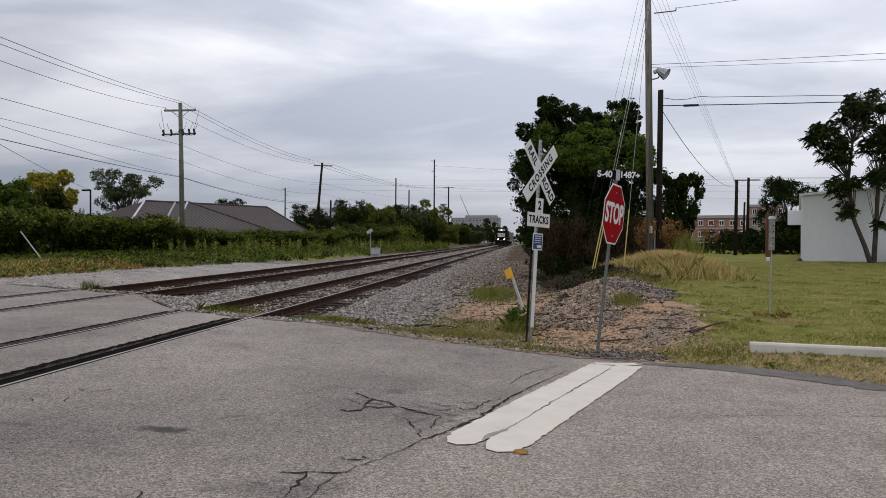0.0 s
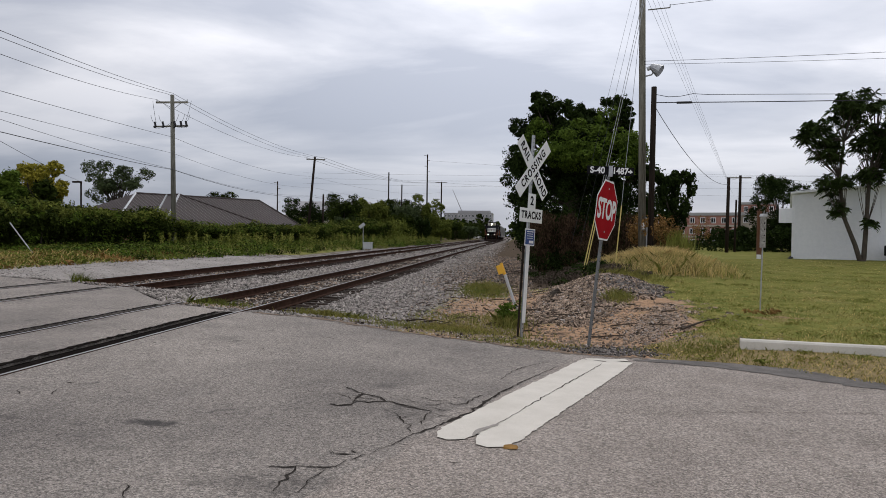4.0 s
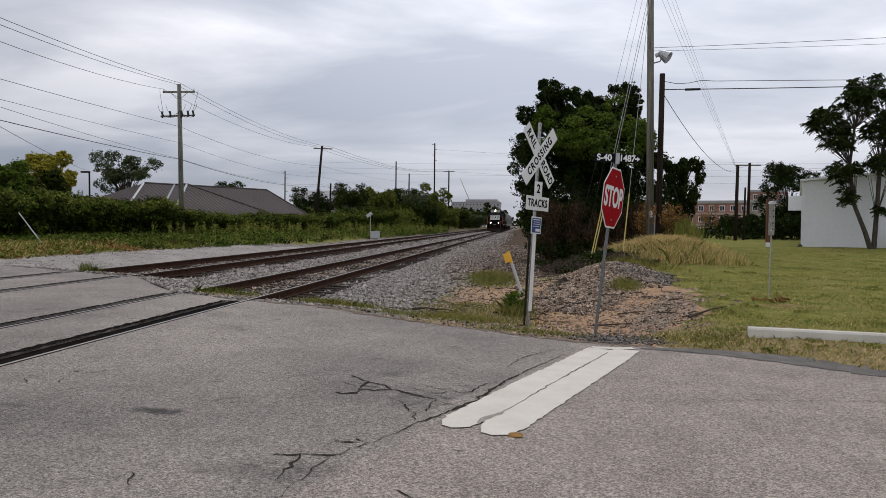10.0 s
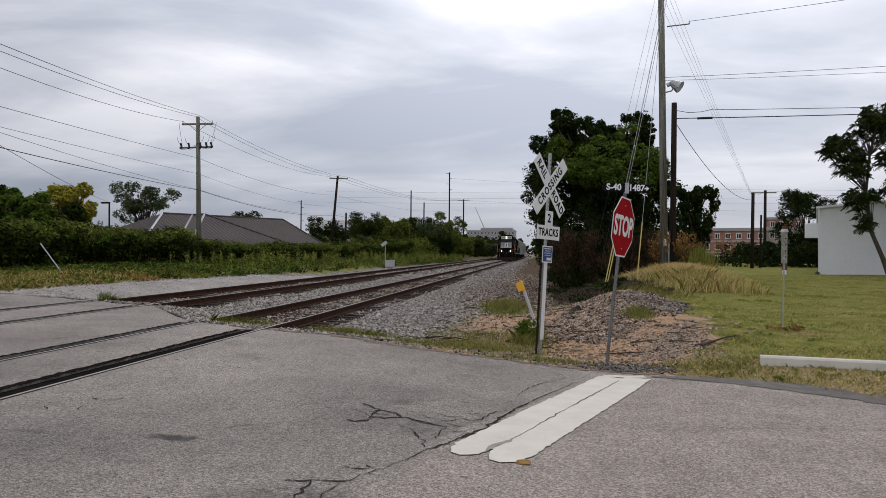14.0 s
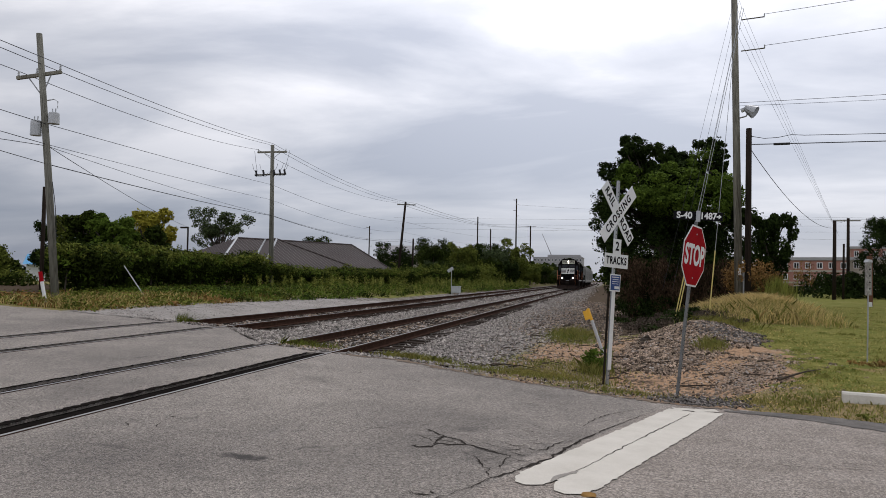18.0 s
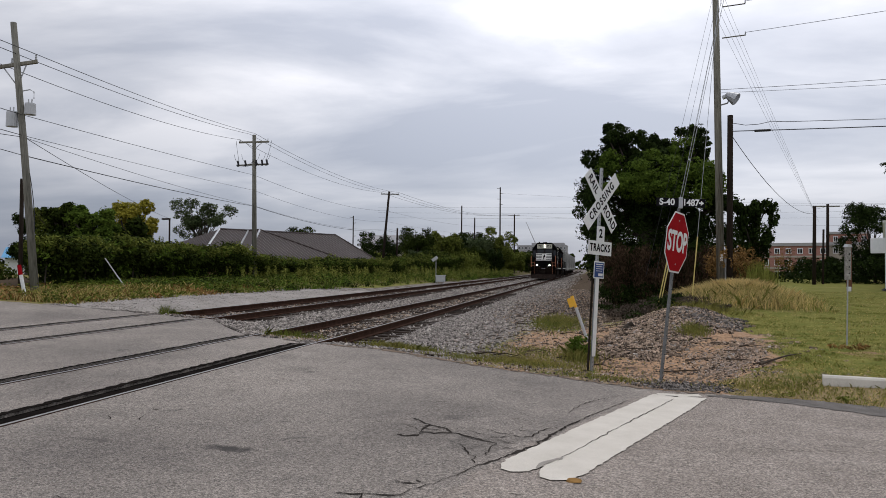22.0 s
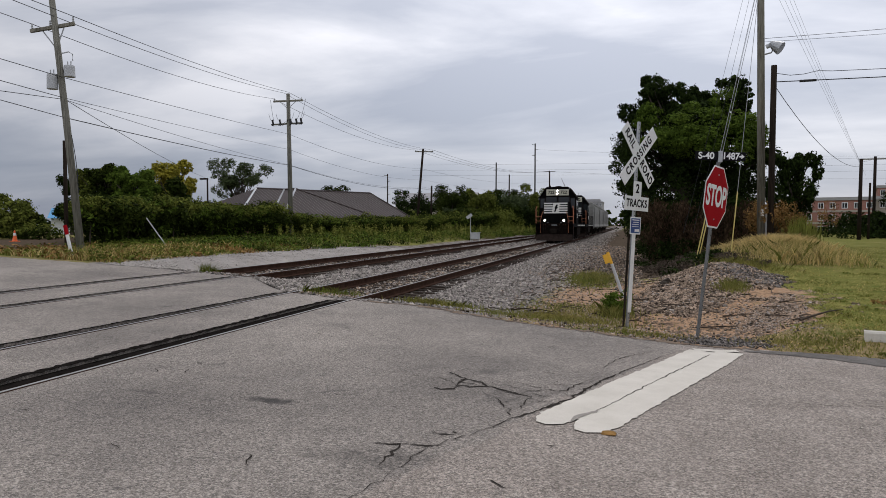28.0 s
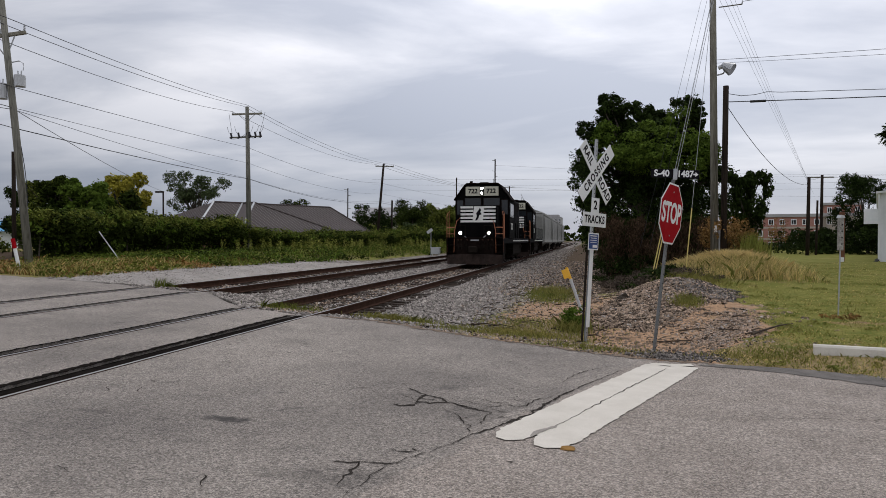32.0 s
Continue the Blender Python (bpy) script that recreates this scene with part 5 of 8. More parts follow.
# the line goes on: rows of farther poles
far_specs = [((-26.25, 137.7, 0.6), 13.9, 0.15, 0), ((-20.32, 118.3, 0.7), 10.1, 0.13, 0), ((-24.1, 178.3, 0.5), 22.0, 0.20, 2), ((-17.12, 149, 0.5), 12.9, 0.17, 1), ((-51.3, 144.8, 0.6), 12.7, 0.15, 2), ((-23.7, 82.7, 0.8), 6.4, 0.13, 0), ((-36, 158, 0.5), 10.0, 0.12, 0), ((17.2, 62.4, 0.1), 6.7, 0.16, 0), ((22.75, 78.2, 0.1), 8.2, 0.17, 3), ((18.3, 64.0, 0.1), 4.9, 0.10, 0)]
for (x, y, z), top, r, kind in far_specs:
    t = pole((x, y, z), (x + 0.1, y, top), r, r * 0.8, "plain dark utility pole", "wood_dark")
    h = top - z
    if kind == 1:
        arm(t, (-1.2, 0, h - 0.2), (1.3, 0, h - 0.2), 0.06, 0.06)
    if kind == 2:
        for k, s in ((0.35, -1), (1.6, 1), (3.0, -1), (4.4, 1)):
            arm(t, (0, 0, h - k), (0.7 * s, 0, h - k + 0.1), 0.05, 0.05)
    if kind == 3:
        arm(t, (-1.3, 0, h - 0.25), (1.2, 0, h - 0.25), 0.06, 0.06)

# tall pole, black pole and guy wires beyond the signs
G0 = Vector((5.07, 30.7, terrain(5.07, 30.7)))
pG = pole(G0, (4.93, 30.8, 14.2), 0.165, 0.12, "tall weathered wooden utility pole with a floodlight")
fl = Vector((5.45, 30.6, 8.6)) - G0
bm = B()
tube(bm, [fl + Vector((-0.16, -0.10, 0.16)), fl + Vector((-0.02, -0.13, 0.05)), fl + Vector((0.20, -0.2, -0.10))], 0.10, 12, 0.27)
lamp = part("floodlight", bm, M["galv"], pG, "dented grey metal floodlight")
bm = B(); tube(bm, [fl + Vector((0.19, -0.197, -0.093)), fl + Vector((0.215, -0.208, -0.112))], 0.25, 12, 0.25)
part("lamp_glass", bm, M["glass"], lamp)
bm = B(); tube(bm, [fl + Vector((-0.30, -0.05, 0.02)), fl + Vector((-0.10, -0.08, 0.10))], 0.09, 10, 0.09)
part("ballast_housing", bm, M["grey_paint"], lamp)
bm = B(); tube(bm, [(0.0, 0, fl.z - 0.25), fl + Vector((-0.1, 0, -0.2)), fl + Vector((-0.05, 0, -0.1))], 0.03, 6)
part("bracket", bm, M["galv"], pG)
bm = B(); tube(bm, [(0.17, -0.1, 0), (0.16, -0.1, 1.4), (0.15, -0.1, 1.45)], 0.035, 6)
part("conduit", bm, M["grey_paint"], pG)
for z in (12.42, 11.12):
    bm = B(); tube(bm, [(0.1, -0.05, z - G0.z), (1.0, -0.05, z - G0.z + 0.07)], 0.024, 6)
    part("standoff_arm", bm, M["wood"], pG)
    insulator(pG, (1.0, -0.05, z - G0.z + 0.1), 0.12, 0.035)
part("pole_tag", box(B(), -0.06, 0.06, -0.19, -0.175, 1.35, 1.62), M["sign_white"], pG, "small white tag")
K0 = Vector((5.34, 30.4, terrain(5.34, 30.4)))
pK = pole(K0, (5.42, 30.4, 7.85), 0.13, 0.11, "shorter black-stained utility pole", "wood_dark")
for k, (gx, gy, tx, tz) in enumerate(((2.05, 24.3, 4.9, 11.6), (2.15, 24.5, 4.95, 10.4), (3.15, 24.4, 4.9, 12.0))):
    a = Vector((gx, gy, terrain(gx, gy) - 0.05))
    b = Vector((tx, 30.75, tz))
    b = a + (Vector((gx + (0.62 if k < 2 else 0.28), gy + 0.1, a.z + 3.0)) - a) * (10.5 / 3.0)
    gw = thing("guy_wire", pose(0, 0, 0), "steel guy wire with a yellow plastic guard", "guy wire", "guy wires")
    bm = tube(B(), [a, b], 0.008, 4)
    part("strand", bm, M["galv"], gw)
    bm = tube(B(), [a.lerp(b, 0.0), a.lerp(b, 0.21)], 0.019, 6)
    part("guard", bm, M["guard"], gw, "faded yellow plastic guard")

# wires of the line on the left
LP = [LB + ca + Vector((0, 0, 0.25)), LB + ca.lerp(cb, 0.60) + Vector((0, 0, 0.30)), LB + cb + Vector((0, 0, 0.22))]
AP = [AB + a0 + Vector((0, 0, 0.2)), Vector((-23.15, 44.4, 10.72)), Vector((-22.86, 44.5, 10.78))]
BP = [BB + b0 + Vector((0, 0, 0.2)), BB + b0.lerp(b1, 0.5) + Vector((0, 0, 0.2)), BB + b1 + Vector((0, 0, 0.2))]
BACK = [(-18.5, 17.93, 8.09), (-17.6, 17.02, 8.28), (-17.09, 16.51, 8.3), (-17.24, 16.78, 6.34), (-17.13, 16.71, 5.69), (-17.85, 17.44, 5.64), (-16.84, 16.46, 5.06)]
CP = [Vector((-18.3, 149, 12.85)), Vector((-17.1, 149, 12.85)), Vector((-15.9, 149, 12.85))]


def onward(a, p):
    """The next span towards the near side of the road: from a, through p."""
    wire(a + (Vector(p) - a).normalized() * 26.0, a, 0.0)


for i, (dr, p) in enumerate(((0.35, BACK[0]), (0.22, BACK[1]), (0.18, BACK[2]))):
    onward(LP[i], p)
    wire(LP[i], AP[i], dr)
    wire(AP[i], BP[i], 0.7)
    wire(BP[i], CP[i], 1.2, 0.016)
for k, (z0, z1, z2, dr, r) in enumerate(((6.40, 7.90, 8.5, 0.05, 0.011), (5.75, 6.85, 7.2, 0.05, 0.009), (5.70, 5.80, 6.3, 0.15, 0.009), (5.12, 5.77, 6.1, 0.10, 0.017))):
    a = Vector((-17.65, 18.85, z0))
    b = Vector((-22.82, 44.4, z1))
    onward(a, BACK[3 + k])
    wire(a, b, dr, r)
    wire(b, Vector((-24.9, 82.4, z2)), 0.6, r)
    wire(Vector((-24.9, 82.4, z2)), Vector((-17.1, 149, z2 + 2.2)), 1.0, r)
wire((-17.55, 18.9, 5.65), (-35.5, 54.0, 5.7), 0.2, 0.011, "service_drop", "thin service wire down to the low building")
# wires on the right
for x, z, x1, z1, r in ((6.07, 12.60, 30.0, 15.2, 0.010), (6.07, 11.30, 30.0, 13.9, 0.010), (5.05, 8.98, 30.0, 9.7, 0.010), (5.05, 8.85, 30.0, 9.25, 0.008)):
    wire((x, 30.65, z), (x1, 30.0, z1), 0.15, r)
# fine strands down to the poles by the shed, and back over the track
for k in range(4):
    wire((5.0, 30.75, 13.6 - 0.55 * k), (17.2 + 1.4 * k, 62.4 + 4.5 * k, 6.5 - 0.1 * k), 0.1, 0.0055)
for k in range(3):
    wire((4.95, 30.75, 13.4 - 0.9 * k), (1.9 + 0.35 * k, 27.6, 1.3), 0.0, 0.005, "guy_strand", "thin steel guy strand behind the signs")
kink = [Vector((5.42, 30.4, 7.55)), Vector((6.0, 30.4, 7.43)), Vector((6.5, 30.4, 7.45)), Vector((7.0, 30.45, 7.56)), Vector((7.5, 30.45, 7.52)), Vector((20, 31, 7.5)), Vector((32, 31.5, 7.75))]
bm = tube(B(), kink, 0.014, 4)
me = bpy.data.meshes.new("power_line"); bm.to_mesh(me); bm.free(); me.materials.append(M["wire"])
tagged(new("power_line", me), "dark overhead cable with a kink near the pole", "cable", "overhead wires")
wire((5.42, 30.4, 7.2), (32, 31.5, 7.7), 0.12, 0.022)
bm = tube(B(), [(6.35, 30.43, 7.19), (6.95, 30.45, 7.20)], 0.05, 8)
me = bpy.data.meshes.new("cable_splice"); bm.to_mesh(me); bm.free(); me.materials.append(M["wire"])
tagged(new("cable_splice", me), "black splice sleeve on the overhead cable", "cable")
wire((5.42, 30.4, 7.1), (17.2, 62.4, 6.1), 0.9, 0.014)
wire((17.2, 62.4, 6.5), (22.75, 78.2, 8.0), 0.1, 0.012)
wire((22.75, 78.2, 8.0), (60, 78, 7.0), 0.4, 0.012)
for z in (12.5, 11.0, 9.6):
    wire((-60, 190, z + 6), (120, 175, z + 4), 0.8, 0.02)
for z in (14.5, 9.2):
    wire((-24.1, 178.3, z + 6), (90, 190, z + 3), 1.2, 0.02)


# ---- buildings ----
def hip_roof(parent, x0, x1, y0, y1, z0, z1, inset, inset1, seam=0.5, name="roof"):
    """A hipped roof with standing seams; the ridge runs along x."""
    bm = B()
    yc = (y0 + y1) / 2
    v = [bm.verts.new(p) for p in ((x0, y0, z0), (x1, y0, z0), (x1, y1, z0), (x0, y1, z0), (x0 + inset, yc, z1), (x1 - inset1, yc, z1))]
    for f in ((0, 1, 5, 4), (1, 2, 5), (2, 3, 4, 5), (3, 0, 4), (3, 2, 1, 0)):
        bm.faces.new([v[i] for i in f])
    r = part(name, bm, M["roof"], parent, "brown standing-seam metal roof")
    bm = B()
    n = int((x1 - x0) / seam)
    for i in range(1, n):
        x = x0 + (x1 - x0) * i / n
        f = min(1.0, (x - x0) / inset, (x1 - x) / inset1)
        tube(bm, [(x, y0, z0 + 0.02), (x, y0 + (yc - y0) * f, z0 + (z1 - z0) * f + 0.02)], 0.035, 4)
    n = int((y1 - y0) / seam)
    for i in range(1, n):
        y = y0 + (y1 - y0) * i / n
        f = 1 - abs(y - yc) / (yc - y0)
        for xe, s in ((x0, inset), (x1, -inset1)):
            tube(bm, [(xe, y, z0 + 0.02), (xe + s * f, y, z0 + (z1 - z0) * f + 0.02)], 0.035, 4)
    tagged(part("seams", bm, M["seam"], r), kind="stuff")
    for a, b in (((x0, y0, z0), (x0 + inset, yc, z1)), ((x1, y0, z0), (x1 - inset1, yc, z1)), ((x0 + inset, yc, z1), (x1 - inset1, yc, z1)), ((x0, y0, z0), (x1, y0, z0))):
        bm = tube(B(), [Vector(a) + Vector((0, 0, 0.03)), Vector(b) + Vector((0, 0, 0.03))], 0.09, 5)
        part("ridge_cap", bm, M["galv" if a == (x0, y0, z0) and b[2] == z1 else "roof"], r)
    return r


low = thing("low_building", pose(-29.9, 64.0, 0.0, 0, 0, 63.8), "low building with a brown hipped metal roof behind the hedge", "building")
bm = B(); box(bm, -11.4, 6.8, -4.6, 4.6, 0, 2.4)
part("wall", bm, M["brick"], low)
hip_roof(low, -12.6, 7.8, -5.6, 5.6, 2.2, 5.0, 5.6, 0.8, 0.42)


def wing_roof(parent, xa, ya, w, z0, z1, seam):
    """A short hipped wing that runs out of the front slope, with valleys on both sides."""
    bm = B()
    v = [bm.verts.new(p) for p in ((xa, 0, z1), (xa, ya, z1), (xa - w, -w, z0), (xa - w, ya - w, z0), (xa + w, ya - w, z0), (xa + w, -w, z0))]
    for f in ((1, 0, 2, 3), (1, 3, 4), (0, 1, 4, 5)):
        bm.faces.new([v[i] for i in f])
    r = part("wing_roof", bm, M["roof"], parent, "brown standing-seam metal roof")
    bm = B()
    n = int(2 * w / seam)
    for i in range(1, n):
        x = xa - w + 2 * w * i / n
        f = 1 - abs(x - xa) / w
        tube(bm, [(x, ya - w, z0 + 0.02), (x, ya - w + w * f, z0 + (z1 - z0) * f + 0.02)], 0.04, 4)
    tagged(part("seams", bm, M["seam"], r), kind="stuff")
    c = wing_corners(xa, ya, w, z0, z1)
    for a, b, m in ((1, 3, "galv"), (0, 2, "galv"), (1, 4, "roof"), (0, 1, "roof")):
        part("ridge_cap", tube(B(), [c[a], c[b]], 0.09, 5), M[m], r)
    return r


def wing_corners(xa, ya, w, z0, z1):
    return [Vector(p) + Vector((0, 0, 0.03)) for p in ((xa, 0, z1), (xa, ya, z1), (xa - w, -w, z0), (xa - w, ya - w, z0), (xa + w, ya - w, z0), (xa + w, -w, z0))]


wing_roof(low, -3.9, -1.7, 5.6, 2.2, 5.0, 0.42)
bm = B(); box(bm, -8.4, 0.6, -6.2, -4.5, 0, 2.4)
part("wing_wall", bm, M["brick"], low)
house = thing("far_house", pose(-40, 145, 0.5, 0, 0, 5), "pale house with a grey pitched roof among trees", "house")
bm = B(); box(bm, -8, 8, -5, 5, 0, 5.6)
part("wall", bm, M["wall_pale"], house)
part("roof", prism(B(), [(-6, 5.5), (6, 5.5), (0, 8.0)], "x", -8.6, 8.6), M["far_grey"], house)

shed = thing("metal_shed", pose(16.45, 45.2, 0.25, 0, 0, -19.5), "large white ribbed metal shed beside the lawn", "shed")
bm = prism(B(), [(0, 0), (24, 0), (24, 3.6), (12, 5.0), (0, 4.05)], "y", 0.0, 30)
part("wall", bm, M["white_metal"], shed)
bm = B()
for i in range(40):
    box(bm, 0.3 + i * 0.6, 0.36 + i * 0.6, -0.03, 0, 0.05, 4.05 + 0.078 * min(12, 0.3 + i * 0.6) if i < 20 else 4.0)
for i in range(45):
    box(bm, -0.03, 0, 0.3 + i * 0.66, 0.36 + i * 0.66, 0.05, 4.0)
part("ribs", bm, M["white_metal"], shed)
part("roof", prism(B(), [(-0.25, 4.04), (12, 5.02), (24.2, 3.6), (24.2, 3.75), (12, 5.15), (-0.25, 4.16)], "y", -0.2, 30.2), M["white_metal"], shed, "white sheet metal roof")
for p in (((-0.1, -0.1, 0.0), (-0.1, -0.1, 4.0)), ((-0.1, 3.0, 0), (-0.1, 3.0, 4.0))):
    bm = B(); box(bm, p[0][0] - 0.05, p[0][0] + 0.05, p[0][1] - 0.05, p[0][1] + 0.05, 0.15, 4.0)
    part("downspout", bm, M["white_metal"], shed)
    bm = B(); tube(bm, [(p[0][0], p[0][1], 0.2), (p[0][0] - 0.25, p[0][1] - 0.2, 0.05)], 0.07, 6)
    part("spout_elbow", bm, M["wire"], shed, "black drain elbow")
bm = B(); box(bm, -0.95, -0.03, 6, 6.1, 2.4, 3.4, 0.02)
part("awning", bm, M["white_metal"], shed)


def block(name, m, w, d, h, storeys, bays, wall, label, band=None, win_w=0.5):
    t = thing(name, m, label, "building")
    bm = B(); box(bm, -w / 2, w / 2, 0, d, 0, h)
    part("wall", bm, wall, t)
    bm = B(); box(bm, -w / 2 - 0.3, w / 2 + 0.3, -0.3, d + 0.3, h, h + 0.6)
    part("cornice", bm, band or M["far_grey"], t)
    fh, bw = h / storeys, w / bays
    data = {}
    for i in range(storeys):
        for j in range(bays):
            x = -w / 2 + (j + 0.5) * bw
            z = i * fh + fh * 0.3
            if not data:
                bm = B(); box(bm, -bw * win_w / 2, bw * win_w / 2, -0.06, 0.0, 0, fh * 0.52)
                data["f"] = bpy.data.meshes.new("window_frame"); bm.to_mesh(data["f"]); bm.free(); data["f"].materials.append(M["white_metal"])
                bm = B(); box(bm, -bw * win_w / 2 + 0.12, -0.05, -0.1, -0.061, 0.12, fh * 0.52 - 0.12); box(bm, 0.05, bw * win_w / 2 - 0.12, -0.1, -0.061, 0.12, fh * 0.52 - 0.12)
                data["p"] = bpy.data.meshes.new("pane"); bm.to_mesh(data["p"]); bm.free(); data["p"].materials.append(M["glass"])
            f = new("window", data["f"]); f.parent = t; f.location = (x, 0, z)
            g = new("pane", data["p"]); g.parent = f
    return t


b = block("brick_apartments", pose(36.5, 150, -0.6, 0, 0, -14), 14, 12, 6.7, 3, 7, M["brick"], "red brick apartment building with pale bands", None)
bm = B()
for k in (1, 2):
    box(bm, -7.1, 7.1, -0.15, 0.0, 2.23 * k, 2.23 * k + 0.35)
part("string_course", bm, M["wall_pale"], b)
block("grey_apartments", pose(48.3, 152, -0.6, 0, 0, -14), 8, 12, 6.9, 3, 3, M["wall_pale"], "grey apartment building with a flat roof", None, 0.35)
block("rooftop_block", pose(60, 190, -0.6, 0, 0, -14), 8, 14, 10.8, 4, 4, M["brick"], "taller brick block behind the apartments")
block("long_facade", pose(-43, 560, 0, 0, 0, 0), 38, 30, 19, 5, 14, M["far_grey"], "long grey building far down the line")
part("upper_storey", box(B(), -8, 17, 2, 28, 19.6, 21.5), M["far_grey"], bpy.data.objects["long_facade"])
crane = thing("tower_crane", pose(-62, 700, 0), "thin construction crane far off", "crane")
bm = tube(B(), [(0, 0, 0), (3, 0, 24)], 0.5, 4)
part("mast", bm, M["far_grey"], crane)
bm = tube(B(), [(3, 0, 24), (-7, 0, 47)], 0.4, 4, 0.2)
part("jib", bm, M["far_grey"], crane)

# ---- trees ----
def blob_tree(name, x, y, blobs, leaves, size, material, label, seed, **kw):
    return tree(name, (x, y, terrain(x, y)), blobs, leaves, size, material, label, seed=seed, **kw)


rnd = random.Random(77)
big = [(-1.9, 0, 4.4, 1.5, 1.8), (0.3, -0.6, 5.4, 2.0, 1.7), (2.3, -0.4, 4.4, 1.6, 1.9), (-0.5, -0.6, 2.4, 2.0, 2.3), (1.8, -0.6, 2.0, 2.0, 2.0), (-2.1, 0, 2.4, 0.95, 1.9), (3.3, 0.2, 2.2, 1.1, 1.9)]
# knobbly top and flanks
for cx, cz, n, w in ((-2.0, 7.2, 5, 0.9), (-0.7, 8.0, 5, 0.8), (0.7, 7.4, 4, 0.7), (1.9, 8.1, 5, 0.8), (2.9, 6.9, 5, 0.7), (-2.6, 5.6, 3, 0.45), (-2.5, 3.6, 4, 0.45), (3.6, 4.8, 4, 0.5), (0.2, 6.3, 4, 1.2)):
    big += [(cx + rnd.uniform(-w, w), rnd.uniform(-0.6, 0.6), cz + rnd.uniform(-0.7, 0.5), rnd.uniform(0.32, 0.62), rnd.uniform(0.28, 0.5)) for _ in range(n)]
for k in range(46):
    cx = rnd.uniform(-2.7, 3.1)
    top = 7.9 - 0.35 * abs(cx + 0.6) + 0.45 * math.sin(cx * 3.1) + (0.5 if cx > 1.2 else 0)
    big.append((cx, rnd.uniform(-0.9, 0.9), top - rnd.random() ** 2 * 1.4, rnd.uniform(0.22, 0.42), rnd.uniform(0.16, 0.30)))
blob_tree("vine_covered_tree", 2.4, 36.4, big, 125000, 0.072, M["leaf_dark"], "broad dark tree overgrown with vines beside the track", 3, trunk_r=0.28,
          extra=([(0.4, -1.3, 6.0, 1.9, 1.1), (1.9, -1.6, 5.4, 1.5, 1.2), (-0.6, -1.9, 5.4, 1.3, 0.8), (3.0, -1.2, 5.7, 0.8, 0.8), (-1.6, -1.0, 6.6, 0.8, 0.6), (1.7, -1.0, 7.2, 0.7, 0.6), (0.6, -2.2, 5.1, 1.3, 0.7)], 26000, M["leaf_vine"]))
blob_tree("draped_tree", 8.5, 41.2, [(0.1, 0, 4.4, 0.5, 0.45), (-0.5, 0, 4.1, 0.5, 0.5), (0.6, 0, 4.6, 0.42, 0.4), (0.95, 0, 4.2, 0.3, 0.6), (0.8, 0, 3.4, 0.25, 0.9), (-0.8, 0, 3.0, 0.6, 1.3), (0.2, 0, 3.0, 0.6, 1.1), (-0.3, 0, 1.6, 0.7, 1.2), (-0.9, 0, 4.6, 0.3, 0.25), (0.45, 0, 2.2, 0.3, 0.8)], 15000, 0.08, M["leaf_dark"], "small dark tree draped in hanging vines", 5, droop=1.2)
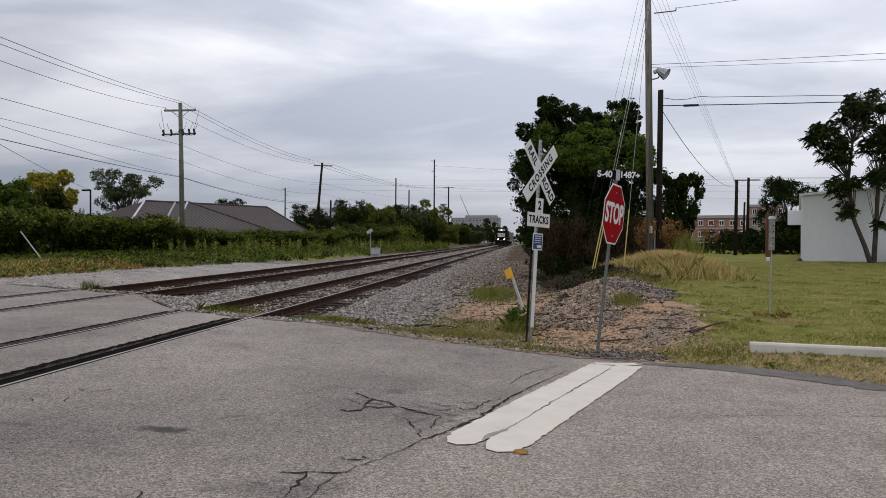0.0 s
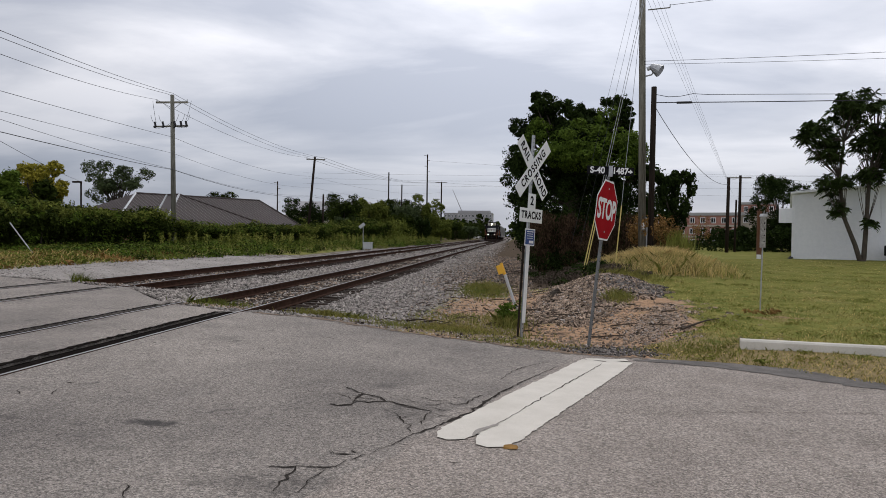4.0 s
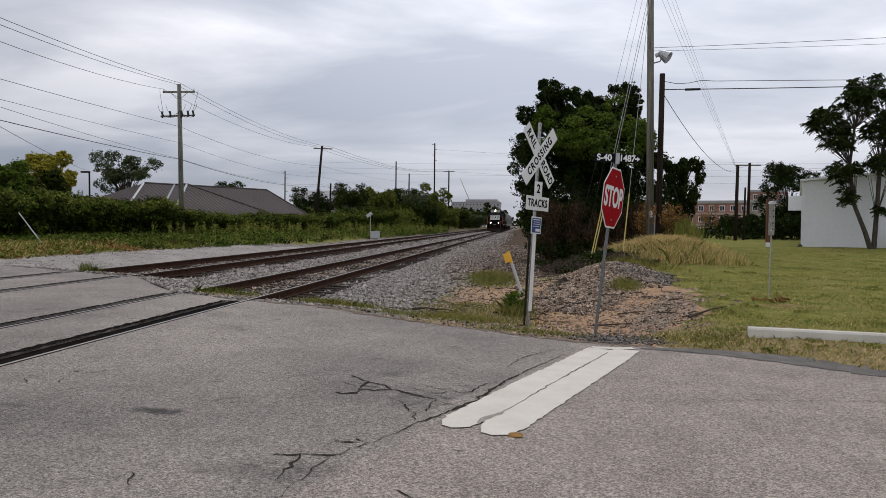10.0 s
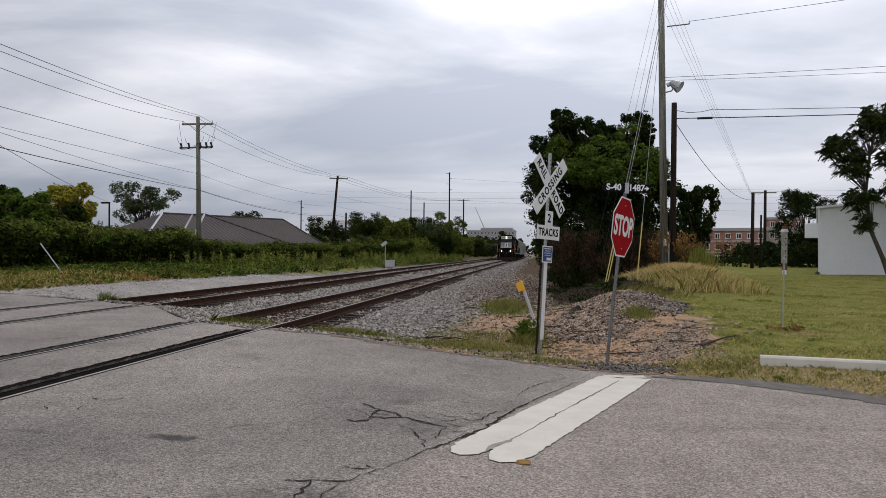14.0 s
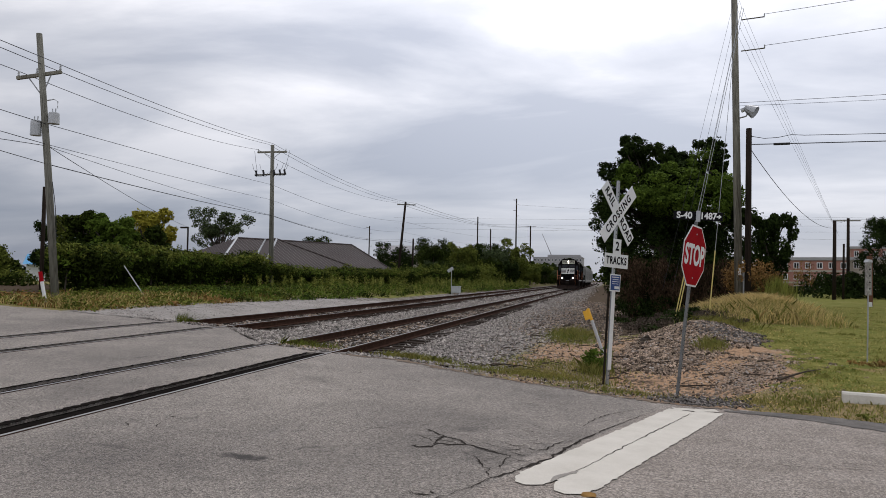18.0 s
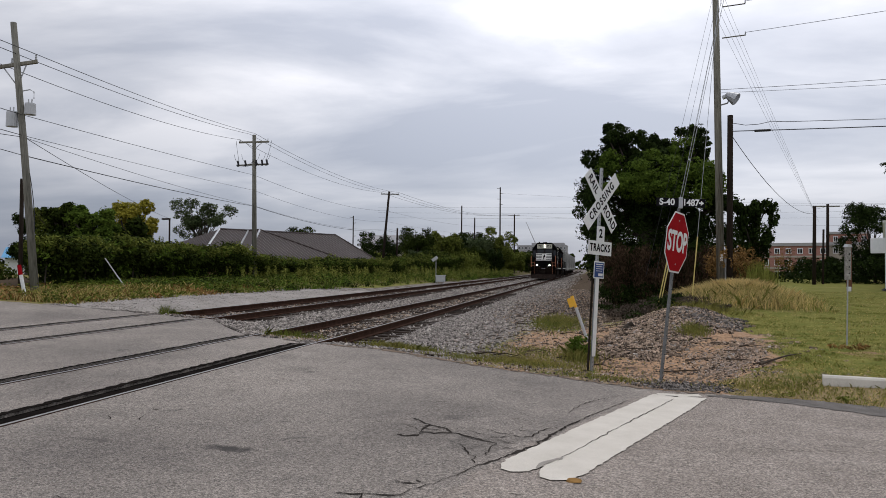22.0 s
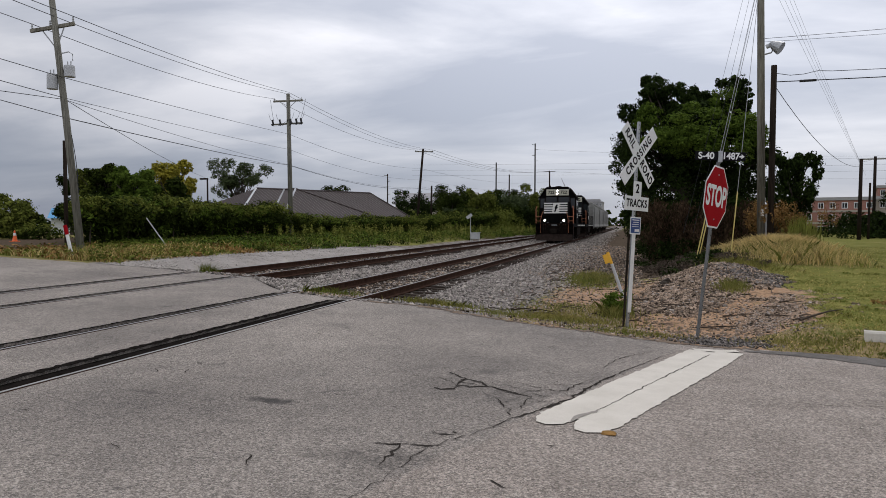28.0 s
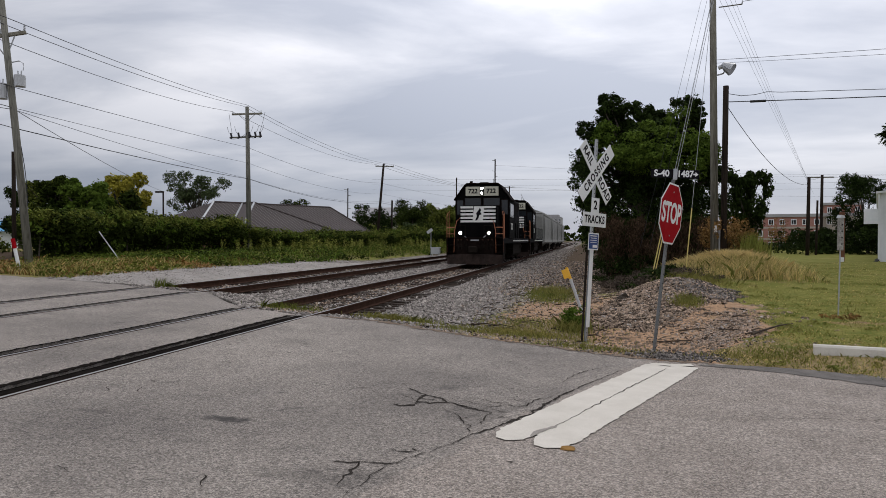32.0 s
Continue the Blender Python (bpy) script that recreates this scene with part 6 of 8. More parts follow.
def feather_tree(base, label):
    """Two dark stems with fans of long drooping leaves, each of many narrow leaflets."""
    t = thing("lawn_tree", pose(*base), label, "tree")
    rnd = random.Random(7)
    stems = [[Vector(p) for p in line] for line in (((0, 0, -0.2), (-0.35, 0, 0.9), (-0.95, 0, 2.4), (-1.2, 0.1, 4.6), (-1.0, 0.1, 6.6), (-0.7, 0, 8.3)), ((0.1, 0, -0.2), (0.25, 0.1, 1.8), (0.42, 0.2, 4.6), (0.75, 0.2, 6.8), (0.9, 0.2, 9.0)))]
    bm = B()
    for line in stems:
        tube(bm, line, 0.15, 8, 0.05)
    ends = []
    lobes = ((-2.5, 0, 7.0, 1.0), (-0.5, 0, 8.4, 1.3), (0.8, 0.3, 6.6, 1.2), (1.9, 0, 7.6, 1.1), (-1.6, 0, 4.3, 0.75), (-1.3, 0.2, 2.9, 0.5), (0.35, 0, 2.2, 0.35), (-1.7, -0.2, 5.9, 0.8), (0.3, 0.2, 4.8, 0.75), (1.6, 0.2, 5.6, 0.8))
    for x, y, z, r in lobes:
        for k in range(max(5, int(40 * r * r))):
            d = Vector((rnd.gauss(0, 1), rnd.gauss(0, 1), rnd.gauss(0, 1))).normalized() * r * rnd.random() ** 0.4
            e = Vector((x, y, z)) + Vector((d.x * 1.12, d.y, d.z * 0.9))
            line = min(stems, key=lambda ln: min((p - e).length for p in ln))
            p = min((q for q in line if q.z < max(1.0, e.z - 0.2)), key=lambda q: (q - e).length)
            tube(bm, [p, p.lerp(e, 0.6) + Vector((0, 0, -0.12)), e], 0.022, 4, 0.008)
            ends.append(e)
    part("trunk", bm, M["bark"], t)
    V = []
    for e in ends:
        for k in range(9):
            a, el = rnd.uniform(0, 6.28), rnd.uniform(-0.5, 1.1)
            d = Vector((math.cos(a) * math.cos(el), math.sin(a) * math.cos(el), math.sin(el)))
            side = Vector((-math.sin(a), math.cos(a), rnd.uniform(-0.5, 0.5)))
            ln = rnd.uniform(0.25, 0.48)
            for i in range(7):
                f = (i + 1) / 7
                c = e + d * ln * f + Vector((0, 0, -0.45 * ln * f * f))
                for sgn in (-1, 1):
                    tip = c + side * sgn * 0.15 * (1.15 - 0.4 * f) + d * 0.04 + Vector((0, 0, -0.09))
                    mid = c.lerp(tip, 0.45)
                    w = d * 0.036
                    V += [c, mid + w, tip, mid - w]
    V = np.array([tuple(v) for v in V])
    fast_mesh("crown", V, np.arange(len(V)).reshape(-1, 4), M["leaf_dark2"], parent=t)
    V, Fc = leaf_cloud([(x, y, z, r * 0.95, r * 0.8) for x, y, z, r in lobes[:5] + lobes[7:]], 4500, 0.10, 8, 0.6, 0.8, 0.15, False)
    fast_mesh("inner_foliage", V, Fc, M["leaf_dark2"], parent=t)


feather_tree((18.7, 41.6, terrain(18.7, 41.6)), "slender two-stemmed tree with long drooping leaves by the shed")
def rand_blobs(seed, n, w, h, r):
    rnd = random.Random(seed)
    return [(rnd.uniform(-w, w), rnd.uniform(-w, w) * 0.6, h * (0.22 + 0.78 * rnd.random()), r * rnd.uniform(0.7, 1.25), r * rnd.uniform(0.6, 1.0)) for _ in range(n)]


for k, (x, y, n, w, h, r, count, mt, lb) in enumerate((
        (25.3, 73, 12, 2.2, 7.2, 1.4, 8500, "leaf_dark", "rounded dark green tree behind the shed"), (28.0, 71, 9, 1.8, 6.2, 1.2, 6000, "leaf_dark", "rounded dark green tree behind the shed"), (34, 78, 6, 2.2, 5.8, 1.4, 3000, "leaf_olive", "olive green tree behind the shed"),
        (23.6, 78, 7, 1.2, 2.4, 0.8, 3000, "leaf_dark", "low dark shrub by the poles"),
        (-27.4, 34.3, 20, 1.3, 3.9, 0.62, 9000, "leaf_vine", "upright bright green shrub above the hedge"), (-29.0, 34.6, 20, 1.3, 4.0, 0.62, 8500, "leaf_mid", "upright dark green shrub above the hedge"), (-30.6, 35.2, 16, 1.0, 3.7, 0.6, 6500, "leaf_olive", "upright olive green shrub above the hedge"), (-26.2, 35.6, 14, 1.1, 3.0, 0.7, 6500, "leaf_mid", "green shrub above the hedge"), (-29.1, 39.9, 24, 1.35, 4.5, 0.60, 7500, "leaf_yellow", "tree with yellowing autumn leaves"),
        (-40.2, 67.2, 20, 2.6, 7.3, 1.0, 6500, "leaf_grey", "grey-green tree with open branches"), (-36.0, 82, 6, 1.4, 5.4, 1.0, 2600, "leaf_mid", "green tree behind the metal roof"), (-31, 82, 5, 1.4, 4.6, 1.0, 2000, "leaf_mid", "green tree behind the metal roof"),
        (-32.0, 29.5, 9, 1.4, 2.3, 0.8, 5600, "leaf_olive", "green tree with yellow tips in the car park"), (-36.5, 31.0, 8, 1.6, 2.5, 0.9, 4600, "leaf_yellow", "green tree with yellow tips in the car park"), (-41.5, 45.0, 7, 1.2, 4.2, 0.9, 3400, "leaf_dark", "dark shrub behind the leaning pole"),
        (-33, 50, 7, 1.6, 1.9, 0.8, 3000, "leaf_mid", "green shrub above the hedge"), (-46, 60, 9, 2.4, 4.6, 1.6, 4000, "leaf_mid", "green tree beyond the hedge"))):
    blob_tree("broadleaf_tree", x, y, rand_blobs(20 + k, n * 2, w, h, r * 0.72), int(count * 2.4), 0.095, M[mt], lb, 30 + k, trunk_r=0.16)
# clumps along the line, beyond the low building
row = [(-22.5, 88, 3.8, 2.0), (-21.2, 84, 2.4, 1.4), (-20.2, 95, 4.6, 1.9), (-19.5, 97.5, 4.9, 1.2), (-22, 104, 4.2, 2.4), (-18.4, 108, 3.4, 1.8), (-19.5, 118, 4.8, 2.6), (-16.2, 121, 6.6, 2.4), (-18.6, 126, 4.6, 2.6), (-15.8, 112, 3.0, 1.6), (-24, 132, 6.0, 3.2), (-27, 146, 6.4, 3.5), (-15.5, 135, 3.4, 1.8), (-30, 118, 6.2, 3.0), (-33, 105, 5.0, 2.6), (-15.5, 165, 3.2, 2.4), (-14.0, 185, 3.0, 2.4), (-18.5, 178, 4.0, 3.0), (-16, 205, 3.6, 3.0), (-18.5, 230, 4.0, 3.6), (-15, 250, 3.6, 3.0)]
for k, (x, y, h, w) in enumerate(row):
    blob_tree("trackside_tree", x, y, rand_blobs(70 + k, 26, w * 0.9, h * 1.12, w * 0.42), 9000, 0.15, M[("leaf_mid", "leaf_grey", "leaf_olive", "leaf_mid", "leaf_dark")[k % 5]], "rounded green tree at the edge of the railway", 80 + k, trunk_r=0.14, group="trees along the railway")
under = [(2.9 + rnd.uniform(-2.4, 3.8), 34.0 + rnd.uniform(-0.8, 1.2), 0.15 + rnd.random() * 0.5, 0.6, 0.5) for _ in range(46)]
dead = []
for _ in range(170):
    y = rnd.uniform(22.5, 34)
    x = rnd.uniform(0.2 + 0.05 * (34 - y), 4.4 - 0.05 * (34 - y))
    (dead if rnd.random() < 0.75 else under).append((x, y, terrain(x, y) + 0.03, rnd.uniform(0.25, 0.5), rnd.uniform(0.08, 0.22)))
V, Fc = leaf_cloud([(rnd.uniform(0.4, 6.4), 33.4 + rnd.uniform(-0.5, 0.9), rnd.uniform(0.2, 2.4) ** 1.1, rnd.uniform(0.2, 0.45), rnd.uniform(0.4, 0.9)) for _ in range(70)], 15000, 0.075, 81, 0.55, 1.6, 0.3, False)
fast_mesh("dead_vines", V, Fc, mat("dead_vine_leaves", (0.020, 0.013, 0.008), (0.085, 0.055, 0.034), 0.8, 8, 0.95, island=0.6, bump=0, spec=0.02), "brown dead vines hanging below the tree", "vines")
V, Fc = leaf_cloud(dead, 26000, 0.05, 79, 0.7, 0, 0.3)
fast_mesh("dead_brush", V, Fc, M["litter"], "dead brown brush and leaf litter below the tree", "brush")
V, Fc = leaf_cloud(under, 20000, 0.065, 77, 1.0, 0, 0.4)
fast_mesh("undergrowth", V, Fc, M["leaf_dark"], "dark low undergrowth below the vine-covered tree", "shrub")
rnd = random.Random(5)
V, Fc = leaf_cloud([(-17 - rnd.random() ** 1.5 * 14, y + rnd.uniform(-2, 2), 0.7 + rnd.random() * (2.6 if y > 92 else 0.9), rnd.uniform(0.9, 1.7), rnd.uniform(0.7, 1.5)) for y in range(84, 160) for _ in range(2)], 36000, 0.14, 78, 1.0, 0, 0.4)
fast_mesh("trackside_brush", V, Fc, M["leaf_olive"], "tangled green brush along the railway", "shrub")
# woods closing the distance
def woods(name, spots, count, size, material, seed, label):
    V, Fc = leaf_cloud(spots, count, size, seed, 1.6, 0, 0.75)
    fast_mesh(name, V, Fc, material, label, "woods")


rnd = random.Random(9)
woods("far_woods", [(x + rnd.uniform(-4, 4), 340 + rnd.uniform(-30, 60) + abs(x) * 0.1, 2.5 + rnd.random() * 3, 7, 5.5 + rnd.random() * 2) for x in range(-150, 130, 6) if not -16 < x < -5], 16000, 0.9, M["leaf_mid"], 11, "band of green woods far down the line")
woods("far_trees", [(x + rnd.uniform(-4, 4), 180 + rnd.uniform(-10, 30), 2 + rnd.random() * 2, 5.5, 4 + rnd.random() * 2) for x in range(2, 180, 6) if not 22 < x < 75], 9000, 0.7, M["leaf_dark"], 12, "dark trees beyond the brick apartments")
woods("far_trees_west", [(x + rnd.uniform(-4, 4), 105 + rnd.uniform(-10, 30), 1.0 + rnd.random() * 1.2, 4.5, 2.4 + rnd.random() * 0.9) for x in range(-190, -48, 6)], 12000, 0.6, M["leaf_mid"], 13, "trees beyond the car park")
woods("woods_by_track", [(3.6 + rnd.uniform(0, 4), y, 2.2, 3.0, 3.6) for y in range(190, 340, 7)], 5000, 0.6, M["leaf_mid"], 24, "green woods along the railway")
woods("horizon_woods", [(x + rnd.uniform(-3, 3), 900 + rnd.uniform(-30, 30), 3.0, 9, 7 + rnd.random() * 3) for x in range(-120, 100, 7)], 6000, 1.6, M["leaf_mid"], 25, "dark woods on the horizon")
woods("trees_by_track", [(5.8 + rnd.uniform(-1.5, 4), y, 2.0, 3.0, 3.4) for y in range(80, 330, 6)], 14000, 0.42, M["leaf_dark"], 14, "dark overgrowth along the railway")


# ---- hedge, weeds and grass ----
HEDGE = [(19.5, -20.6, 1.7), (24, -21.4, 1.85), (33, -23.2, 1.95), (42, -23.6, 1.8), (47, -23.6, 1.3), (52, -23.0, 1.3), (62, -20.9, 1.5), (74, -18.6, 1.8), (86, -17.6, 2.3), (110, -18.5, 2.4)]
hb = []
rnd = random.Random(21)
for i in range(190):
    y = 24.5 + (i / 190) ** 1.3 * 62
    hx = float(np.interp(y, [p[0] for p in HEDGE], [p[1] for p in HEDGE]))
    hh = float(np.interp(y, [p[0] for p in HEDGE], [p[2] for p in HEDGE])) * (1 + (0.12 if y < 40 else 0.38) * noise.noise((y * 0.33, 3.7, 0)) + (0.0 if y < 40 else 0.2) * noise.noise((y * 1.1, 8.2, 0)))
    hx += (0.3 if y < 40 else 0.9) * noise.noise((y * 0.4, 1.1, 5))
    for dx in (0.55, -1.2):
        hb.append((hx + dx + rnd.uniform(-0.35, 0.35), y - 1.2 * dx, 0.85 + hh * rnd.uniform(0.60, 0.78), rnd.uniform(0.7, 1.0), hh * rnd.uniform(0.24, 0.40)))
    hb.append((hx - 0.15 + rnd.uniform(-0.3, 0.3), y, 0.85 + hh * 0.28, 0.75, hh * 0.42))
for i in range(16):
    hb.append((-27.5 - i * 1.1 + rnd.uniform(-0.4, 0.4), 28 + i * 0.7, 0.9 + 0.35, 0.8, 0.45))
hedge = thing("hedge", pose(0, 0, 0), "long overgrown dark green hedge of mixed shrubs", "hedge")
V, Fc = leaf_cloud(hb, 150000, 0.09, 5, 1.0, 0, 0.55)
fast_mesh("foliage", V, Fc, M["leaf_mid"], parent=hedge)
bm = B()
for i in range(0, len(hb), 17):
    tube(bm, [(hb[i][0], hb[i][1], 0.4), (hb[i][0] + 0.2, hb[i][1], hb[i][2] + 0.3)], 0.05, 4, 0.02)
tagged(part("stems", bm, M["bark"], hedge), kind="stuff")
# Paler olive leaves along the top put the hedge's lit crown into colour.
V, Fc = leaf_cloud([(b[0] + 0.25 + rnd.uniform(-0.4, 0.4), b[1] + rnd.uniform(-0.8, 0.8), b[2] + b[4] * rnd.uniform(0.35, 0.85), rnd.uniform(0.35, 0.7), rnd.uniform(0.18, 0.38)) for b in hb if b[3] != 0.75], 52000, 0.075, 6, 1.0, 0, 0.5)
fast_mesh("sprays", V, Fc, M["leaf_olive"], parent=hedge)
far_shrubs = []
for k in range(46):
    y = rnd.uniform(44, 86)
    hx = float(np.interp(y, [p[0] for p in HEDGE], [p[1] for p in HEDGE]))
    far_shrubs.append((hx + rnd.uniform(0.3, 1.6), y, rnd.uniform(0.8, 1.3), rnd.uniform(0.4, 0.9), rnd.uniform(0.3, 0.6)))
V, Fc = leaf_cloud(far_shrubs, 13000, 0.10, 17, 1.0, 0, 0.5)
tagged(fast_mesh("new_growth", V, Fc, M["leaf_olive"], parent=hedge), kind="stuff")
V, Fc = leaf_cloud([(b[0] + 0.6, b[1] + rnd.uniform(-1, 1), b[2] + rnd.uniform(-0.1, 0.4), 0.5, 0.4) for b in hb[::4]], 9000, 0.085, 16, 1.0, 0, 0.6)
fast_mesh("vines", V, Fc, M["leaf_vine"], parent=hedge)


def weed_spot(rnd):
    y = 15.5 + rnd.rand() ** 2.0 * 100
    near = -13.9 if y < 26 else float(np.interp(y, [26, 38, 60, 120], [-13.8, -12.9, -12.6, -12.6]))
    hx = float(np.interp(y, [p[0] for p in HEDGE], [p[1] for p in HEDGE])) + 0.6
    x = hx + (near - hx) * rnd.rand()
    if y < edge(x) + 0.4:
        return None
    f = min(1.0, (near - x) / 2.2 + 0.12) * (0.42 if y < 26 else min(0.72, 0.36 + 0.015 * (y - 26)) + 0.35 * noise.noise((x * 0.4, y * 0.4, 0))) * (1 - 0.6 * smooth(2.5, 6.0, near - x))
    return x, y, terrain(x, y) - 0.03, max(0.12, f)


V, Fc = blades(7000, weed_spot, 0.75, 0.014, 3, 0.3)
fast_mesh("tall_weeds", V, Fc, M["weed"], "tall yellow-green weeds in front of the hedge", "weeds")
V, Fc = blades(2600, lambda r: (lambda p: p if p and p[1] < 30 else None)(weed_spot(r)), 0.6, 0.02, 4, 0.4)
fast_mesh("dry_weeds", V, Fc, M["leaf_rust"], "browned weeds on the verge", "weeds")
V, Fc = blades(2600, lambda r: (lambda p: p if p and p[1] < 27 else None)(weed_spot(r)), 0.75, 0.012, 14, 0.5)
fast_mesh("straw_weeds", V, Fc, M["straw"], "bleached straw-coloured weeds on the verge", "weeds")
rs = np.random.RandomState(8)
spots = {"rust": [], "olive": [], "green": [], "shade": [], "plume": []}
while sum(len(v) for v in spots.values()) < 2600:
    p = weed_spot(rs)
    if not p:
        continue
    x, y, z, f = p
    n = noise.noise((x * 0.35, y * 0.35, 7)) + rs.uniform(-0.25, 0.25)
    tall = f * rs.uniform(0.5, 1.2)
    if y < 25:
        spots["rust" if n > 0.16 else "olive"].append((x, y, z + 0.05, 0.30, 0.10 + 0.75 * tall))
    else:
        spots[("green" if rs.rand() < 0.45 else "shade") if n > -0.1 else "olive"].append((x, y, z + 0.12, rs.uniform(0.25, 0.5), 0.10 + 0.85 * tall * (0.45 + 0.9 * max(0.0, 0.5 + noise.noise((x * 0.22, y * 0.16, 2))))))
        if y > 38 and n > 0.05 and rs.rand() < 0.4:
            spots["plume"].append((x, y, z + 0.45 + 0.5 * tall, 0.10, 0.45))
for k, (key, count, m, label) in enumerate((("rust", 3200, "leaf_rust", "browned low weeds round the leaning pole"), ("olive", 22000, "leaf_olive", "low olive green plants on the verge"), ("green", 30000, "leaf_vine", "lush green weeds on the verge"), ("shade", 34000, "leaf_mid", "dark green weeds on the verge"), ("plume", 6000, "weed", "yellow-green flowering plumes among the weeds"))):
    V, Fc = leaf_cloud(spots[key], count, 0.06, 9 + k, 1.0, 0, 0.35, False)
    fast_mesh("verge_plants", V, Fc, M[m], label, "weeds")


def lawn_spot(rnd):
    x = 1.6 + rnd.rand() ** 1.5 * 17
    y = 8.3 + rnd.rand() ** 1.7 * 34
    if y < edge(x) + 0.04 or not on_lawn(x, y) or 0.6 * noise.noise((x * 1.7, y * 1.7, 6)) + 0.5 < 0.25 * rnd.rand():
        return None
    if rnd.rand() > 0.30 + 0.7 * smooth(0.6, 4.2, y - edge(x) + 1.6 * noise.noise((x * 0.6, y * 0.6, 8))):
        return None
    return x, y, terrain(x, y) - 0.01, 0.8 + 0.5 * noise.noise((x * 0.8, y * 0.8, 1))


V, Fc = blades(120000, lawn_spot, 0.045, 0.006, 5, 0.7)
fast_mesh("lawn_grass", V, Fc, M["grass"], "short mown lawn grass", "grass")
V, Fc = blades(26000, lambda r: (lambda p: p if p and (p[1] - edge(p[0]) < 3.5 * r.rand() + 0.6 or r.rand() < 0.25) else None)(lawn_spot(r)), 0.045, 0.006, 15, 0.9)
fast_mesh("dead_grass", V, Fc, M["straw"], "dry straw-coloured grass in the lawn", "grass")


rt = random.Random(66)
tuft_at = []
while len(tuft_at) < 260:
    x, y = 2.2 + rt.random() ** 1.3 * 12, 9.0 + rt.random() ** 1.4 * 26
    if y > edge(x) + 0.15 and on_lawn(x, y):
        tuft_at.append((x, y, rt.uniform(0.05, 0.22)))


def tuft_spot(rnd):
    x, y, r = tuft_at[rnd.randint(len(tuft_at))]
    x, y = rnd.normal(x, r * 1.5), rnd.normal(y, r)
    return (x, y, terrain(x, y) - 0.01, 1.0) if y > edge(x) + 0.05 else None


V, Fc = blades(9000, tuft_spot, 0.06, 0.006, 25, 0.7)
fast_mesh("grass_tufts", V, Fc, M["weed"], "coarser tufts of grass in the lawn", "grass")
V, Fc = leaf_cloud([(x, y, terrain(x, y) + 0.02, r, 0.05) for x, y, r in tuft_at[::3]], 3500, 0.025, 26, 1.0, 0, 0.2)
fast_mesh("lawn_weeds", V, Fc, M["grass"], "flat leafy weeds in the lawn", "weeds")
V, Fc = leaf_cloud([(5.0 + rt.gauss(0, 0.22), 15.1 + rt.gauss(0, 0.25), terrain(5.0, 15.1) + 0.03, 0.10, 0.05) for _ in range(9)], 260, 0.035, 27, 0.8, 0, 0.2)
fast_mesh("dead_weeds", V, Fc, M["leaf_rust"], "brown dead weeds round the box on its pole", "weeds")


def mound_spot(rnd):
    x, y = rnd.normal(5.1, 1.05), rnd.normal(28.2, 2.0)
    if x < 3.0 or y < 23.5 or x > 7.4:
        return None
    return x, y, terrain(x, y) - 0.03, 0.5 + 0.5 * math.exp(-((x - 5.4) / 2) ** 2)


V, Fc = blades(34000, mound_spot, 0.46, 0.006, 6, 0.5)
fast_mesh("tall_dry_grass", V, Fc, M["straw"], "tall dry grass on the mound below the poles", "grass")
V, Fc = blades(9500, lambda r: (lambda p: (p[0], p[1], p[2], p[3] * (1.3 if p[1] < 26.5 else 0.8)) if p and (p[1] < 26.8 or r.rand() < 0.35) else None)(mound_spot(r)), 0.34, 0.007, 7, 0.5)
fast_mesh("mound_grass", V, Fc, M["weed"], "green grass on the mound below the poles", "grass")
V, Fc = leaf_cloud([(5.6 + rs.normal() * 0.9, 31.5 + rs.normal() * 0.7, 1.5 + rs.rand() * 0.6, 0.45, 0.5) for _ in range(16)], 5000, 0.05, 10, 0.8, 0, 0.5)
fast_mesh("browned_shrubs", V, Fc, M["leaf_rust"], "browned shrubs round the foot of the poles", "shrub")


def patch(cx, cy, rx, ry):
    def f(rnd):
        x, y = rnd.normal(cx, rx), rnd.normal(cy, ry)
        if y < edge(x) + 0.08:
            return None
        return x, y, terrain(x, y) - 0.01, 1.0
    return f


for k, (cx, cy, rx, ry, n, h) in enumerate(((-3.4, 12.5, 0.35, 0.18, 1200, 0.13), (-1.2, 12.0, 0.7, 0.35, 2600, 0.08), (-1.1, 22.2, 0.35, 1.5, 2600, 0.16), (-0.22, 13.3, 0.16, 0.30, 500, 0.24), (2.35, 17.5, 0.16, 0.4, 900, 0.16), (-5.9, 13.2, 0.35, 0.5, 380, 0.16), (-10.5, 15.9, 0.10, 0.18, 220, 0.22), (-0.9, 13.6, 0.6, 0.7, 1400, 0.08), (2.7, 10.5, 0.5, 0.35, 1100, 0.06), (0.1, 10.6, 0.5, 0.22, 700, 0.06), (3.3, 22.6, 0.5, 0.6, 1200, 0.18))):
    V, Fc = blades(n, patch(cx, cy, rx, ry), h, 0.006, 60 + k, 0.5)
    fast_mesh("weed_patch", V, Fc, M["leaf_olive" if k in (5, 6) else "grass"], "patch of green weeds in the gravel", "weeds")


rw = random.Random(12)
V, Fc = leaf_cloud([(-0.18 + rw.gauss(0, 0.10), 13.4 + rw.gauss(0, 0.25), terrain(-0.2, 13.4) + rw.uniform(0.05, 0.42), 0.10, 0.09) for _ in range(26)], 1500, 0.035, 28, 1.0, 0, 0.3)
fast_mesh("leafy_weed", V, Fc, M["leaf_vine"], "leafy green weed beside the crossbuck post", "weeds")
V, Fc = leaf_cloud([(2.1 + rw.gauss(0, 0.28), 24.0 + rw.gauss(0, 0.35), terrain(2.1, 24.0) + rw.uniform(0.0, 0.3), 0.18, 0.12) for _ in range(18)], 1300, 0.045, 29, 1.0, 0, 0.3)
fast_mesh("creeper", V, Fc, M["leaf_dark2"], "green creeper at the foot of the guy wires", "weeds")
